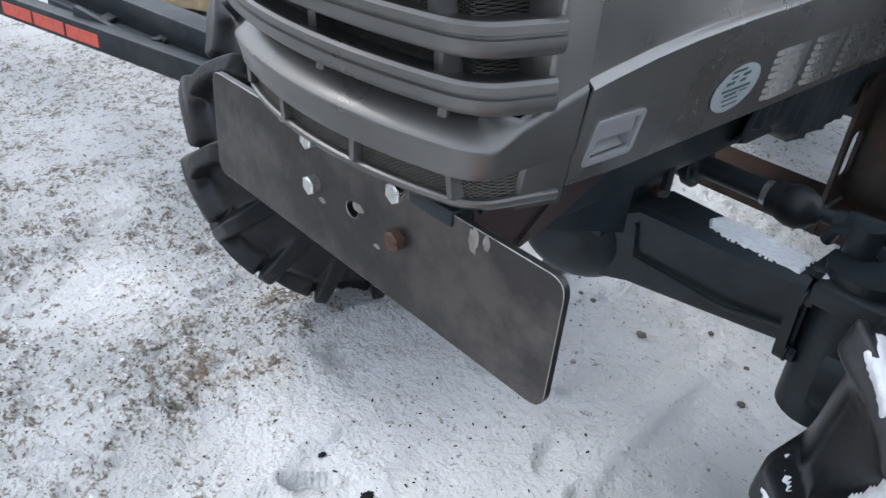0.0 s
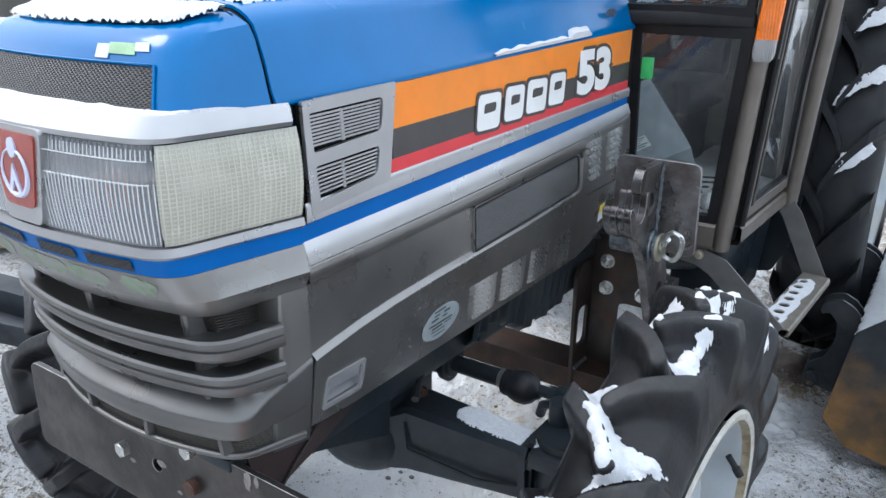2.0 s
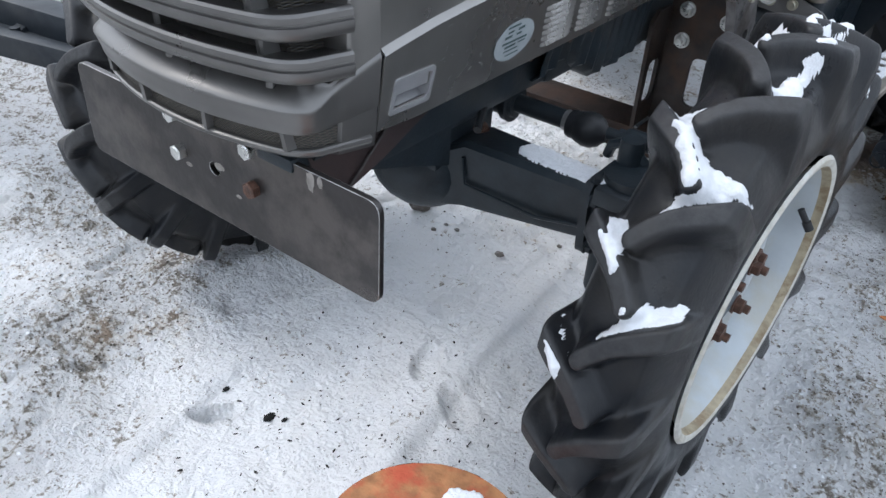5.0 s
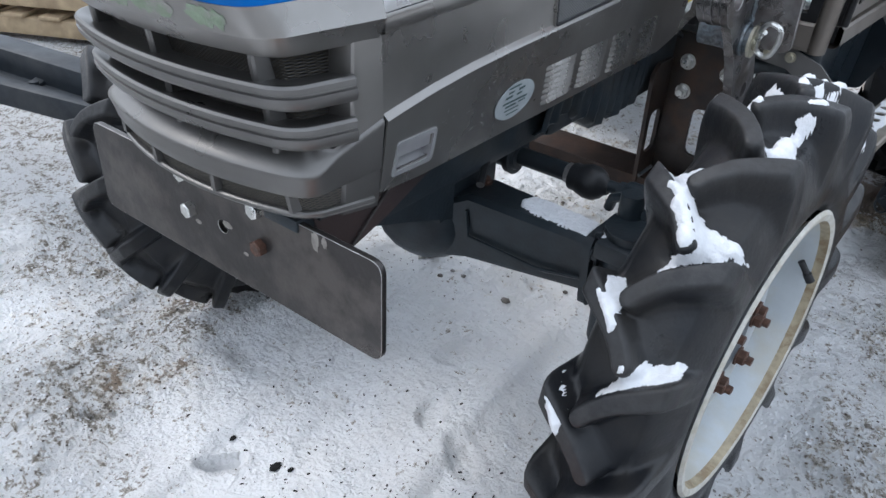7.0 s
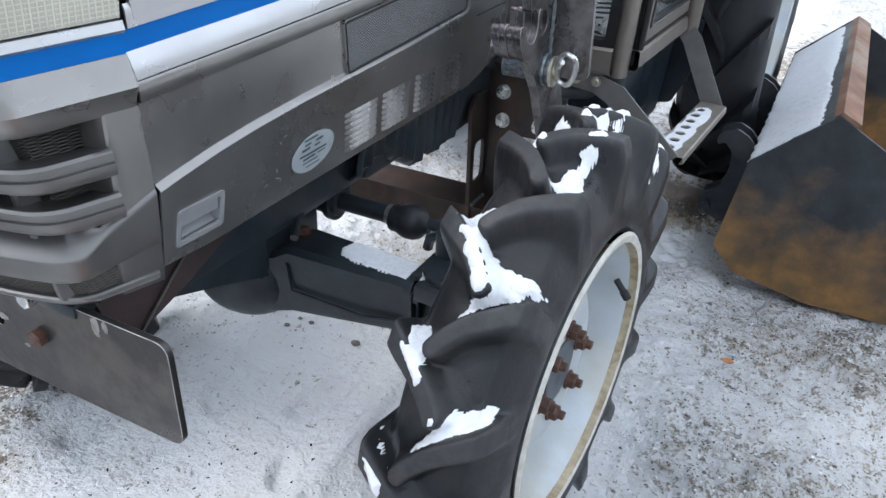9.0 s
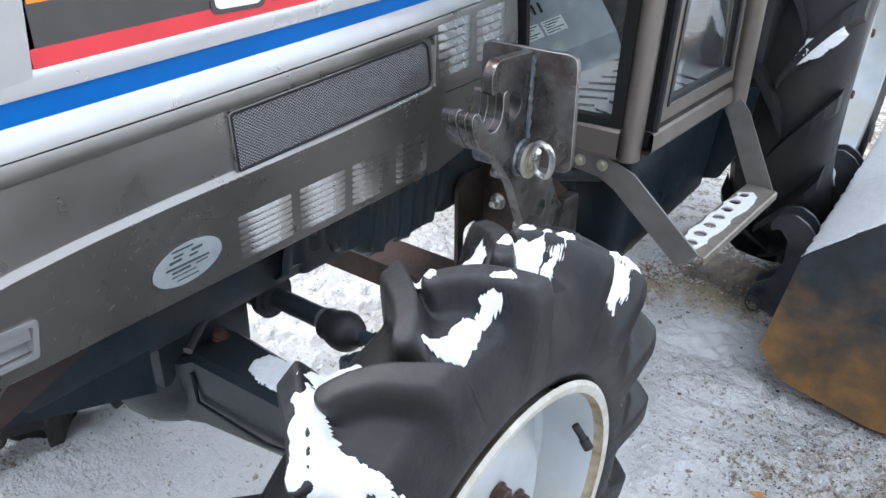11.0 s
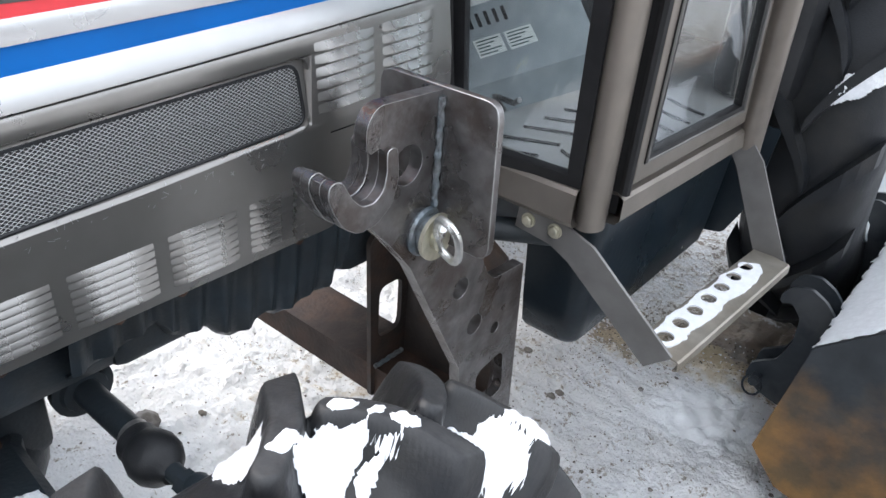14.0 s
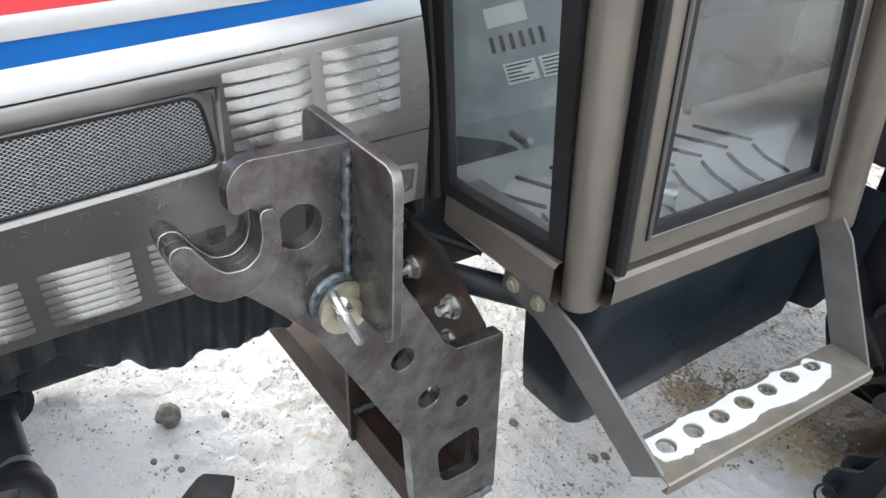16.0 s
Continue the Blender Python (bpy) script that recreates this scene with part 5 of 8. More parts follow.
def lettering(text, y, z, size, material, name, label, off, slant=0.05, squeeze=1.0):
    cu = bpy.data.curves.new(name, "FONT")
    cu.body, cu.size, cu.extrude, cu.offset = text, size, 0.0004, off
    tmp = bpy.data.objects.new(name, cu)
    scene.collection.objects.link(tmp)
    bpy.context.view_layer.update()
    me = bpy.data.meshes.new_from_object(tmp.evaluated_get(bpy.context.evaluated_depsgraph_get()))
    bpy.data.objects.remove(tmp)
    me.materials.clear()
    me.materials.append(material)
    ob = new(name, me)
    ob.parent = tractor
    ob.matrix_parent_inverse = Matrix.Translation(-tractor.location)
    ob.matrix_basis = Matrix(((0, 0, 1, z[1]), (squeeze, 0, 0, y), (slant * squeeze, 1, 0, z[0]), (0, 0, 0, 1)))
    return tagged(ob, label)


# the maker's word as plain blocks, the number as it reads
def block_glyph(y0, y1, z0, z1, skew):
    s = skew
    return rounded([(y0 + s, z1), (y1 + s, z1), (y1, z0), (y0, z0)], 0.012, 4)


for i, (y0, w) in enumerate(((0.668, 0.083), (0.762, 0.076), (0.845, 0.086), (0.938, 0.076))):
    zb = 1.172 + 0.055 * (y0 - 0.668)
    for grow, m_, off, nm in ((0.006, M_CHAR, 0.2512, "word_shadow"), (0.0, M_WHITE, 0.2520, "word_block")):
        bm = bmesh.new()
        inner = [] if grow else [rounded([(y0 + 0.024, zb + 0.045), (y0 + w - 0.018, zb + 0.046), (y0 + w - 0.020, zb + 0.030), (y0 + 0.022, zb + 0.028)], 0.005)]
        plate(bm, block_glyph(y0 - grow, y0 + w - 0.006 + grow, zb - grow, zb + 0.062 + grow, 0.004), inner, 0.0006, at_x(C + off))
        part(nm, bm, m_, tractor, "white block of the maker's word" if not grow else "")
lettering("53", 1.074, (1.199, C + 0.2518), 0.118, M_WHITE, "model_number", "white model number", 0.006, squeeze=1.45)
lettering("53", 1.074, (1.199, C + 0.2510), 0.118, M_CHAR, "number_shadow", "charcoal outline of the number", 0.013, squeeze=1.45)
lettering("4WD", 1.215, (1.352, C + 0.2455), 0.022, M_CHAR, "drive_lettering", "small dark lettering", 0.0008)

# ---------------------------------------------------------------- tractor: front plate
PY = 0.160
bm = bmesh.new()
outline = rounded([(-0.322, 0.767), (0.354, 0.767), (0.354, 0.603), (-0.322, 0.603)], 0.022, 6)
plate(bm, outline, [circle(0.023, 0.692, 0.0115, 18)], 0.010, at_y(PY))
front_plate = eased(part("front_plate", bm, M_STEEL, tractor, "bare dark steel plate bolted across the front", smooth=50), 0.0022, 2, M_CUT)
for x, z in ((-0.061, 0.757), (-0.056, 0.694), (0.112, 0.757), (0.113, 0.694)):
    bm = bmesh.new()
    hexbolt(bm, (x, PY, z), (0, -1, 0), 0.0135, 0.012)
    part("plate_bolt", bm, (M_CHROME if z > 0.75 or x < 0 else M_RUSTBOLT), front_plate, "hex bolt")
for k, (x, z, w, h) in enumerate(((0.036, 0.700, 0.022, 0.012), (0.128, 0.758, 0.024, 0.010), (0.232, 0.752, 0.014, 0.030), (0.250, 0.757, 0.010, 0.018), (-0.090, 0.757, 0.040, 0.012), (-0.135, 0.762, 0.020, 0.020), (0.075, 0.664, 0.012, 0.006), (-0.040, 0.676, 0.016, 0.008))):
    bm = bmesh.new()
    edge = [(x + w / 2 * (1 + 0.5 * noise.noise(Vector((3 * math.cos(a), 3 * math.sin(a), k * 5.0)))) * math.cos(a), z + h / 2 * (1 + 0.6 * noise.noise(Vector((3 * math.cos(a), 3 * math.sin(a), k * 5.0 + 2)))) * math.sin(a)) for a in np.linspace(0, math.tau, 20, endpoint=False)]
    plate(bm, edge, [], 0.0006, at_y(PY - 0.0007))
    part("paint_fleck", bm, M_FLECK, front_plate, "pale worn fleck")
bm = bmesh.new()
box(bm, (0.13, PY - 0.004, 0.752), (0.20, PY + 0.06, 0.772), 0.003)
part("plate_bracket", bm, M_AXLE, front_plate)

# frame under the nose
for s in (1, -1):
    bm = bmesh.new()
    plate(bm, [(0.170, 0.69), (0.170, 0.79), (0.55, 0.84), (0.55, 0.60), (0.43, 0.645), (0.30, 0.690)], [], 0.012, at_x(C + s * 0.15 - 0.006))
    part("frame_rail", bm, M_AXLE, tractor, "black frame rail")
bm = bmesh.new()
box(bm, (C - 0.15, 0.172, 0.70), (C + 0.15, 0.21, 0.785), 0.006)
part("frame_nose", bm, M_AXLE, tractor)
bm = bmesh.new()
plate(bm, [(0.185, 0.770), (0.52, 0.815), (0.46, 0.752), (0.34, 0.705), (0.215, 0.668)], [], 0.004, at_x(C + 0.176))
splash = part("splash_plate", bm, mat("primed_sheet", (0.046, 0.034, 0.034), 0.5, 0.3, 12, 0.25, 0.15, 120, (0.075, 0.050, 0.045), 0.5, 9), tractor, "dark reddish sheet behind the front plate")
bm = bmesh.new()
tube(bm, [(C + 0.186, 0.222, 0.664), (C + 0.186, 0.36, 0.776)], 0.0032, 6)
part("stay_rod", bm, M_STEEL, splash, "thin steel stay rod")
bm = bmesh.new()
tube(bm, [(C + 0.19, 0.185, 0.772), (C + 0.205, 0.27, 0.782), (C + 0.21, 0.36, 0.792)], 0.006, 8)
part("edge_rail", bm, M_AXLE, tractor)

# ---------------------------------------------------------------- front wheels
WHEEL_C = Vector((0.730, 0.714, 0.470))
TYRE_R, TYRE_W, RIM_R = 0.420, 0.086, 0.265
TYRE_SET = 0.086           # how far the tyre's middle sits inside the rim's outer edge
LUGS = 16


def tyre_radius(a):
    a = min(1.0, abs(a))
    if a < 0.62:
        return TYRE_R - 0.018 * (a / 0.62) ** 2
    return TYRE_R - 0.018 - 0.075 * (1 - math.cos((a - 0.62) / 0.38 * math.pi / 2))


def around(w, r, th):
    """Wheel space: x axial (outer positive), th from the top towards the front."""
    return Vector((w, -r * math.sin(th), r * math.cos(th)))


def lug_angle(a):
    """How far a lug has swept round at axial fraction a."""
    return radians(float(np.interp(a, [-0.25, -0.1, 0.0, 0.2, 0.4, 0.6, 0.8, 0.95, 1.1], [12.0, 9.4, 7.9, 5.6, 4.0, 2.6, 1.1, 0.0, -1.0])))


PITCH = math.tau / LUGS
LUG0 = radians(21.2)
WALL_U = [1.0, 1.1, 1.2, 1.32, 1.45, 1.6]
CARCASS_W, CARCASS_R = [1.0, 1.015, 1.02, 1.01, 0.98, 0.86], [0.327, 0.318, 0.306, 0.296, 0.285, RIM_R + 0.004]
CROWN_W, CROWN_R = [1.03, 1.05, 1.04, 1.015, 0.98, 0.86], [0.411, 0.374, 0.334, 0.302, 0.285, RIM_R + 0.004]


def lug_lines():
    """Middle lines of the lugs near one pitch, as flat points (across, along) in metres."""
    lines = []
    for side, shift in ((1, 0.0), (-1, radians(10.5))):
        us = np.concatenate([np.linspace(-0.17, 0.2, 16), np.linspace(0.24, 1.0, 18), np.linspace(1.05, 1.3, 6)])
        sweep = np.array([lug_angle(min(u, 1.0)) for u in us])
        for k in range(-3, 4):
            lines.append((side, np.stack([side * us * TYRE_W, (LUG0 + shift + k * PITCH + sweep) * TYRE_R], 1)))
    return lines


def lug_lift(U, TH):
    """Height of the lugs, 0 on the carcass and 1 on their flat tops."""
    out = np.zeros(U.shape)
    X, Y = U * TYRE_W, TH * TYRE_R
    for side, line in lug_lines():
        a, b = line[:-1], line[1:]
        d2 = np.full(U.shape, 9.0)
        sign = np.zeros(U.shape)
        for p, q in zip(a, b):
            e = q - p
            t = np.clip(((X - p[0]) * e[0] + (Y - p[1]) * e[1]) / (e @ e), 0, 1)
            dx, dy = X - p[0] - t * e[0], Y - p[1] - t * e[1]
            d = dx * dx + dy * dy
            near = d < d2
            d2 = np.where(near, d, d2)
            sign = np.where(near, np.sign(dy), sign)
        d = np.sqrt(d2)
        widen = 1.0 + 0.30 * np.clip(U * side, 0, 1)
        front = np.interp(d / widen, [0, 0.0095, 0.0118, 0.0140, 0.0168, 0.0198, 0.025, 0.034], [1.0, 1.0, 0.95, 0.78, 0.40, 0.13, 0.035, 0.0])
        back = np.interp(d / widen, [0, 0.0100, 0.0120, 0.0146, 0.0178, 0.0222, 0.030, 0.040], [1.0, 1.0, 0.95, 0.74, 0.40, 0.14, 0.04, 0.0])
        out = np.maximum(out, np.where(sign >= 0, front, back))
    return out


def tyre_point(u, lift):
    """(axial, radius) between the carcass and the lugs' crown."""
    a = abs(u)
    if a <= 1.0:
        w0, r0 = a, tyre_radius(a)
        r1 = TYRE_R + 0.045 - 0.015 * a * a - 0.028 * max(0, (a - 0.88) / 0.12) ** 2
        r1 = max(r1, 0.411)
        w1 = a * (1 + 0.03 * a)
    else:
        w0, r0 = float(np.interp(a, WALL_U, CARCASS_W)), float(np.interp(a, WALL_U, CARCASS_R))
        w1, r1 = float(np.interp(a, WALL_U, CROWN_W)), float(np.interp(a, WALL_U, CROWN_R))
    return math.copysign((w0 + (w1 - w0) * lift) * TYRE_W, u), r0 + (r1 - r0) * lift


def moulded_tyre(X, steps=56):
    us = np.concatenate([-np.array([1.6, 1.52, 1.45, 1.38, 1.32, 1.27, 1.22, 1.17, 1.13, 1.09, 1.05, 1.02]), np.linspace(-1, 1, 85), np.array([1.02, 1.05, 1.09, 1.13, 1.17, 1.22, 1.27, 1.32, 1.38, 1.45, 1.52, 1.6])])
    th = np.arange(steps) * PITCH / steps
    U, TH = np.meshgrid(us, th)
    L = lug_lift(U, TH + LUG0 - 0.5 * PITCH)
    base = [[tyre_point(us[j], L[i][j]) for j in range(len(us))] for i in range(steps)]
    verts, wear = [], []
    nu, nt = len(us), steps * LUGS
    for k in range(LUGS):
        for i in range(steps):
            ang = TH[i][0] + LUG0 - 0.5 * PITCH + k * PITCH
            for j in range(nu):
                w, r = base[i][j]
                verts.append(X @ around(w - TYRE_SET, r, ang))
                wear.append(float(np.clip((L[i][j] - 0.8) / 0.2, 0, 1)) if abs(us[j]) < 1.0 else 0.0)
    faces = [(i * nu + j, i * nu + j + 1, ((i + 1) % nt) * nu + j + 1, ((i + 1) % nt) * nu + j) for i in range(nt) for j in range(nu - 1)]
    me = bpy.data.meshes.new("tyre")
    me.from_pydata(verts, [], faces)
    me.attributes.new("wear", "FLOAT", "POINT").data.foreach_set("value", wear)
    me.polygons.foreach_set("use_smooth", [True] * len(me.polygons))
    me.materials.append(M_TYRE)
    me.update()
    return me


def front_wheel(name, place, label, side_out=1):
    """side_out: +1 when the wheel's outer face looks along +x."""
    S = Matrix.Diagonal((side_out, 1, 1, 1))
    X = place @ S

    def put(bm):
        bmesh.ops.transform(bm, matrix=X, verts=bm.verts)
        return bm

    bm = bmesh.new()
    prof = [(0.000, RIM_R + 0.008), (0.004, RIM_R + 0.004), (0.003, RIM_R - 0.006), (-0.012, RIM_R - 0.012), (-0.020, RIM_R - 0.020), (-0.060, RIM_R - 0.026), (-0.095, RIM_R - 0.036), (-0.100, RIM_R - 0.050), (-0.082, 0.178), (-0.058, 0.155), (-0.050, 0.14), (-0.048, 0.12), (-0.048, 0.07), (-0.048, 0.0001)]
    seg = 64
    grid_faces(bm, [[around(w, r, i * math.tau / seg) for i in range(seg)] for w, r in prof], closed=True)
    wheel = part(name, put(bm), M_RIM, tractor, label, smooth=40)
    bm = bmesh.new()
    prof2 = [(0.0006, RIM_R + 0.010), (0.0055, RIM_R + 0.004), (0.0050, RIM_R - 0.004), (0.0030, RIM_R - 0.0085)]
    grid_faces(bm, [[around(w, r, i * math.tau / seg) for i in range(seg)] for w, r in prof2], closed=True)
    part("rim_edge", put(bm), M_RIMLIP, wheel, "chalky pale rim edge")
    bm = bmesh.new()
    prof3 = [(0.0030, RIM_R - 0.0085), (-0.004, RIM_R - 0.0112), (-0.0125, RIM_R - 0.0125), (-0.0200, RIM_R - 0.0185)]
    grid_faces(bm, [[around(w, r, i * math.tau / seg) for i in range(seg)] for w, r in prof3], closed=True)
    part("bead_stain", put(bm), M_RIMRUST, wheel, "rust-stained ring inside the rim edge")
    tyre = new("tyre", moulded_tyre(X))
    tyre.parent = wheel
    tagged(tyre, "black rubber tyre with tall bar lugs")
    bm = bmesh.new()
    cyl(bm, (-0.052, 0, 0), (-0.0455, 0, 0), 0.064, 0.061, seg=32)
    part("hub", put(bm), M_HUB, wheel, "grey hub flange")
    for i in range(6):
        th = radians(-16) + i * math.tau / 6
        p = around(-0.046, 0.080, th)
        bm = bmesh.new()
        hexbolt(bm, p, (1, 0, 0), 0.0155, 0.016, 0.019)
        cyl(bm, p, p + Vector((0.028, 0, 0)), 0.0085, seg=12)
        part("wheel_nut", put(bm), M_RUSTBOLT, wheel, "rusty wheel nut")
    bm = bmesh.new()
    v0 = around(-0.028, RIM_R - 0.040, radians(-66))
    cyl(bm, v0, v0 + Vector((0.016, 0.004, -0.022)), 0.0065, seg=12)
    cyl(bm, v0 + Vector((0.016, 0.004, -0.022)), v0 + Vector((0.026, 0.006, -0.036)), 0.0085, seg=12)
    part("valve", put(bm), M_BLACK, wheel, "black valve stem")
    return wheel


FRONT_L = Matrix.Translation(WHEEL_C) @ Matrix.Rotation(radians(-3.4), 4, "Z") @ Matrix.Rotation(radians(1), 4, "Y")
front_wheel("front_wheel", FRONT_L, "pale rim with rust-stained edge")
FRONT_R = Matrix.Translation((2 * C - WHEEL_C.x, WHEEL_C.y, WHEEL_C.z)) @ Matrix.Rotation(radians(-3.4), 4, "Z") @ Matrix.Rotation(radians(-1), 4, "Y") @ Matrix.Rotation(radians(7), 4, "X")
front_wheel("front_wheel", FRONT_R, "pale rim with rust-stained edge", -1)

# ---------------------------------------------------------------- axle, steering, engine
bm = bmesh.new()
for s in (1, -1):
    rows = []
    for x, zt, zb, y0, y1 in ((0.03, 0.575, 0.440, 0.620, 0.760), (0.10, 0.590, 0.455, 0.628, 0.752), (0.13, 0.606, 0.462, 0.634, 0.740), (0.28, 0.606, 0.482, 0.640, 0.730), (0.41, 0.606, 0.500, 0.645, 0.722)):
        rows.append([(C + s * x, y0 + 0.006, zb), (C + s * x, y0, zb + 0.012), (C + s * x, y0, zt - 0.010), (C + s * x, y0 + 0.012, zt), (C + s * x, y1 - 0.012, zt), (C + s * x, y1, zt - 0.010), (C + s * x, y1, zb)])
    vs = grid_faces(bm, rows, closed=True)
    bm.faces.new(vs[-1])
axle = part("front_axle", bm, M_AXLE, tractor, "black cast front axle beam")
for s in (1, -1):
    bm = bmesh.new()
    tube(bm, [(C + s * 0.13, 0.631, 0.575), (C + s * 0.14, 0.628, 0.520), (C + s * 0.30, 0.633, 0.512), (C + s * 0.40, 0.640, 0.530)], 0.004, 6)
    part("axle_rib", bm, M_AXLE, axle)
    bm = bmesh.new()
    cyl(bm, (C + s * 0.465, 0.69, 0.40), (C + s * 0.455, 0.69, 0.64), 0.062, 0.055, seg=24)
    box(bm, (C + s * 0.465 - 0.055, 0.62, 0.59), (C + s * 0.465 + 0.05, 0.75, 0.625), 0.008)
    part("knuckle", bm, M_AXLE, axle, "black steering knuckle")
    bm = bmesh.new()
    plate(bm, rounded([(0.622, 0.600), (0.632, 0.622), (0.752, 0.622), (0.765, 0.600), (0.748, 0.470), (0.640, 0.470)], 0.016, 4), [], 0.016, at_x(C + s * 0.397 - 0.008))
    part("axle_flange", bm, M_AXLE, axle, "black bolted axle flange", smooth=30)
    for y_, z_ in ((0.634, 0.590), (0.648, 0.486), (0.740, 0.486), (0.752, 0.590)):
        bm = bmesh.new()
        hexbolt(bm, (C + s * 0.405, y_, z_), (s, 0, 0), 0.011, 0.014, 0.014)
        part("flange_bolt", bm, M_AXLE, axle)
    bm = bmesh.new()
    cyl(bm, (C + s * 0.46, 0.69, 0.478), (C + s * 0.655, 0.69, 0.478), 0.075, 0.06, seg=24)
    part("hub_housing", bm, M_AXLE, axle)
    for dx, dy in ((-0.03, -0.045), (0.02, -0.045), (-0.03, 0.05)):
        bm = bmesh.new()
        hexbolt(bm, (C + s * 0.435 + dx, 0.69 + dy, 0.623), (0, 0, 1), 0.010, 0.010)
        part("axle_bolt", bm, M_AXLE, axle)
bm = bmesh.new()
bmesh.ops.create_uvsphere(bm, u_segments=24, v_segments=14, radius=1, matrix=Matrix.LocRotScale((C, 0.69, 0.51), None, (0.125, 0.12, 0.105)))
box(bm, (C - 0.09, 0.60, 0.52), (C + 0.09, 0.80, 0.66), 0.02)
part("differential", bm, M_AXLE, axle, "black differential housing")
bm = bmesh.new()
hexbolt(bm, (0.140, 0.705, 0.604), (0, 0, 1), 0.013, 0.012, 0.017)
part("axle_bolt", bm, M_RUSTBOLT, axle, "rusty bolt head")
bm = bmesh.new()
tube(bm, [(0.395, 0.745, 0.628), (0.405, 0.735, 0.655), (0.425, 0.728, 0.668), (0.450, 0.725, 0.664), (0.475, 0.73, 0.64)], 0.010, 8)
cyl(bm, (0.448, 0.725, 0.620), (0.446, 0.725, 0.682), 0.024, 0.022, seg=18)
part("king_pin_cap", bm, M_AXLE, axle, "black king-pin cap")
def turned(bm, s, prof, y0, z0, dz=0.0, seg=22):
    """A turned piece lying across the tractor: prof of (distance from the middle, radius)."""
    x_end = prof[-1][0]
    vs = grid_faces(bm, [[(C + s * x, y0 + r * math.cos(a), z0 + dz * x / x_end + r * math.sin(a)) for a in np.linspace(0, math.tau, seg, endpoint=False)] for x, r in prof], closed=True)
    bm.faces.new(vs[0])
    bm.faces.new(vs[-1])
    return bm


for s in (1, -1):
    bm = bmesh.new()
    turned(bm, s, [(0.00, 0.034), (0.095, 0.034), (0.0955, 0.043), (0.110, 0.044), (0.1105, 0.034), (0.118, 0.031), (0.119, 0.0195), (0.236, 0.0195)], 0.838, 0.618)
    steer = part("steering_cylinder", bm, M_AXLE, tractor, "black steering cylinder and track rod", smooth=40)
    bm = bmesh.new()
    turned(bm, s, [(0.232, 0.0205), (0.233, 0.0215), (0.242, 0.0215), (0.243, 0.0205)], 0.838, 0.618)
    part("rod_collar", bm, M_CUT, steer, "bright steel gland ring")
    bm = bmesh.new()
    turned(bm, s, [(0.243, 0.018), (0.246, 0.027), (0.252, 0.029), (0.262, 0.0285), (0.266, 0.031), (0.284, 0.036), (0.300, 0.035), (0.314, 0.028), (0.322, 0.018), (0.330, 0.014)], 0.834, 0.617)
    part("ball_boot", bm, M_BLACK, steer, "rubber ball-joint boot", smooth=50)
    bm = bmesh.new()
    turned(bm, s, [(0.328, 0.0125), (0.350, 0.0125)], 0.835, 0.618, 0.004)
    turned(bm, s, [(0.350, 0.0175), (0.366, 0.0175)], 0.836, 0.621, 0.0, 6)
    turned(bm, s, [(0.366, 0.016), (0.372, 0.0185), (0.440, 0.0185), (0.444, 0.016), (0.520, 0.013)], 0.838, 0.618, 0.012)
    part("track_rod", bm, M_AXLE, steer, smooth=40)
bm = bmesh.new()
box(bm, (C - 0.16, 0.34, 0.66), (C + 0.16, 0.90, 0.86), 0.03)
part("engine_front", bm, M_ENGINE, tractor, "dark engine front housing")
bm = bmesh.new()
box(bm, (C - 0.165, 0.86, 0.66), (C + 0.165, 1.30, 0.98), 0.02)
part("engine", bm, M_ENGINE, tractor, "dark engine block")
bm = bmesh.new()
rows = []
SKIRT = [(0.80, 0.690), (0.86, 0.700), (0.925, 0.715), (0.94, 0.688), (0.965, 0.672), (1.00, 0.672), (1.015, 0.650), (1.04, 0.632), (1.08, 0.630), (1.10, 0.648), (1.125, 0.630), (1.17, 0.628), (1.19, 0.640), (1.225, 0.632), (1.262, 0.660), (1.275, 0.72)]
for y in np.linspace(0.80, 1.275, 90):
    zb = float(np.interp(y, [p[0] for p in SKIRT], [p[1] for p in SKIRT]))
    flute = 0.006 * math.sin((y - 0.8) * 150)
    rows.append([(C + 0.200, y, 0.85), (C + 0.198 + flute * 0.4, y, 0.78), (C + 0.186 + flute, y, zb + 0.05), (C + 0.180 + flute, y, zb + 0.012), (C + 0.166, y, zb), (C + 0.12, y, zb + 0.004)])
grid_faces(bm, rows)
hollow(part("engine_skirt", bm, M_ENGINE, tractor, "dark fluted sump cover"), 0.003)
bm = bmesh.new()
box(bm, (C - 0.16, 1.28, 0.62), (C + 0.16, 1.95, 0.84), 0.03)
box(bm, (C - 0.16, 1.93, 0.42), (C + 0.16, 2.9, 0.84), 0.03)
part("gearbox", bm, M_ENGINE, tractor, "dark gearbox housing")
for y in (0.72, 0.861, 0.95, 1.15):
    bm = bmesh.new()
    hexbolt(bm, (C + 0.198, y, 0.772), (1, 0, 0), 0.008, 0.006)
    part("panel_bolt", bm, M_RUSTBOLT, near_side)
for k, pts in enumerate(([(0.16, 1.30, 0.83), (0.20, 1.38, 0.80), (0.22, 1.45, 0.76), (0.30, 1.52, 0.74)], [(0.14, 1.24, 0.80), (0.18, 1.30, 0.74), (0.16, 1.38, 0.70)], [(0.2, 0.6, 0.66), (0.15, 0.7, 0.69), (0.17, 0.82, 0.70)])):
    bm = bmesh.new()
    tube(bm, pts, 0.008, 8)
    part("hose", bm, M_BLACK, tractor, "black hose")

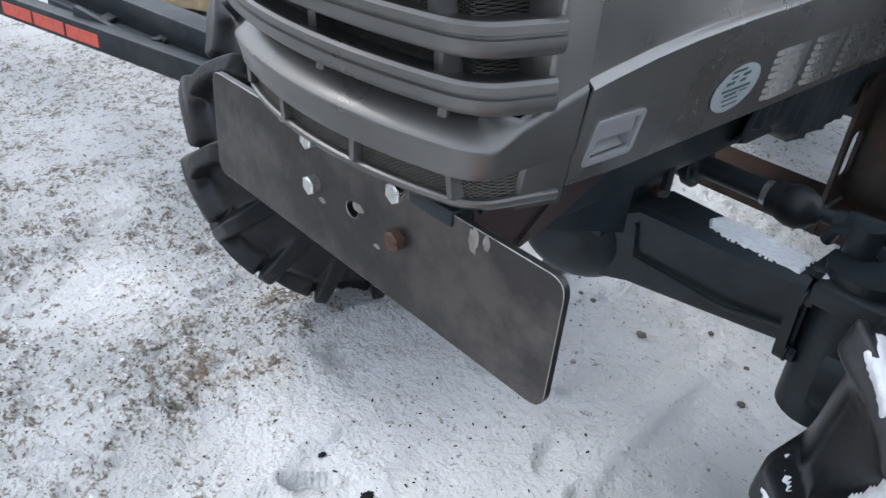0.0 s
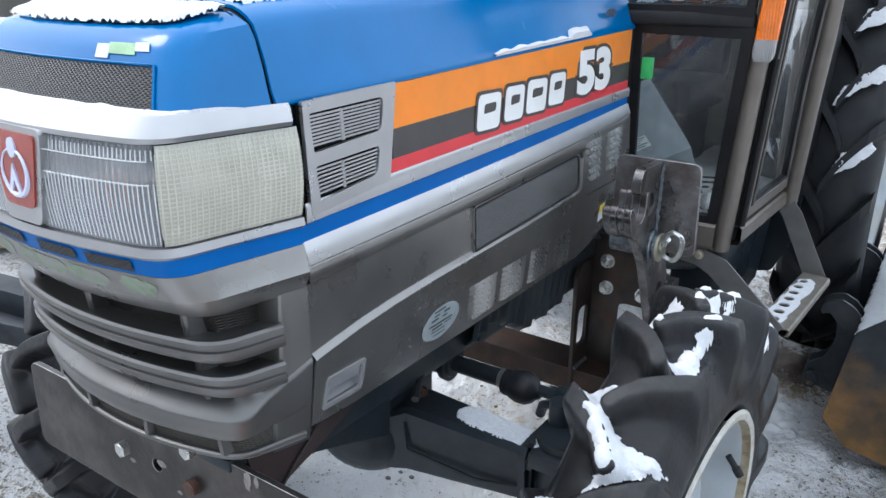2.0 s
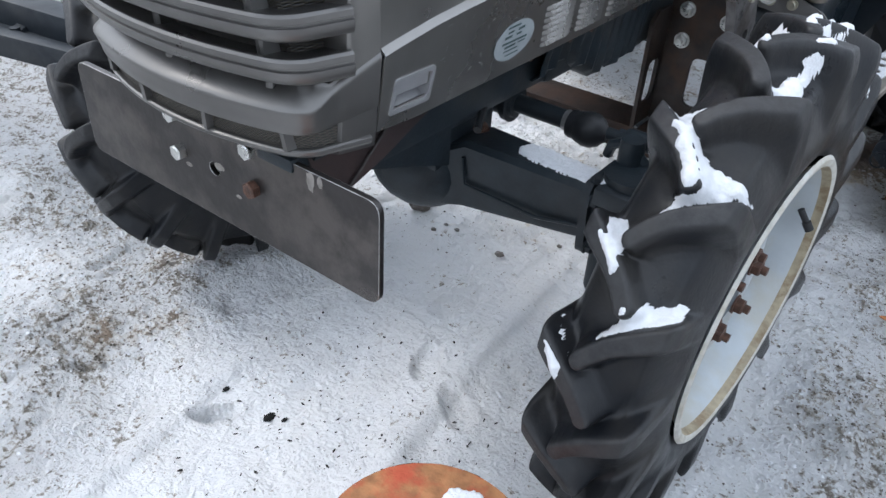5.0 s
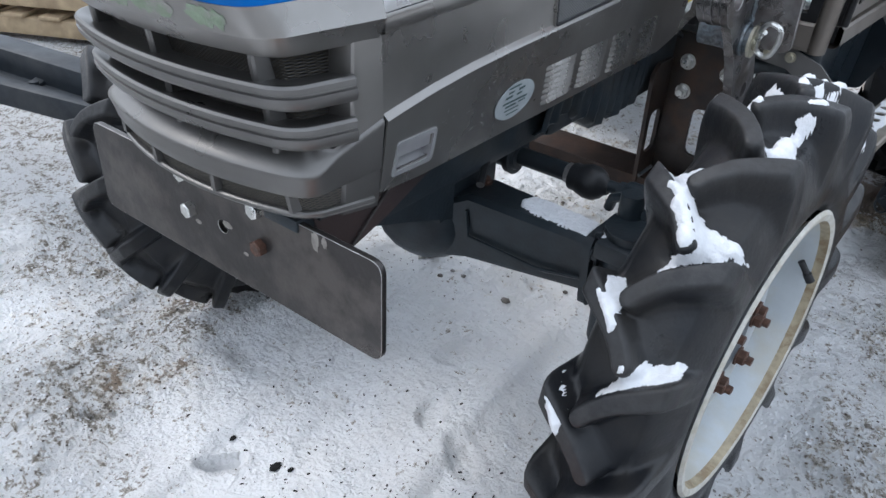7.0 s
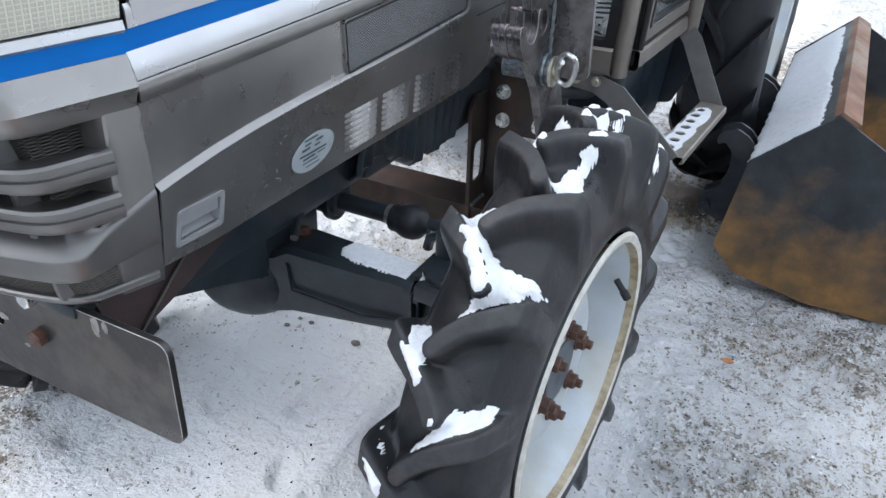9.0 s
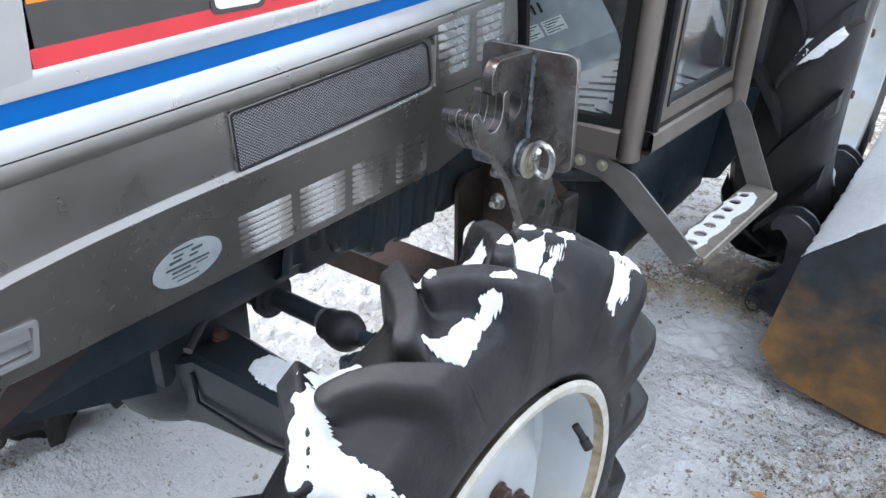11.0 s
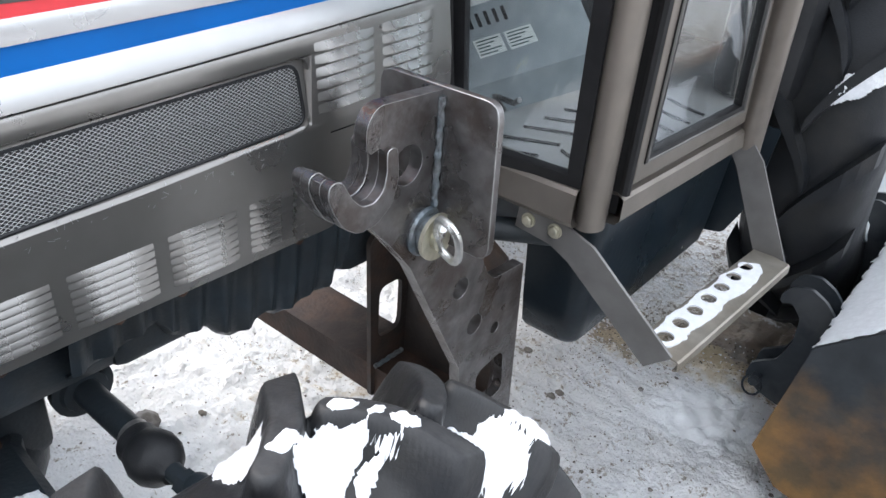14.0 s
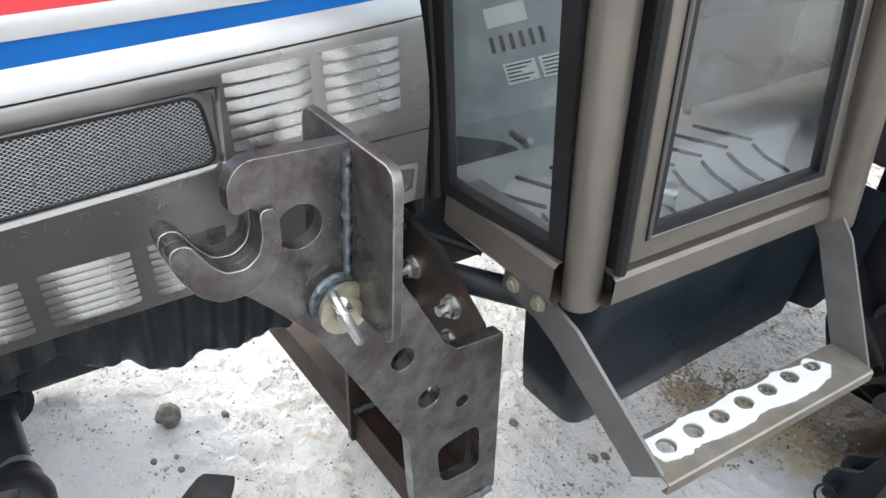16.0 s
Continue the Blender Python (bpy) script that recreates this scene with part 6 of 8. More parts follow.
# ---------------------------------------------------------------- loader bracket bolted behind the front wheel
BX = 0.425
outline = [(1.088, 1.056), (1.205, 1.052), (1.215, 0.955), (1.268, 0.865), (1.352, 0.722), (1.372, 0.704), (1.392, 0.702), (1.458, 0.698), (1.484, 0.350), (1.330, 0.372), (1.316, 0.428),
           (1.301, 0.558), (1.229, 0.689), (1.162, 0.812), (1.135, 0.845), (1.112, 0.872), (1.080, 0.905), (1.050, 0.913), (1.030, 0.928), (1.018, 0.950), (1.010, 0.970), (1.012, 0.982), (1.026, 0.983),
           (1.036, 0.968), (1.046, 0.953), (1.060, 0.940), (1.082, 0.938), (1.098, 0.950), (1.104, 0.972), (1.102, 0.998), (1.094, 1.004), (1.080, 1.000), (1.072, 1.006), (1.071, 1.036)]
bm = bmesh.new()
holes = [circle(1.145, 0.968, 0.0265, 24), circle(1.283, 0.725, 0.0185, 18), circle(1.331, 0.634, 0.0190, 18), circle(1.393, 0.595, 0.0115, 14),
         rounded([(1.352, 0.515), (1.432, 0.528), (1.445, 0.425), (1.368, 0.428)], 0.022, 5)]
plate(bm, rounded(outline, [0.02, 0, 0, 0, 0.0, 0.0, 0, 0.008, 0.006, 0.006] + [0] * (len(outline) - 11) + [0.015], 4), holes, 0.020, at_x(BX - 0.010))
bracket = eased(part("loader_bracket", bm, M_STEEL2, tractor, "bare steel loader bracket with hook and holes", smooth=25), 0.002, 2, M_CUT)
hook2 = [(1.012, 0.983), (1.026, 0.984), (1.036, 0.968), (1.046, 0.953), (1.060, 0.940), (1.082, 0.938), (1.098, 0.950), (1.104, 0.972), (1.102, 1.000), (1.116, 1.000), (1.120, 0.960), (1.110, 0.930), (1.085, 0.912), (1.055, 0.911), (1.034, 0.925), (1.018, 0.950), (1.010, 0.970)]
for k, grow in enumerate((0.0006, 0.0030, 0.0012, 0.0026)):
    bm = bmesh.new()
    plate(bm, inflate(rounded(hook2, 0.007, 3), grow), [], 0.0152, at_x(BX - 0.046 + k * 0.0158))
    eased(part("hook_jaw", bm, M_STEEL2, bracket, "worn hook jaw plate", smooth=60), 0.0025, 2, M_CUT)
bm = bmesh.new()
fin = rounded([(0.329, 1.056), (0.520, 1.056), (0.528, 0.845), (0.329, 0.845)], 0.022, 5)
plate(bm, fin, [], 0.012, at_y(1.203))
eased(part("bracket_fin", bm, M_STEEL2, bracket, "bare steel cross fin", smooth=25), 0.002, 2, M_CUT)
for x in (BX + 0.012, BX - 0.012):
    bm = bmesh.new()
    tube(bm, [(x, 1.199 + 0.0008 * math.sin(i * 1.9), 1.045 - i * 0.0085) for i in range(22)], [0.005 + 0.0012 * math.sin(i * 2.3) for i in range(22)], 8)
    part("weld", bm, M_WELD, bracket, "silvery weld bead")
# pin with washer and ring
bm = bmesh.new()
cyl(bm, (BX - 0.08, 1.185, 0.862), (BX + 0.026, 1.185, 0.862), 0.027, seg=24)
tube(bm, [(BX + 0.012, 1.185 + 0.029 * math.cos(a), 0.862 + 0.029 * math.sin(a)) for a in np.linspace(0, math.tau, 22, endpoint=False)], 0.0065, 8, closed=True)
part("pin_boss", bm, M_WELD, bracket, "welded pin boss with heat tint")
bm = bmesh.new()
cyl(bm, (BX + 0.027, 1.187, 0.860), (BX + 0.033, 1.187, 0.860), 0.033, seg=28)
cyl(bm, (BX + 0.033, 1.187, 0.860), (BX + 0.040, 1.187, 0.860), 0.017, seg=20)
part("pin_washer", bm, M_PASSIV, bracket, "yellow zinc washer")
bm = bmesh.new()
LONG, NORM = Vector((0.293, -0.435, 0.851)), Vector((-0.186, -0.900, -0.395))
ringp = []
for a in np.linspace(0, math.tau, 32, endpoint=False):
    u, v = 0.021 * math.cos(a), 0.042 * math.sin(a)
    u = math.copysign(abs(u) ** 0.6 * 0.021 ** 0.4, u)
    ringp.append(Vector((0.487, 1.170, 0.873)) + LONG * v + NORM.cross(LONG).normalized() * u)
tube(bm, ringp, 0.0055, 8, closed=True)
cyl(bm, (BX + 0.036, 1.186, 0.864), (BX + 0.052, 1.170, 0.888), 0.0062, seg=12)
part("linch_ring", bm, M_CHROME, bracket, "zinc linchpin ring")
# bracket's own mounting plates
bm = bmesh.new()
plate(bm, [(0.205, 0.785), (0.235, 0.785), (0.300, 0.775), (0.416, 0.705), (0.416, 0.345), (0.205, 0.345)], [rounded([(0.285, 0.60), (0.375, 0.60), (0.375, 0.47), (0.285, 0.47)], 0.025)], 0.012, at_y(1.428))
part("mount_plate", bm, M_MOUNT, bracket, "rusty brown mounting plate")
for x, z in ((0.247, 0.712), (0.352, 0.702), (0.250, 0.635), (0.352, 0.635)):
    bm = bmesh.new()
    hexbolt(bm, (x, 1.428, z), (0, -1, 0), 0.0165, 0.014, 0.020)
    cyl(bm, (x, 1.428, z), (x, 1.400, z), 0.0085, seg=12)
    part("mount_bolt", bm, M_CHROME, bracket, "zinc hex bolt")
bm = bmesh.new()
plate(bm, rounded([(1.322, 0.690), (1.350, 0.715), (1.430, 0.715), (1.430, 0.335), (1.336, 0.335)], 0.008), [rounded([(1.350, 0.585), (1.412, 0.585), (1.412, 0.470), (1.350, 0.470)], 0.022, 5)], 0.010, at_x(0.198))
part("inner_plate", bm, M_MOUNT, bracket, "rust-streaked inner plate with oval hole")
bm = bmesh.new()
plate(bm, [(1.345, 0.405), (1.475, 0.405), (1.475, 0.398), (1.353, 0.398), (1.353, 0.342), (1.475, 0.342), (1.475, 0.335), (1.345, 0.335)], [], 0.80, at_x(-0.375))
part("cross_beam", bm, M_BEAM, bracket, "rusty steel channel under the tractor")
bm = bmesh.new()
tube(bm, [(0.212, 1.340 + 0.006 * i, 0.411 + 0.0015 * math.sin(i * 2)) for i in range(14)], 0.005, 6)
part("weld", bm, M_WELD, bracket, "silvery weld bead")
bm = bmesh.new()
tube(bm, [(BX + 0.012, 1.335 + 0.010 * i, 0.352 + 0.0015 * math.sin(i * 2)) for i in range(15)], 0.006, 6)
part("weld", bm, M_WELD, bracket, "silvery weld bead")

# ---------------------------------------------------------------- cab
def swept(bm, a, b, section):
    """A straight post with a section of (x, y) offsets."""
    a, b = Vector(a), Vector(b)
    vs = grid_faces(bm, [[p + Vector((x, y, 0)) for x, y in section] for p in (a, a.lerp(b, 0.33), a.lerp(b, 0.66), b)], closed=True)
    bm.faces.new(vs[0])
    bm.faces.new(vs[-1])
    return bm


POST_A, POST_B = Vector((0.5105, 1.5205, 0.776)), Vector((0.592, 1.338, 1.700))


def post_at(z):
    return POST_A.lerp(POST_B, (z - POST_A.z) / (POST_B.z - POST_A.z))


ROUND_POST = [(0.024 * math.cos(t), 0.030 * math.sin(t)) for t in np.linspace(0, math.tau, 20, endpoint=False)]
bm = bmesh.new()
swept(bm, POST_A, POST_B, ROUND_POST)
cab = part("cab_frame", bm, M_CAB, tractor, "bronze-painted cab corner post")
far_post = Matrix.Translation((2 * C, 0, 0)) @ Matrix.Diagonal((-1, 1, 1, 1))
bm = bmesh.new()
swept(bm, far_post @ POST_A, far_post @ POST_B, ROUND_POST)
part("far_post", bm, M_CAB, cab)
REAR = [Vector(p) for p in ((0.579, 2.051, 0.785), (0.588, 2.009, 0.88), (0.602, 1.944, 1.02), (0.616, 1.880, 1.16), (0.630, 1.835, 1.30), (0.645, 1.800, 1.70))]
for s in (1, -1):
    fl = Matrix() if s > 0 else far_post
    bm = bmesh.new()
    vs = grid_faces(bm, [[fl @ (p + Vector((0.024 * math.cos(t), 0.030 * math.sin(t), 0))) for t in np.linspace(0, math.tau, 20, endpoint=False)] for p in REAR], closed=True)
    bm.faces.new(vs[0])
    bm.faces.new(vs[-1])
    part("rear_post", bm, M_CAB, cab, "bronze-painted rear door post")
bm = bmesh.new()
box(bm, (C - 0.60, 1.30, 1.69), (C + 0.60, 2.75, 1.80), 0.04)
part("cab_roof", bm, M_CAB, cab, "bronze cab roof")
# sills
for s in (1, -1):
    bm = bmesh.new()
    xa, xb = (0.268, 0.505) if s > 0 else (2 * C - 0.268, 2 * C - 0.505)
    grid_faces(bm, [[(x, y + 0.0, z) for y, z in ((1.470, 0.852), (1.464, 0.846), (1.464, 0.796), (1.472, 0.786), (1.530, 0.786), (1.530, 0.852), (1.470, 0.852))] for x in (xa, (xa + xb) / 2, xb)])
    part("front_sill", bm, M_CAB, cab, "bronze cab sill below the windscreen")
    bm = bmesh.new()
    xo = 0.560 if s > 0 else 2 * C - 0.560
    k = s
    rows = []
    for y in (1.522, 1.78, 2.035):
        e = 0.04 * (y - 1.545)
        rows.append([(xo + k * (dx + e), y, z) for dx, z in ((-0.006, 0.843), (0.0, 0.838), (0.0, 0.802), (-0.008, 0.792), (-0.060, 0.790), (-0.060, 0.843), (-0.006, 0.843))])
    grid_faces(bm, rows)
    part("door_sill", bm, M_CAB, cab, "bronze sill under the door")


def pane(name, corners, seal, parent, label):
    """A glass pane with a rubber seal round it; corners in order."""
    cs = [Vector(c) for c in corners]
    n = (cs[1] - cs[0]).cross(cs[2] - cs[1]).normalized()
    mid = sum(cs, Vector()) / len(cs)
    bm = bmesh.new()
    if len(cs) == 4:
        for off in (0.002, -0.002):
            grid_faces(bm, [[cs[0].lerp(cs[1], s).lerp(cs[3].lerp(cs[2], s), t) + n * off for s in np.linspace(0, 1, 9)] for t in np.linspace(0, 1, 9)])
    else:
        a = [bm.verts.new(c + n * 0.002) for c in cs]
        b = [bm.verts.new(c - n * 0.002) for c in cs]
        bm.faces.new(a)
        bm.faces.new(b[::-1])
        for i in range(len(cs)):
            bm.faces.new((a[i], b[i], b[(i + 1) % len(cs)], a[(i + 1) % len(cs)]))
    ob = part(name, bm, M_GLASS, parent, label, smooth=0)
    ob.visible_shadow = False
    bm = bmesh.new()
    def drawn_in(d):
        out = []
        for i, c in enumerate(cs):
            e0, e1 = (c - cs[i - 1]).normalized(), (cs[(i + 1) % len(cs)] - c).normalized()
            n0, n1 = n.cross(e0), n.cross(e1)
            out.append(c + (n0 + n1) * (d / max(0.3, 1 + n0.dot(n1))))
        return out

    loops = []
    for off, inset in ((0.010, -0.003), (0.010, seal), (-0.006, seal), (-0.006, -0.003)):
        loops.append([c + n * off for c in drawn_in(inset)])
    grid_faces(bm, loops + [loops[0]], closed=True)
    part("window_seal", bm, M_SEAL, ob, "black rubber seal", smooth=20)
    return ob


def glass_y(z, x):
    k = min(1.0, max(0.0, (x - 0.262) / 0.24))
    return (1 - k) * (1.465 - 0.13 * (z - 0.86)) + k * (1.488 - 0.222 * (z - 0.85))


pane("windscreen_lower", [(0.264, glass_y(0.852, 0.264), 0.852), (0.499, glass_y(0.852, 0.499), 0.852), (0.546, glass_y(1.335, 0.546), 1.335), (0.264, glass_y(1.335, 0.264), 1.335)], 0.022, cab, "lower windscreen pane")
pane("windscreen_upper", [(0.02, glass_y(1.365, 0.275), 1.365), (0.541, glass_y(1.365, 0.54), 1.365), (0.575, glass_y(1.69, 0.55), 1.69), (0.02, glass_y(1.69, 0.275), 1.69)], 0.016, cab, "upper windscreen pane with snow specks")
far = [(2 * C - x, y, z) for x, y, z in ((0.264, glass_y(0.852, 0.264), 0.852), (0.503, glass_y(0.852, 0.503), 0.852), (0.538, glass_y(1.335, 0.538), 1.335), (0.264, glass_y(1.335, 0.264), 1.335))]
pane("windscreen_lower", far[::-1], 0.018, cab, "lower windscreen pane")
bm = bmesh.new()
box(bm, (C - 0.53, 1.368, 1.335), (C + 0.525, 1.402, 1.366), 0.006)
part("windscreen_bar", bm, M_SEAL, cab, "black bar between the panes")
bm = bmesh.new()
tube(bm, [(0.258, 1.452, 0.84), (0.258, 1.440, 1.00), (0.256, 1.420, 1.15), (0.258, 1.392, 1.34)], 0.011, 8)
part("bonnet_seal", bm, M_SEAL, cab, "black seal behind the bonnet")
bm = bmesh.new()
box(bm, (C - 0.225, 1.425, 0.80), (C + 0.225, 1.445, 1.36), 0.01)
part("firewall", bm, M_BLACK, cab, "black firewall")

# door
def door_pt(y, z, off=0.0):
    """On the door's face: y at the sill; the front edge leans with the post, the rear edge more."""
    k = (1.99 - y) / 0.45
    rear = 0.45 * (min(z, 1.20) - 0.85) + 0.10 * max(0.0, z - 1.20)
    return Vector((0.550 + 0.035 * (y - 1.54) + 0.085 * (z - 0.85) + off, y - 0.20 * (z - 0.85) * k - rear * (1 - k), z))


bm = bmesh.new()
outer = [door_pt(1.540, 0.860), door_pt(1.990, 0.860), door_pt(1.990, 1.20), door_pt(1.985, 1.64), door_pt(1.540, 1.64)]
inner = [door_pt(1.567, 0.898), door_pt(1.956, 0.898), door_pt(1.955, 1.19), door_pt(1.945, 1.60), door_pt(1.567, 1.60)]
loops = []
for pts, off in ((outer, -0.012), (outer, 0.010), (inner, 0.010), (inner, -0.012)):
    loops.append([p + Vector((off, 0, 0)) for p in pts])
grid_faces(bm, loops + [loops[0]], closed=True)
door = part("cab_door", bm, M_CAB, tractor, "closed glazed cab door with bronze frame", smooth=20)
bv = door.modifiers.new("edges", "BEVEL")
bv.width, bv.segments, bv.limit_method = 0.004, 2, "ANGLE"
pane("door_glass", [p + Vector((0.002, 0, 0)) for p in inner], 0.013, door, "clear door glass reflecting the yard")
bm = bmesh.new()
tube(bm, [door_pt(1.532, z, 0.004) for z in np.linspace(0.846, 1.62, 8)], 0.009, 8)
grid_faces(bm, [[post_at(z) + Vector((-0.004, 0.020, 0)), post_at(z) + Vector((0.010, 0.026, 0)), door_pt(1.532, z, -0.004), door_pt(1.550, z, -0.010)] for z in np.linspace(0.80, 1.62, 8)])
part("door_seal", bm, M_SEAL, door, "black rubber door seal")
bm = bmesh.new()
tube(bm, [p + Vector((0.012, 0, 0)) for p in inner], 0.0035, 6, closed=True)
part("glass_trim", bm, M_ARM, door)
bm = bmesh.new()
grid_faces(bm, [[(2 * C - p.x + o, p.y, p.z) for p in outer] for o in (0.0, 0.02)], closed=True)
part("far_door_frame", bm, M_CAB, cab)

# front lamp on the post
for z0, z1, m_, nm, lab in ((1.264, 1.312, M_MARKER, "marker_lens", "clear marker lens"), (1.312, 1.50, M_AMBER, "indicator_lens", "orange indicator lens")):
    a, b = post_at(z0) + Vector((0.012, -0.030, 0)), post_at(z1) + Vector((0.012, -0.030, 0))
    bm = bmesh.new()
    w0 = 0.020
    sec = rounded([(-w0, -0.014), (w0 + 0.006, -0.010), (w0 + 0.006, 0.02), (-w0, 0.02)], 0.010, 3)
    k = 0.75 if z0 < 1.3 else 1.0
    vs = grid_faces(bm, [[Vector((x * (k if i == 0 else 1), y * (k if i == 0 else 1), 0)) + a.lerp(b, t) for x, y in sec] for i, t in enumerate((0, 0.25, 0.6, 1))], closed=True)
    bm.faces.new(vs[0])
    bm.faces.new(vs[-1])
    part(nm, bm, m_, cab, lab)
bm = bmesh.new()
a, b = post_at(1.27) + Vector((0.010, -0.006, 0)), post_at(1.54) + Vector((0.010, -0.006, 0))
swept(bm, a, b, [(-0.026, -0.008), (0.034, -0.008), (0.034, 0.010), (-0.026, 0.010)])
part("lamp_housing", bm, M_BLACK, cab)

# inside the cab
bm = bmesh.new()
box(bm, (C - 0.48, 1.535, 0.800), (C + 0.48, 2.75, 0.826), 0.004)
floor_ob = part("cab_floor", bm, M_FLOORMAT, cab, "muddy rubber cab floor")
for i in range(8):
    for j in range(2):
        bm = bmesh.new()
        x0, y0 = 0.255 + 0.115 * j, 1.54 + 0.075 * i
        tube(bm, [(x0, y0 + 0.03 * j, 0.828), (x0 + 0.05, y0 + 0.020 - 0.02 * j, 0.830), (x0 + 0.100, y0 + 0.05 - 0.06 * j, 0.828)], 0.0035, 6)
        part("tread", bm, M_SEAT, floor_ob)
M_DASH = mat("dash_plastic", (0.33, 0.36, 0.375), 0.5, 0, 30, 0.12, 0.15, 200, (0.20, 0.22, 0.23), 0.5, 6)
# sloping console: its face leans back and towards the door
CON_U, CON_V = Vector((0.0370, 0.0350, 0.0190)).normalized(), Vector((0.026, -0.004, -0.031)).normalized()
CON_0 = Vector((0.122, 1.679, 0.963))


def console(u, v, off=0.0):
    return CON_0 + CON_U * u + CON_V * v + CON_U.cross(CON_V) * -off


bm = bmesh.new()
rows = []
for v, d in ((-0.16, 0.10), (-0.16, 0.0), (-0.05, 0.0), (0.05, 0.0), (0.085, 0.004), (0.14, 0.05)):
    rows.append([console(u, v, -d) for u in (-0.12, -0.05, 0.02, 0.09, 0.16, 0.22)])
grid_faces(bm, rows)
dash = hollow(part("dash_console", bm, M_DASH, cab, "pale grey sloping console in the cab"), 0.006)
for u0 in (0.0, 0.061):
    bm = bmesh.new()
    quad = [console(u, v, 0.0040) for u, v in ((u0, 0.0), (u0 + 0.054, 0.0), (u0 + 0.056, 0.036), (u0 + 0.002, 0.037))]
    bm.faces.new([bm.verts.new(p) for p in quad])
    lb = hollow(part("dash_label", bm, M_LABEL, dash, "white instruction label"), 0.0008)
    for k in range(5):
        bm = bmesh.new()
        v0, w0 = 0.004 + k * 0.0065, 0.044 - 0.010 * (k % 3)
        bm.faces.new([bm.verts.new(console(u0 + u, v, 0.0052)) for u, v in ((0.005, v0), (0.005 + w0, v0), (0.005 + w0, v0 + 0.0026), (0.005, v0 + 0.0026))])
        part("printed_bar", bm, M_INK, lb)
for k in range(6):
    bm = bmesh.new()
    u0 = -0.012 + k * 0.017
    bm.faces.new([bm.verts.new(console(u, v, 0.003)) for u, v in ((u0, -0.050), (u0 + 0.007, -0.050), (u0 + 0.007, -0.022), (u0, -0.022))])
    part("vent_slot", bm, M_VOID, dash, "dark vent slot")
bm = bmesh.new()
bm.faces.new([bm.verts.new(console(u, v, 0.003)) for u, v in ((-0.01, -0.10), (0.06, -0.10), (0.06, -0.066), (-0.01, -0.066))])
hollow(part("dash_label", bm, M_LABEL, dash, "white instruction label"), 0.0008)
bm = bmesh.new()
tube(bm, [(0.225, 1.66, 0.86), (0.235, 1.61, 0.900), (0.250, 1.60, 0.905), (0.285, 1.60, 0.903), (0.300, 1.592, 0.915)], 0.0055, 8)
part("pedal", bm, M_STEEL2, cab, "steel foot pedal")
bm = bmesh.new()
tube(bm, [(C + 0.19 * math.cos(a), 1.72 + 0.15 * math.sin(a), 1.32 + 0.10 * math.sin(a)) for a in np.linspace(0, math.tau, 30, endpoint=False)], 0.013, 8, closed=True)
tube(bm, [(C, 1.60, 1.20), (C, 1.72, 1.32)], 0.022, 8)
part("steering_wheel", bm, M_BLACK, cab, "black steering wheel")
bm = bmesh.new()
box(bm, (C - 0.23, 2.02, 1.02), (C + 0.23, 2.48, 1.14), 0.04)
box(bm, (C - 0.22, 2.40, 1.10), (C + 0.22, 2.52, 1.55), 0.04)
box(bm, (C - 0.18, 2.10, 0.826), (C + 0.18, 2.45, 1.02), 0.02)
part("driver_seat", bm, M_SEAT, cab, "dark fabric driver's seat")
bm = bmesh.new()
tube(bm, [(0.21, 2.10, 0.83), (0.19, 2.18, 0.97), (0.170, 2.228, 1.075)], 0.009, 8)
cyl(bm, (0.170, 2.228, 1.06), (0.167, 2.231, 1.095), 0.024, 0.027, seg=16)
lever = part("gear_lever", bm, M_BLACK, cab, "black gear lever")
bm = bmesh.new()
cyl(bm, (0.167, 2.231, 1.095), (0.167, 2.231, 1.099), 0.024, seg=16)
part("knob_cap", bm, M_LABEL, lever, "white knob cap")
bm = bmesh.new()
box(bm, (0.292, 1.36, 1.205), (0.318, 1.375, 1.255), 0.001, Matrix.Translation((0, 0.042, 0)))
part("green_label", bm, M_GREEN, cab, "small green label on the windscreen")
for s in (1, -1):
    bm = bmesh.new()
    fx = 0.40 if s > 0 else 2 * C - 0.40
    box(bm, (min(fx, fx + s * 0.20), 2.20, 0.82), (max(fx, fx + s * 0.20), 3.3, 1.36), 0.05)
    part("inner_fender", bm, M_BLACK, cab, "black inner mudguard")

bm = bmesh.new()
for k in (0.0, 0.052):
    cyl(bm, (0.405 + k * 0.2, 1.742 - k, 0.846), (0.452 + k * 0.2, 1.772 - k, 0.846), 0.019, seg=18)
    cyl(bm, (0.398 + k * 0.2, 1.737 - k, 0.846), (0.405 + k * 0.2, 1.742 - k, 0.846), 0.012, 0.018, seg=18)
part("pipe_fitting", bm, M_CHROME, cab, "silvery pipe fittings on the cab floor")
bm = bmesh.new()
box(bm, (C - 0.46, 2.70, 0.80), (C + 0.46, 2.72, 1.42), 0.006)
part("rear_panel", bm, mat("tan_panel", (0.20, 0.195, 0.15), 0.7, 0, 12, 0.15, 0.1, 200), cab, "tan panel at the back of the cab")

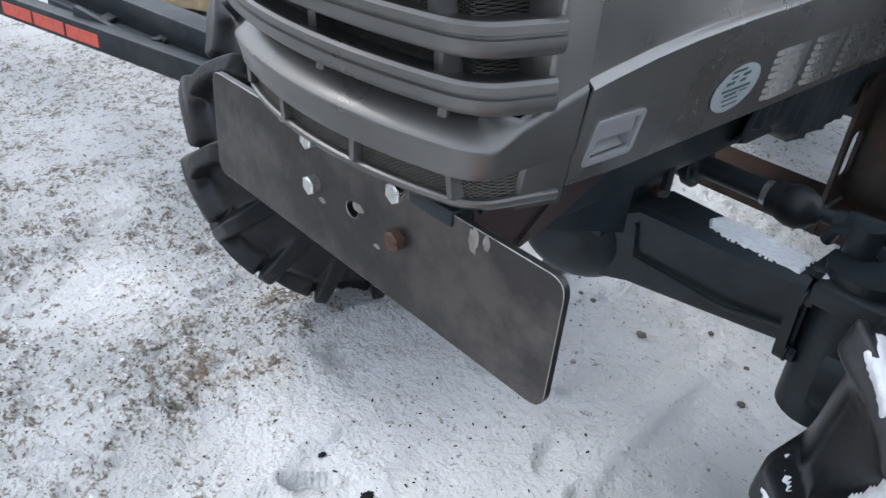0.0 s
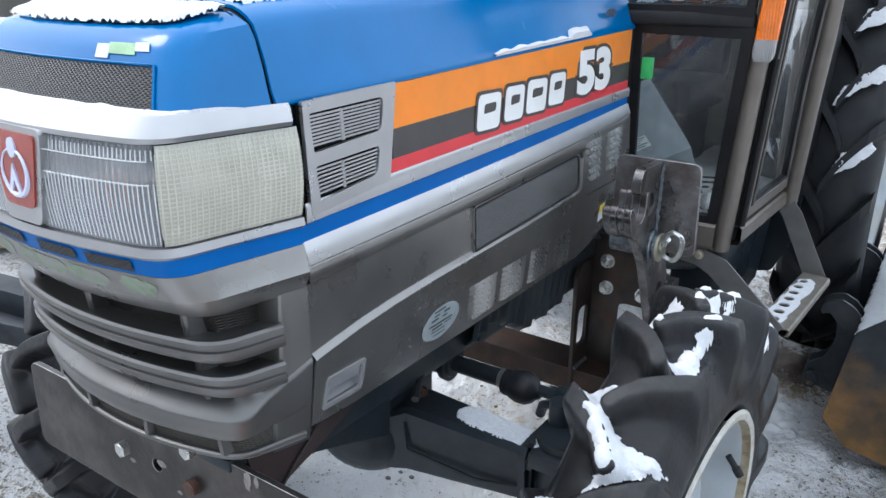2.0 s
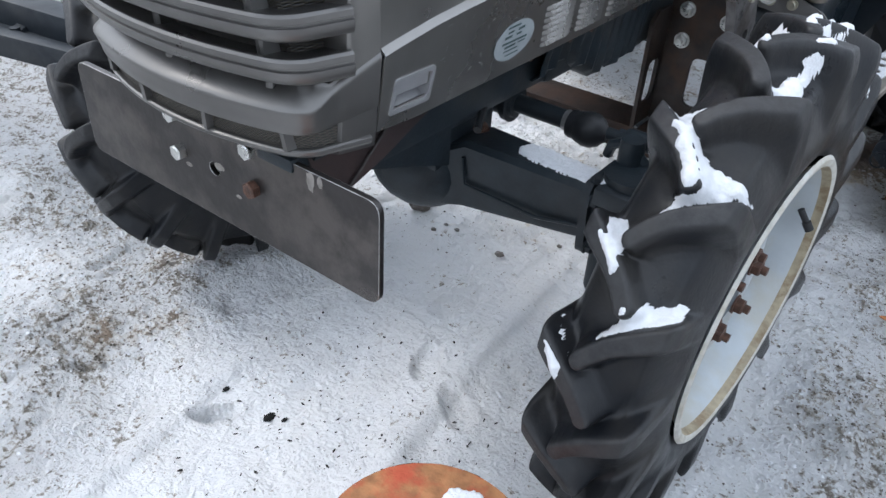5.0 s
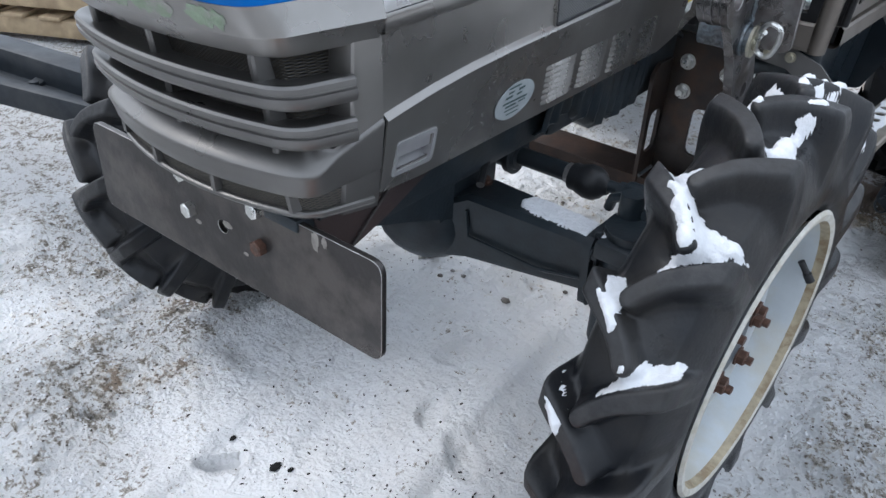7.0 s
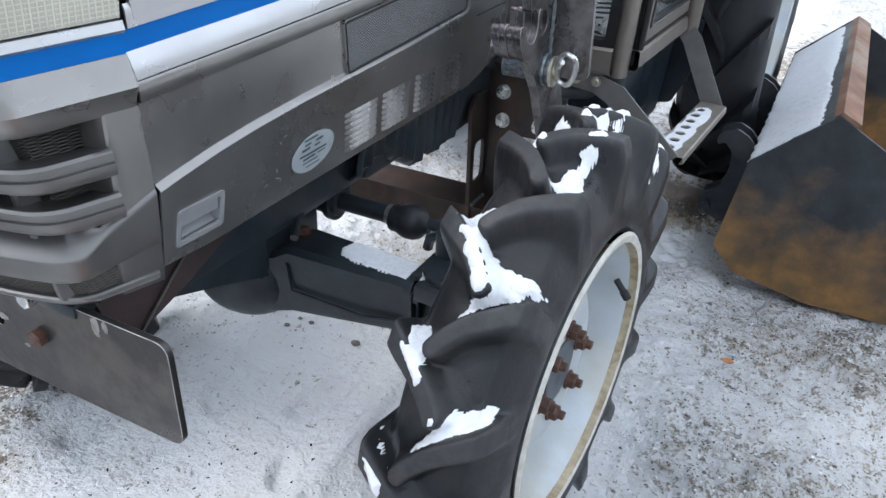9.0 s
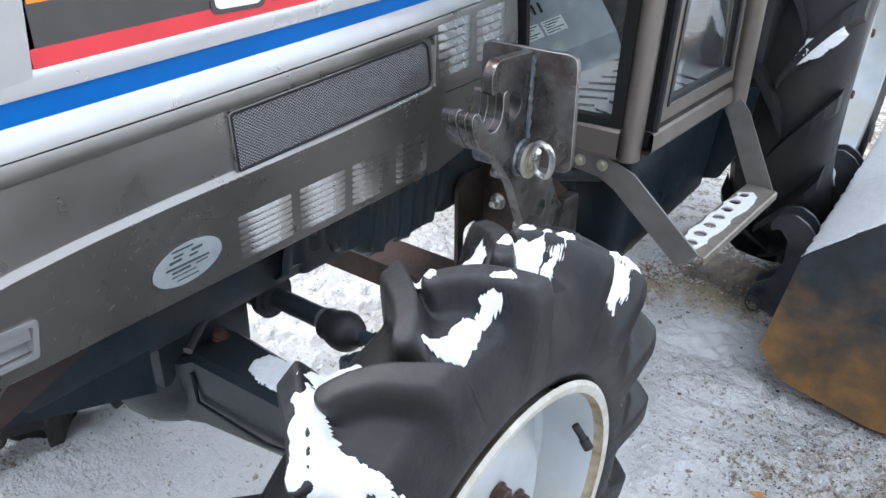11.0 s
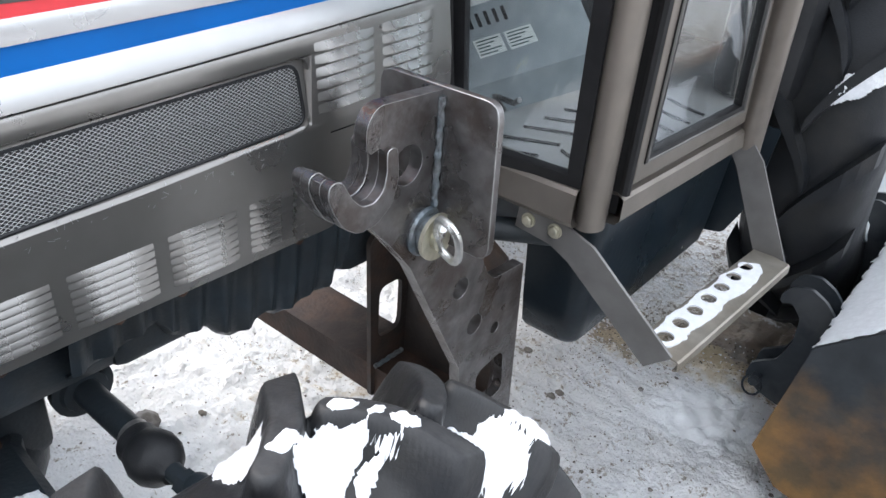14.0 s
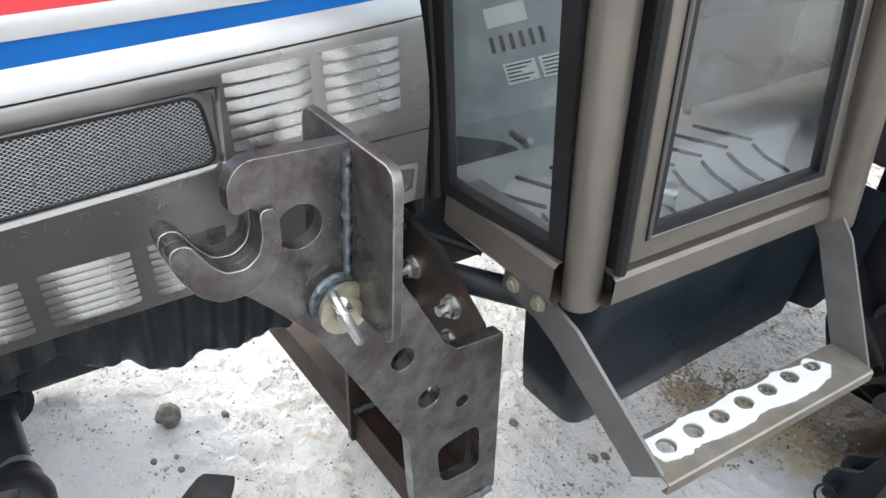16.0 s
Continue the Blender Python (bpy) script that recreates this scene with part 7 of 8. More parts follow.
# tank and step below the door
bm = bmesh.new()
rows = []
for z, y0, y1, x1 in ((0.785, 1.545, 2.16, 0.520), (0.740, 1.540, 2.16, 0.522), (0.70, 1.545, 2.16, 0.516), (0.56, 1.560, 2.15, 0.508), (0.500, 1.570, 2.145, 0.502), (0.480, 1.585, 2.13, 0.490)):
    rows.append([(x, y, z) for x, y in rounded([(0.385, y0), (x1, y0), (x1, y1 + 0.02), (0.385, y1 + 0.02)], [0.0, 0.035, 0.010, 0.0], 5)])
vs = grid_faces(bm, rows, closed=True)
bm.faces.new(vs[0])
bm.faces.new(vs[-1])
tank = part("fuel_tank", bm, M_TANK, tractor, "dark plastic fuel tank under the cab", smooth=40)
for y in (1.60, 1.66, 1.73, 1.81):
    bm = bmesh.new()
    bmesh.ops.create_uvsphere(bm, u_segments=12, v_segments=8, radius=1, matrix=Matrix.LocRotScale((0.516, y, 0.725), None, (0.004, 0.011, 0.011)))
    part("tank_dimple", bm, M_TANK, tank)
bm = bmesh.new()
cyl(bm, (0.30, 1.46, 0.715), (0.50, 1.60, 0.715), 0.022, seg=14)
part("pipe", bm, M_ENGINE, tractor, "dark pipe")
bm = bmesh.new()
step_out = rounded([(0.625, 1.545), (0.705, 1.535), (0.735, 2.010), (0.660, 2.030)], 0.006)
holes = [circle(0.660 + 0.035 * (0.063 * i), 1.583 + i * 0.0575, 0.0135, 14) for i in range(7)]
plate(bm, step_out, holes, 0.004, Matrix.Translation((0, 0, 0.590)))
step = part("cab_step", bm, M_STEP, tractor, "perforated metal cab step with snow", smooth=30)
bm = bmesh.new()
grid_faces(bm, [[(0.702, 1.535, 0.594), (0.708, 1.535, 0.590), (0.709, 1.535, 0.574), (0.700, 1.535, 0.571)], [(0.732, 2.012, 0.594), (0.738, 2.012, 0.590), (0.739, 2.012, 0.574), (0.730, 2.012, 0.571)]])
hollow(part("step_lip", bm, M_STEP, step), 0.003)


def flat_bar(bm, pts, w, t=0.006):
    """A flat steel strap in the plane across y through points (x, y, z); w is its width."""
    rows = []
    for i, p in enumerate(pts):
        p = Vector(p)
        a, b = Vector(pts[max(0, i - 1)]), Vector(pts[min(len(pts) - 1, i + 1)])
        d = (b - a).normalized()
        s = d.cross(Vector((0, 1, 0))).normalized()
        wi = w[i] if isinstance(w, (list, tuple)) else w
        rows.append([p + s * wi / 2 + Vector((0, -t / 2, 0)), p - s * wi / 2 + Vector((0, -t / 2, 0)), p - s * wi / 2 + Vector((0, t / 2, 0)), p + s * wi / 2 + Vector((0, t / 2, 0))])
    vs = grid_faces(bm, rows, closed=True)
    bm.faces.new(vs[0])
    bm.faces.new(vs[-1])
    return bm


bm = bmesh.new()
flat_bar(bm, [(0.395, 1.485, 0.765), (0.470, 1.487, 0.758), (0.520, 1.492, 0.735), (0.672, 1.540, 0.572)], [0.045, 0.050, 0.060, 0.060])
part("step_arm", bm, M_ARM, step, "grey painted step arm")
bm = bmesh.new()
flat_bar(bm, [(0.575, 2.020, 0.800), (0.600, 2.020, 0.770), (0.700, 2.022, 0.572)], [0.05, 0.055, 0.060])
part("step_arm", bm, M_ARM, step, "grey painted step arm")
# plate added to keep the gap between tank and step arm dark
bm = bmesh.new()
plate(bm, rounded([(0.44, 0.80), (0.60, 0.80), (0.585, 0.62), (0.54, 0.52), (0.44, 0.50)], 0.012), [], 0.006, at_y(2.19))
part("rear_dark_fill", bm, M_TANK, tractor, "dark plate added behind the tank to fill the gap")
for x in (0.418, 0.470):
    bm = bmesh.new()
    hexbolt(bm, (x, 1.483, 0.763), (0, -1, 0), 0.010, 0.008, 0.013)
    part("arm_bolt", bm, M_PASSIV, step, "yellow zinc bolt")

# ---------------------------------------------------------------- rear wheel
RC = Vector((0.775, 2.98, 0.79))


def rear_wheel(place):
    X = place
    bm = bmesh.new()
    prof = [(0.0, 0.475), (0.006, 0.468), (0.0, 0.452), (-0.05, 0.445), (-0.09, 0.41), (-0.10, 0.36), (-0.06, 0.22), (-0.05, 0.0001)]
    grid_faces(bm, [[X @ around(w, r, i * math.tau / 64) for i in range(64)] for w, r in prof], closed=True)
    wheel = part("rear_wheel", bm, M_RIM, tractor, "pale rear wheel rim")
    bm = bmesh.new()
    prof = [(0.0, 0.47), (0.016, 0.53), (0.018, 0.62), (0.006, 0.69), (-0.02, 0.726), (-0.06, 0.740), (-0.12, 0.745), (-0.18, 0.740), (-0.22, 0.726), (-0.245, 0.69), (-0.255, 0.62), (-0.25, 0.53), (-0.235, 0.47)]
    grid_faces(bm, [[X @ around(w, r, i * math.tau / 80) for i in range(80)] for w, r in prof], closed=True)
    tyre = part("tyre", bm, M_RUBBER, wheel, "large black ribbed rear tyre")
    for i in range(18):
        for sd, shift in ((1, 0), (-1, math.pi / 18)):
            th0 = radians(8) + i * math.tau / 18 + shift
            bm = bmesh.new()
            rows = []
            for t in np.linspace(0, 1, 8):
                w = -0.12 + sd * (-0.02 + 0.155 * t)
                th = th0 - 0.30 * t ** 0.8
                r = 0.738 - (0.03 if t > 0.9 else 0.0) - (0.012 if t > 0.75 else 0)
                hw = 0.022 + 0.012 * t
                rows.append([X @ around(w, r + h, th + o * hw / 0.7) for o, h in ((-1, -0.02), (-0.65, 0.042), (0.65, 0.042), (1, -0.02))])
            vs = grid_faces(bm, rows)
            bm.faces.new(vs[0])
            bm.faces.new(vs[-1])
            part("lug", bm, M_RUBBER, tyre, smooth=25)
    for i in range(8):
        bm = bmesh.new()
        hexbolt(bm, X @ around(-0.075, 0.30, i * math.tau / 8), X.to_3x3() @ Vector((1, 0, 0)), 0.016, 0.016, 0.02)
        part("wheel_nut", bm, M_RUSTBOLT, wheel, "rusty wheel nut")
    return wheel


rear_wheel(Matrix.Translation(RC))
rear_wheel(Matrix.Translation((2 * C - RC.x, RC.y, RC.z)) @ Matrix.Diagonal((-1, 1, 1, 1)))

# ---------------------------------------------------------------- snow patches
def inside(px, py, poly):
    """Signed distance to a polygon, positive inside (arrays of points)."""
    d = np.full(px.shape, 9.0)
    hit = np.zeros(px.shape, bool)
    for (x1, y1), (x2, y2) in zip(poly, poly[1:] + poly[:1]):
        ex, ey = x2 - x1, y2 - y1
        t = np.clip(((px - x1) * ex + (py - y1) * ey) / (ex * ex + ey * ey + 1e-12), 0, 1)
        d = np.minimum(d, np.hypot(px - x1 - t * ex, py - y1 - t * ey))
        cross = ((y1 > py) != (y2 > py)) & (px < (x2 - x1) * (py - y1) / (y2 - y1 + 1e-12) + x1)
        hit ^= cross
    return np.where(hit, d, -d)


def snow_patch(name, label, poly, place, seed, height, step=0.0022, size=1.0, group="", relief=None):
    """Snow with a ragged edge: poly in flat metres, place(x, y, h) puts it on its surface."""
    x0, x1 = min(p[0] for p in poly) - 0.012 * size, max(p[0] for p in poly) + 0.012 * size
    y0, y1 = min(p[1] for p in poly) - 0.012 * size, max(p[1] for p in poly) + 0.012 * size
    gx, gy = np.arange(x0, x1, step), np.arange(y0, y1, step)
    PX, PY_ = np.meshgrid(gx, gy)
    D = inside(PX, PY_, poly)
    R = relief(PX, PY_) if relief else None
    verts, ok = [], []
    for i in range(len(gy)):
        for j in range(len(gx)):
            v = ((place(PX[i][j], PY_[i][j], 0.0) if R is None else place(PX[i][j], PY_[i][j], 0.0, R[i][j])) + Vector((0, 0, seed))) / size
            ragged = 0.0070 * noise.noise(v * 55) + 0.0028 * noise.noise(v * 150) + 0.0010 * noise.noise(v * 370)
            d = D[i][j] / size + ragged + 0.0004
            h = height * (1 - math.exp(-max(0, d) / 0.005)) * (1 + 0.32 * noise.noise(v * 45) + 0.2 * noise.noise(v * 150) + 0.12 * noise.noise(v * 360)) - 0.0012
            h = h if d > 0 else -0.0016
            verts.append(place(PX[i][j], PY_[i][j], h) if R is None else place(PX[i][j], PY_[i][j], h, R[i][j]))
            ok.append(d > -0.0012)
    nx = len(gx)
    faces = []
    for i in range(len(gy) - 1):
        for j in range(nx - 1):
            q = (i * nx + j, i * nx + j + 1, (i + 1) * nx + j + 1, (i + 1) * nx + j)
            if sum(ok[n] for n in q) >= 3:
                faces.append(q)
    used = sorted({n for f in faces for n in f})
    index = {n: m for m, n in enumerate(used)}
    me = bpy.data.meshes.new(name)
    me.from_pydata([verts[n] for n in used], [], [tuple(index[n] for n in f) for f in faces])
    me.polygons.foreach_set("use_smooth", [True] * len(me.polygons))
    me.materials.append(M_SNOW)
    return tagged(new(name, me), label, "snow", group, "stuff")


# ---------------------------------------------------------------- loader bucket beside the tractor
BK0, BK1 = 1.985, 3.45
SIDE = [(0.795, 0.146), (0.838, 0.447), (1.045, 0.632), (1.185, 0.552), (1.62, 0.02), (1.10, 0.018), (0.868, 0.066)]
def bucket_material():
    """Black paint worn through to rust, most of all low down where it scrapes."""
    m = mat("rusty_bucket", (0.030, 0.034, 0.038), 0.45, 0.2, 12, 0.3, 0.25, 80)
    nt = m.node_tree
    p = nt.nodes["Principled BSDF"]
    black = p.inputs["Base Color"].links[0].from_socket
    tc = nt.nodes.new("ShaderNodeTexCoord")
    sep = nt.nodes.new("ShaderNodeSeparateXYZ")
    nt.links.new(tc.outputs["Object"], sep.inputs[0])
    noises = []
    for s in (3.2, 11):
        n = nt.nodes.new("ShaderNodeTexNoise")
        n.inputs["Scale"].default_value, n.inputs["Detail"].default_value, n.inputs["Roughness"].default_value = s, 6, 0.58
        nt.links.new(tc.outputs["Object"], n.inputs["Vector"])
        noises.append(n.outputs[0])
    worn = node_math(nt, "ADD", node_math(nt, "MULTIPLY", noises[0], 1.5), node_math(nt, "MULTIPLY", node_math(nt, "SUBTRACT", 0.33, sep.outputs["Z"]), 1.6))
    r = nt.nodes.new("ShaderNodeMapRange")
    r.inputs[1].default_value, r.inputs[2].default_value, r.inputs[4].default_value = 0.66, 1.08, 0.92
    nt.links.new(worn, r.inputs[0])
    rust = nt.nodes.new("ShaderNodeMix")
    rust.data_type = "RGBA"
    rust.inputs[6].default_value, rust.inputs[7].default_value = (0.125, 0.085, 0.044, 1), (0.25, 0.135, 0.048, 1)
    r2 = nt.nodes.new("ShaderNodeMapRange")
    r2.inputs[1].default_value, r2.inputs[2].default_value = 0.38, 0.62
    nt.links.new(noises[1], r2.inputs[0])
    nt.links.new(r2.outputs[0], rust.inputs[0])
    mx = nt.nodes.new("ShaderNodeMix")
    mx.data_type = "RGBA"
    nt.links.new(r.outputs[0], mx.inputs[0])
    nt.links.new(black, mx.inputs[6])
    nt.links.new(rust.outputs[2], mx.inputs[7])
    nt.links.new(mx.outputs[2], p.inputs["Base Color"])
    return m


M_BUCKET = bucket_material()
M_BUCKIN = mat("bucket_inside", (0.16, 0.075, 0.04), 0.7, 0.1, 12, 0.3, 0.2, 80, (0.30, 0.26, 0.2), 0.5, 5)
bucket = empty("loader_bucket", (1.1, 2.7, 0), "rusty steel loader bucket standing on snow", "loader bucket")
for y in (BK0, BK1):
    bm = bmesh.new()
    plate(bm, SIDE, [], 0.012, at_y(y))
    part("bucket_side", bm, M_BUCKET, bucket, "dark rusty side plate")
for a, b, nm, m_ in (((0.868, 0.070), (0.800, 0.146), "bucket_heel", M_BUCKET), ((0.800, 0.146), (0.842, 0.445), "bucket_back", M_DARKIRON), ((0.842, 0.445), (1.045, 0.628), "bucket_top", M_BUCKET), ((0.868, 0.070), (1.60, 0.022), "bucket_floor", M_BUCKIN)):
    bm = bmesh.new()
    A, B = Vector(a), Vector(b)
    n = Vector((B.y - A.y, A.x - B.x)).normalized() * 0.010
    plate(bm, [tuple(A), tuple(B), tuple(B + n), tuple(A + n)], [], BK1 - BK0 - 0.016, at_y(BK0 + 0.014))
    part(nm, bm, m_, bucket)
bm = bmesh.new()
A = Vector((1.045, 0.628))
plate(bm, [(1.030, 0.622), (1.050, 0.640), (1.105, 0.612), (1.098, 0.598)], [], BK1 - BK0 - 0.016, at_y(BK0 + 0.014))
part("bucket_rim", bm, M_BUCKIN, bucket, "worn steel top strip")
for y in (2.16, 2.23, 2.82, 2.89):
    bm = bmesh.new()
    hk = [(0.842, 0.43), (0.842, 0.20), (0.795, 0.15), (0.74, 0.165), (0.700, 0.195), (0.705, 0.235), (0.755, 0.27), (0.775, 0.33), (0.772, 0.40), (0.745, 0.430), (0.722, 0.418), (0.716, 0.440), (0.735, 0.470), (0.775, 0.480), (0.812, 0.462)]
    plate(bm, rounded(hk, 0.008, 2), [circle(0.728, 0.205, 0.012, 12)], 0.012, at_y(y))
    part("bucket_hook", bm, M_DARKIRON, bucket, "black mounting hook plate")
for y in (2.13, 2.80):
    bm = bmesh.new()
    cyl(bm, (0.728, y, 0.205), (0.728, y + 0.15, 0.205), 0.0125, seg=14)
    tube(bm, [(0.728 + 0.022 * math.cos(a), y, 0.195 + 0.028 * math.sin(a)) for a in np.linspace(0, math.tau, 18, endpoint=False)], 0.003, 6, closed=True)
    part("hook_pin", bm, M_DARKIRON, bucket)
P = Matrix(((0.747, 0, -0.665, 0.842), (0, 1, 0, 0), (0.665, 0, 0.747, 0.447), (0, 0, 0, 1)))
snow_patch("snow_on_bucket", "thin snow lying on the bucket's sloping top", [(-0.004, 2.005), (0.215, 2.012), (0.225, 2.3), (0.218, 2.6), (0.228, 3.0), (0.225, 3.42), (-0.004, 3.42)], lambda u, v, h: P @ Vector((u, v, h)), 3, 0.006, 0.005, 1.6)

# ---------------------------------------------------------------- things round the tractor
def stone(p, r, seed):
    bm = bmesh.new()
    bmesh.ops.create_icosphere(bm, subdivisions=3, radius=1)
    for v in bm.verts:
        k = 1 + 0.28 * noise.noise(v.co * 1.6 + Vector((seed, 0, 0))) + 0.10 * noise.noise(v.co * 5 + Vector((0, seed, 0)))
        v.co = Vector(p) + Vector((v.co.x * r[0] * k, v.co.y * r[1] * k, v.co.z * r[2] * k))
    return single("stone", bm, M_STONE, "small dark stone lying on the snow", "stone", "stones on the snow")


stone((-0.354, 1.152, 0.022), (0.036, 0.028, 0.024), 1)
random.seed(4)
for i in range(26):
    x, y = random.uniform(-0.35, 0.35), random.uniform(1.0, 2.2)
    r = random.uniform(0.005, 0.014)
    stone((x, y, ground_height(x, y) + r * 0.4), (r, r * 0.8, r * 0.6), i)
for i in range(46):
    x, y = random.uniform(0.45, 1.6), random.uniform(0.9, 2.4)
    r = random.uniform(0.003, 0.009)
    stone((x, y, ground_height(x, y) + r * 0.4), (r, r * 0.8, r * 0.6), i + 40)

OCTA = ((1, 0, 0), (-1, 0, 0), (0, 1, 0), (0, -1, 0), (0, 0, 1), (0, 0, -1))
OCTF = ((0, 2, 4), (2, 1, 4), (1, 3, 4), (3, 0, 4), (2, 0, 5), (1, 2, 5), (3, 1, 5), (0, 3, 5))


def scatter(name, label, category, material, count, sizes, wanted):
    """Many small grains lying on the ground, thickest where wanted(x, y) is high."""
    verts, faces = [], []
    made = 0
    while made < count:
        x, y = random.uniform(-1.3, 1.7), random.uniform(-0.5, 2.6)
        if random.random() > wanted(x, y):
            continue
        made += 1
        r = random.choice(sizes) * random.uniform(0.7, 1.3)
        z = ground_height(x, y) + r * 0.15
        c, s = math.cos(made), math.sin(made)
        k = len(verts)
        for a, b_, d in OCTA:
            a, b_, d = (q * r * random.uniform(0.7, 1.35) + random.uniform(-0.25, 0.25) * r for q in (a, b_, d))
            verts.append((x + a * c - b_ * s, y + a * s + b_ * c, z + 0.7 * d))
        faces += [tuple(k + i for i in f) for f in OCTF]
    me = bpy.data.meshes.new(name)
    me.from_pydata(verts, [], faces)
    me.materials.append(material)
    tagged(new(name, me), label, category, kind="stuff")


def trodden(x, y):
    return max(0.0, min(1.0, 0.1 + 0.5 * treadiness(x, y) + dirtiness(x, y)))


scatter("snow_clods", "small clods of broken snow", "snow", M_SNOW, 9000, (0.0014, 0.002, 0.003, 0.0045), lambda x, y: 0.08 + 0.7 * trodden(x, y))
scatter("grit", "dark grit trodden into the snow", "grit", mat("soil_grit", (0.075, 0.060, 0.047), 0.85, 0, 60, 0.3), 16000, (0.0010, 0.0015, 0.0022, 0.0032), lambda x, y: trodden(x, y) ** 2)

# dark crumbs scattered on the clean snow
bm = bmesh.new()
for i in range(420):
    x, y = random.gauss(0.16, 0.24), random.gauss(0.30, 0.20)
    if not (-0.45 < x < 0.62 and -0.2 < y < 0.75):
        continue
    r = random.choice((0.0012, 0.0016, 0.002, 0.003))
    bmesh.ops.create_icosphere(bm, subdivisions=1, radius=1, matrix=Matrix.LocRotScale((x, y, ground_height(x, y) + r * 0.3), Euler((random.random() * 3, 0, random.random() * 3)), (r * random.uniform(1, 2.4), r, r * 0.6)))
single("debris", bm, mat("dark_crumbs", (0.025, 0.022, 0.02), 0.8, 0, 60, 0.3), "dark crumbs scattered on clean snow", "debris", kind="stuff")
for (x, y, r) in ((-0.062, 0.272, 0.012), (-0.028, 0.285, 0.006), (-0.20, 0.265, 0.007)):
    bm = bmesh.new()
    bmesh.ops.create_icosphere(bm, subdivisions=3, radius=1)
    for v in bm.verts:
        k = 1 + 0.6 * noise.noise(v.co * 2.2 + Vector((x * 50, 0, 0)))
        v.co = Vector((x + v.co.x * r * 0.8 * k, y + v.co.y * r * 1.2 * k, ground_height(x, y) + 0.003 + v.co.z * r * 0.4 * k))
    single("clod", bm, mat("black_clod", (0.008, 0.008, 0.008), 0.9, 0, 60, 0.3), "black clod lying on the snow", "clod", "clods on the snow")
bm = bmesh.new()
plate(bm, rounded([(0.915, 1.582), (0.940, 1.600), (0.962, 1.588), (0.944, 1.572)], 0.006), [], 0.002, Matrix.Translation((0, 0, ground_height(0.937, 1.589) + 0.004)))
single("leaf", bm, mat("dry_leaf", (0.38, 0.16, 0.06), 0.8, 0, 60, 0.2), "dry brown leaf on dirty snow", "leaf")

# log by the wheel
LOG = Vector((0.515, 0.080, -0.020))
bm = bmesh.new()
rows = []
for z, k in ((-0.02, 1.03), (0.10, 1.0), (0.22, 0.99), (0.292, 1.0), (0.300, 0.985)):
    rows.append([LOG + Vector(((0.165 + 0.007 * noise.noise(Vector((math.cos(a) * 2, math.sin(a) * 2, 5)))) * k * math.cos(a), 0.165 * k * math.sin(a) * (1 + 0.03 * noise.noise(Vector((math.cos(a) * 4, math.sin(a) * 4, 1)))), z)) for a in np.linspace(0, math.tau, 48, endpoint=False)])
vs = grid_faces(bm, rows, closed=True)
log = single("log", bm, mat("log_bark", (0.20, 0.11, 0.07), 0.85, 0, 30, 0.3, 0.6, 50, (0.10, 0.06, 0.04), 0.6, 8), "short upright log with painted top", "log")
bm = bmesh.new()
rr = []
for k in (0.985, 0.8, 0.55, 0.3, 0.02):
    rr.append([LOG + Vector((0.165 * k * math.cos(a), 0.165 * k * math.sin(a), 0.3005 + 0.0015 * noise.noise(Vector((k * 9, a * 6, 0))))) for a in np.linspace(0, math.tau, 48, endpoint=False)])
grid_faces(bm, rr, closed=True)
log_top = new("log_end", finish("log_end", bm, mat("sawn_end", (0.30, 0.135, 0.055), 0.75, 0, 40, 0.35, 0.8, 60, (0.40, 0.055, 0.025), 0.8, 14)))
log_top.parent = log
tagged(log_top, "sawn end splashed with red paint")
bm = bmesh.new()
lump(bm, [(LOG.x - 0.04, LOG.y + 0.05), (LOG.x + 0.03, LOG.y + 0.06), (LOG.x + 0.04, LOG.y + 0.12), (LOG.x + 0.0, LOG.y + 0.135), (LOG.x - 0.035, LOG.y + 0.11)], lambda u, v: 0.281, 0.008, Matrix(), 8, 0.006)
single("snow_on_log", bm, M_SNOW, "bit of snow on the log's end", "snow", kind="stuff")

# ---------------------------------------------------------------- farther things behind
def strut(bm, a, b, w, h, bevel=0.006):
    """A box-section beam from a to b, w wide and h high."""
    a, b = Vector(a), Vector(b)
    d = (b - a)
    m = Matrix.Translation((a + b) / 2) @ d.to_track_quat("X", "Z").to_matrix().to_4x4()
    return box(bm, (-d.length / 2, -w / 2, -h / 2), (d.length / 2, w / 2, h / 2), bevel, m)


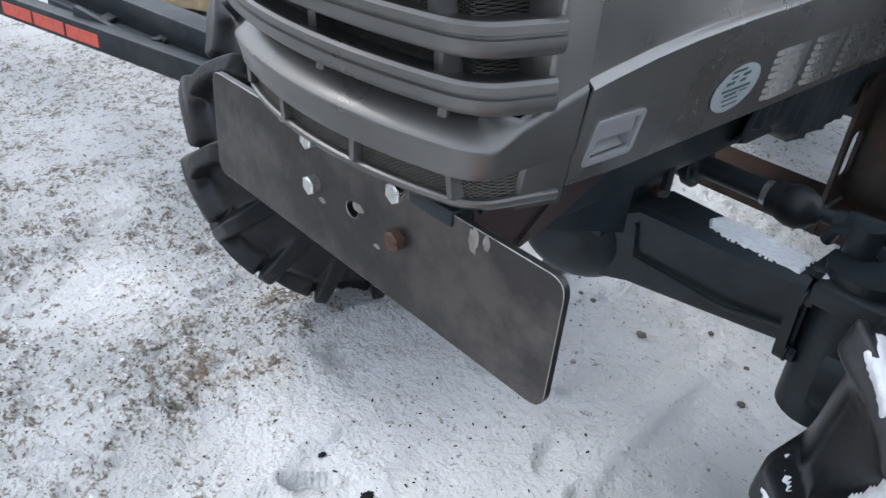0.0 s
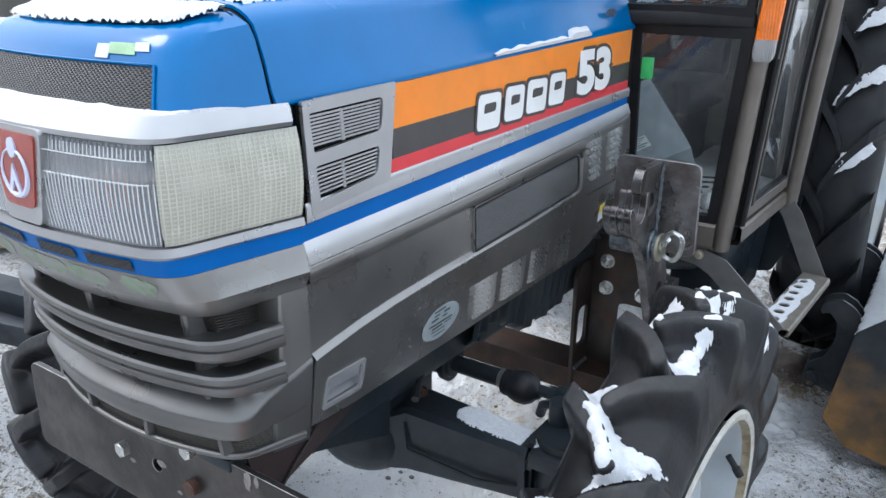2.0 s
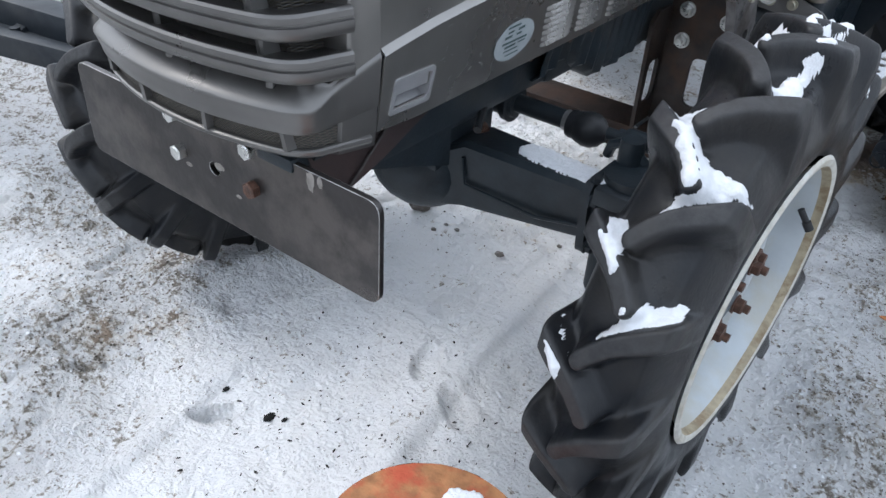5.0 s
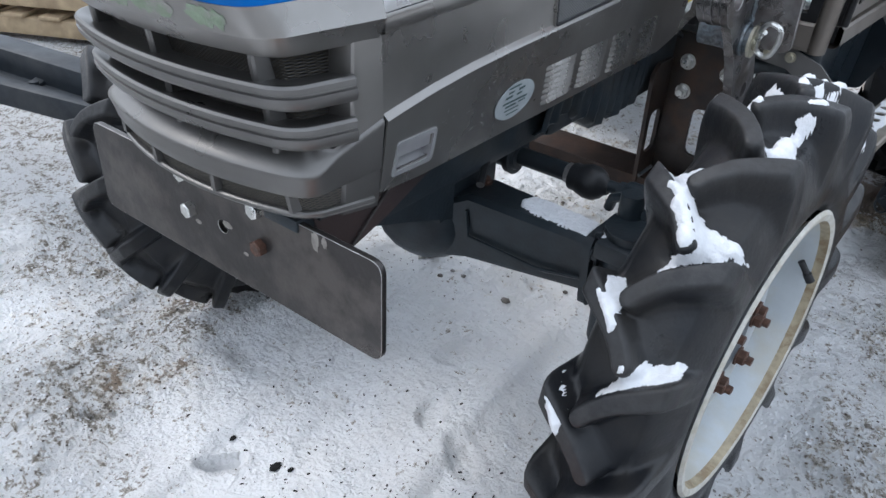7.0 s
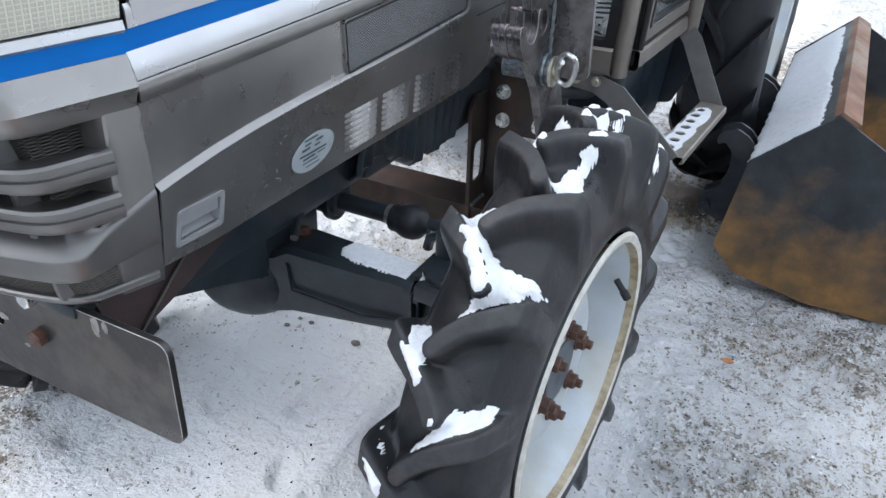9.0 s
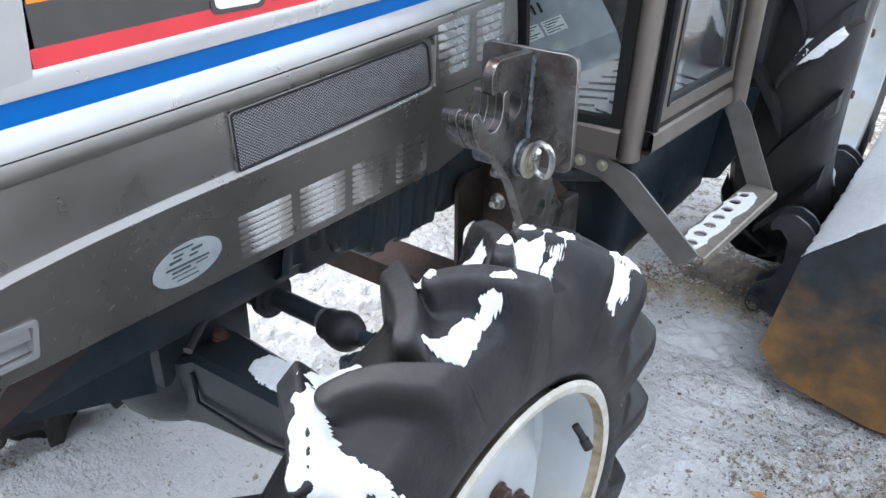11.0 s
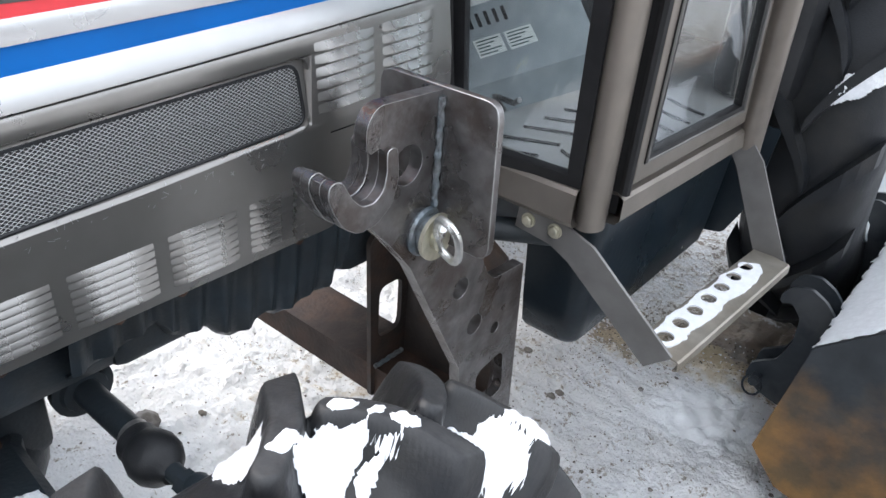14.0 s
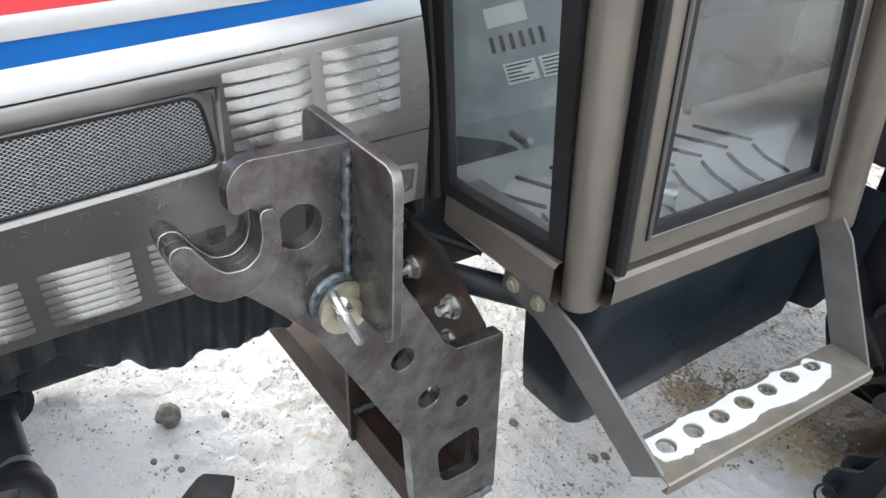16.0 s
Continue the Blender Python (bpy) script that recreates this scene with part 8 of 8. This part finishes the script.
def implement():
    ob = empty("towed_implement", (-1.9, 0.5, 0), "dark blue-grey implement drawbar with red reflectors", "implement")
    bm = bmesh.new()
    strut(bm, (-3.4, -0.06, 0.462), (-1.02, 0.535, 0.462), 0.05, 0.068)
    part("front_beam", bm, M_DARKIRON, ob)
    bm = bmesh.new()
    strut(bm, (-3.4, 0.27, 0.50), (-0.97, 0.628, 0.50), 0.09, 0.10)
    part("rear_beam", bm, M_DARKIRON, ob)
    for i in range(3):
        a, b = Vector((-1.905 + 0.152 * i, 0.2865 + 0.038 * i, 0.460)), Vector((-1.765 + 0.152 * i, 0.3215 + 0.038 * i, 0.460))
        bm = bmesh.new()
        strut(bm, a, b, 0.004, 0.036, 0)
        part("reflector", bm, M_REFLECT, ob, "faded red reflector strip")
    for x, w in ((-1.55, 0.05), (-1.30, 0.04), (-2.1, 0.06)):
        ya, yb = 0.545 + (x + 0.98) * 0.25, 0.626 + (x + 0.98) * 0.147
        bm = bmesh.new()
        strut(bm, (x, ya, 0.455), (x - 0.06, yb, 0.475), w, 0.05)
        cyl(bm, (x, ya + 0.03, 0.43), (x, ya + 0.03, 0.500), 0.014, seg=14)
        part("cross_bar", bm, M_DARKIRON, ob)
    bm = bmesh.new()
    strut(bm, (-1.62, 0.40, 0.50), (-1.10, 0.56, 0.40), 0.02, 0.05)
    strut(bm, (-1.9, 0.44, 0.452), (-1.05, 0.565, 0.452), 0.06, 0.05)
    part("brace", bm, M_DARKIRON, ob)
    bm = bmesh.new()
    cyl(bm, (-1.0, 0.57, -0.01), (-1.0, 0.57, 0.48), 0.03, seg=16)
    cyl(bm, (-1.0, 0.57, -0.012), (-1.0, 0.57, 0.012), 0.07, seg=16)
    part("stand_leg", bm, M_DARKIRON, ob)
    bm = bmesh.new()
    cyl(bm, (-3.3, -0.4, 0.30), (-3.3, -0.15, 0.30), 0.32, seg=28)
    part("transport_wheel", bm, M_RUBBER, ob)


implement()


def pallet(p, rz, n, label):
    ob = empty("pallet_stack", p, label, "pallets")
    R = Matrix.Translation(p) @ Matrix.Rotation(rz, 4, "Z")
    for k in range(n):
        for i in range(3):
            bm = bmesh.new()
            box(bm, (-0.6, -0.4 + 0.35 * i, 0.02 + k * 0.15), (0.6, -0.30 + 0.35 * i, 0.11 + k * 0.15), 0.004, R)
            part("bearer", bm, M_WOOD, ob)
        for i in range(6):
            bm = bmesh.new()
            box(bm, (-0.58 + 0.21 * i, -0.42, 0.112 + k * 0.15), (-0.46 + 0.21 * i, 0.42, 0.132 + k * 0.15), 0.003, R)
            part("board", bm, M_WOOD, ob)
    return ob


pallet((-3.45, 1.75, 0), 0.5, 6, "stack of weathered wooden pallets in snow")
pallet((-4.3, 2.9, 0), -0.2, 8, "stack of weathered wooden pallets in snow")

# ---------------------------------------------------------------- snow lying on the tractor
def bonnet_top(x, y):
    zt = lerp_y(y, 1.372, 1.46)
    return zt + float(np.interp(abs(x - C), [0, 0.08, 0.145, 0.172, 0.186], [0.016, 0.015, 0.012, 0.009, 0.004]))


snow_patch("snow_on_bonnet", "fresh snow lying on the bonnet top", [(C - 0.17, 0.238), (C + 0.172, 0.238), (C + 0.178, 0.6), (C + 0.178, 1.0), (C + 0.175, 1.37), (C - 0.17, 1.37)], lambda u, v, h: Vector((u, v, bonnet_top(u, v) + h)), 1, 0.010, 0.0042, 1.0)


def cap_top(x, y):
    t = min(1, max(0, (y - 0.11) / 0.11))
    return 1.353 + 0.024 * t + 0.0035


snow_patch("snow_on_cap", "fresh snow lying on the front cap", [(C - 0.160, 0.131), (C - 0.08, 0.121), (C, 0.118), (C + 0.08, 0.121), (C + 0.152, 0.132), (C + 0.171, 0.146), (C + 0.181, 0.207), (C - 0.181, 0.207)], lambda u, v, h: Vector((u, v, cap_top(u, v) + h)), 2, 0.008, 0.0026, 0.7)
bm = bmesh.new()
out = plan(1.262, 0.002)
inn = [cap_outline(*CAP[0])[i] for i in range(n_cap)]
rows = []
for i in range(5, N - 3):
    p = Vector(out[i])
    j = min(n_cap - 1, max(0, round(i / (N - 1) * (n_cap - 1))))
    q = Vector(inn[j])
    h = 0.0065 * (0.5 + 1.1 * abs(noise.noise(Vector((i * 0.7, 3, 0))))) * (0.3 if i in (5, N - 4) else 1)
    e = 0.26 + 0.16 * noise.noise(Vector((i * 1.3, 8, 0)))
    rows.append([p.lerp(q, e) + Vector((0, 0, 0.0015)), p.lerp(q, e + 0.10) + Vector((0, 0, 0.004 + h * 0.7)), p.lerp(q, 0.75) + Vector((0, 0, 0.005 + h * 1.1)), q + Vector((0, 0, 0.006 + h)), q + Vector((0, 0.012, 0.005))])
grid_faces(bm, rows)
single("snow_on_trim", bm, M_SNOW, "line of snow on the trim above the headlamps", "snow", kind="stuff")
bm = bmesh.new()
rows = []
for y in np.linspace(0.72, 1.12, 60):
    z = zline("ledge", y) + 0.006
    w = 0.010 * (0.6 + 0.5 * noise.noise(Vector((y * 30, 0, 0)))) + (0.012 if y > 1.02 else 0)
    w *= min(1.0, (y - 0.715) / 0.03, (1.125 - y) / 0.02)
    rows.append([(C + 0.254, y, z - 0.003), (C + 0.256, y, z + w * 0.5), (C + 0.250, y, z + w), (C + 0.240, y, z + w * 0.9), (C + 0.236, y, z + 0.012)])
grid_faces(bm, rows)
single("snow_on_ledge", bm, M_SNOW, "ragged line of snow on the bonnet ledge", "snow", kind="stuff")
snow_patch("snow_on_axle", "strip of snow on the axle beam", [(0.240, 0.690), (0.252, 0.668), (0.290, 0.656), (0.36, 0.654), (0.402, 0.656), (0.402, 0.712), (0.36, 0.716), (0.28, 0.722), (0.250, 0.718)], lambda u, v, h: Vector((u, v, 0.606 + h)), 5, 0.0050, 0.0022, 0.22)
snow_patch("snow_on_flange", "small snow patch on the axle flange", [(0.424, 0.640), (0.442, 0.640), (0.452, 0.668), (0.440, 0.700), (0.446, 0.735), (0.432, 0.752), (0.420, 0.728), (0.428, 0.690)], lambda u, v, h: Vector((u, v, 0.6225 + h)), 6, 0.0050, 0.0020, 0.30)


def tyre_snow(outline, seed, height=0.010):
    """Snow in the hollows between the lugs: outline in (axial fraction, angle in degrees)."""
    def relief(X, Y):
        th = Y / TYRE_R
        L = lug_lift(np.clip(X / TYRE_W, -1.25, 1.25), th - np.floor((th - LUG0) / PITCH + 0.5) * PITCH)
        for _ in range(14):
            P4 = np.pad(L, 1, mode="edge")
            L = (P4[:-2, 1:-1] + P4[2:, 1:-1] + P4[1:-1, :-2] + P4[1:-1, 2:] + 2 * L) / 6
        return L

    def place(x, y, h, L):
        w, r = tyre_point(max(-1.25, min(1.25, x / TYRE_W)), min(1.0, L))
        return FRONT_L @ (around(w, r + h, y / TYRE_R) + Vector((-TYRE_SET, 0, 0)))

    snow_patch("snow_on_tyre", "patch of snow between the tyre lugs", [(a * TYRE_W, (radians(d) + (0.014 * math.cos(radians(d)) - 0.008 * math.sin(radians(d))) / 0.44) * TYRE_R) for a, d in outline], place, seed, height, 0.0026, group="snow patches on the tyre", relief=relief)


tyre_snow([(-0.9, 27.0), (-0.6, 23.5), (-0.24, 22.6), (-0.41, 24.6), (-0.53, 26.7), (-0.45, 30.5), (-0.72, 30.7)], 20)
tyre_snow([(-0.72, 29.8), (-0.45, 29.8), (-0.2, 32.6), (0.17, 35.8), (0.2, 39.0), (0.01, 40.3), (-0.24, 37.2)], 21)
tyre_snow([(-0.06, 39.4), (0.15, 35.5), (0.71, 35.5), (0.89, 36.6), (0.44, 42.4), (-0.09, 48.0), (0.04, 44.2)], 22)
tyre_snow([(-0.75, 52.0), (-0.55, 51.0), (-0.11, 59.0), (-0.21, 60.8), (-0.62, 56.5)], 23)
tyre_snow([(-0.08, 73.8), (0.15, 64.6), (0.49, 63.6), (0.8, 61.4), (0.89, 64.4), (0.4, 68.0)], 24)
tyre_snow([(-0.9, 74.0), (-0.68, 76.0), (-0.35, 80.0), (-0.35, 85.0), (-0.6, 82.0)], 25)
tyre_snow([(0.21, 16.9), (0.29, 12.5), (0.2, 7.8), (0.52, 5.5), (0.57, 7.4), (0.62, 10.5), (0.69, 13.8), (0.51, 15.0)], 26)
tyre_snow([(0.48, 6.6), (0.4, 2.4), (0.52, -1.5), (0.62, -0.4), (0.62, 3.4)], 27)
tyre_snow([(-0.35, 10.4), (-0.6, 7.0), (-0.62, 2.5), (-0.28, 2.0), (-0.18, 5.0), (-0.16, 8.5)], 28)
tyre_snow([(-0.38, -3.7), (-0.75, -5.0), (-0.8, -9.0), (-0.4, -10.0), (-0.23, -6.0)], 29)
tyre_snow([(-0.05, -4.9), (-0.12, -10.8), (-0.22, -16.0), (-0.05, -18.0), (0.0, -15.0), (0.1, -20.0), (0.25, -16.0), (0.46, -10.4), (0.28, -8.2)], 30)
tyre_snow([(0.2, -18.0), (0.25, -21.3), (0.47, -22.5), (0.5, -19.4)], 31)
tyre_snow([(0.34, -15.8), (0.29, -19.2), (0.54, -15.5), (0.53, -13.3)], 32)
tyre_snow([(0.08, -34.0), (0.28, -32.0), (0.77, -35.7), (0.87, -48.0), (0.5, -46.5), (0.3, -42.0)], 33)
bm = bmesh.new()
edge = [(0.634, 1.556), (0.655, 1.552), (0.678, 1.558), (0.690, 1.60), (0.684, 1.63), (0.694, 1.67), (0.700, 1.73), (0.694, 1.77), (0.706, 1.82), (0.712, 1.88), (0.708, 1.93), (0.690, 1.962), (0.668, 1.945), (0.664, 1.90), (0.650, 1.86), (0.654, 1.80), (0.642, 1.76), (0.646, 1.70), (0.634, 1.65), (0.640, 1.60)]
edge = [(x + 0.004 * noise.noise(Vector((x * 90, y * 90, 4))), y + 0.005 * noise.noise(Vector((x * 90, y * 90, 9)))) for x, y in rounded(edge, 0.02, 4)]
holes = []
for i in range(7):
    cx, cy = 0.660 + 0.035 * (0.063 * i), 1.583 + i * 0.0575
    holes.append([(cx + (0.0150 + 0.003 * noise.noise(Vector((i, 3 * math.cos(a), 3 * math.sin(a))))) * math.cos(a), cy + 0.0165 * math.sin(a)) for a in np.linspace(0, math.tau, 16, endpoint=False)])
plate(bm, edge, holes, 0.003, Matrix.Translation((0, 0, 0.5942)))
single("snow_on_step", bm, M_SNOW, "thin snow on the cab step", "snow", kind="stuff")


def rear_snow(outline, seed):
    snow_patch("snow_on_rear_tyre", "streak of snow on a rear tyre lug", [(a, radians(d) * 0.78) for a, d in outline], lambda x, y, h: RC + around(x, 0.776 + h - 0.25 * max(0, x + 0.045), y / 0.78), seed, 0.005, 0.0032, group="snow on the rear tyre")


rear_snow([(-0.16, 69), (-0.13, 64), (-0.06, 57.5), (0.0, 57), (0.0, 60), (-0.08, 63.5)], 61)
rear_snow([(-0.122, 84.5), (-0.09, 79), (-0.02, 75.8), (0.0, 77), (-0.05, 81.5)], 62)
rear_snow([(-0.14, 49), (-0.123, 42), (-0.05, 38.5), (-0.02, 42), (-0.07, 46)], 63)


def screen_point(u, v, h):
    """On the upper windscreen: u across, v height."""
    return Vector((u, glass_y(v, 0.275 + 0.5 * max(0, u - 0.275)) - 0.004 - h, v))


random.seed(12)
for k in range(7):
    u, v = random.uniform(0.28, 0.50), random.uniform(1.378, 1.415)
    w, t = random.uniform(0.008, 0.026), random.uniform(0.004, 0.011)
    snow_patch("snow_on_screen", "specks of snow on the upper windscreen", [(u - w, v - t), (u + w, v - t * 0.6), (u + w * 0.8, v + t), (u - w * 0.7, v + t * 0.7)], screen_point, 70 + k, 0.003, 0.0022, group="snow on the windscreen")


# bake the sheet thickness so that folded edges stay crisp
bpy.context.view_layer.update()
graph = bpy.context.evaluated_depsgraph_get()
baked = [(ob, bpy.data.meshes.new_from_object(ob.evaluated_get(graph))) for ob in SHEETS]
for ob, me in baked:
    me.name = ob.data.name
    me.polygons.foreach_set("use_smooth", [True] * len(me.polygons))
    me.set_sharp_from_angle(angle=radians(32))
    ob.modifiers.clear()
    ob.data = me
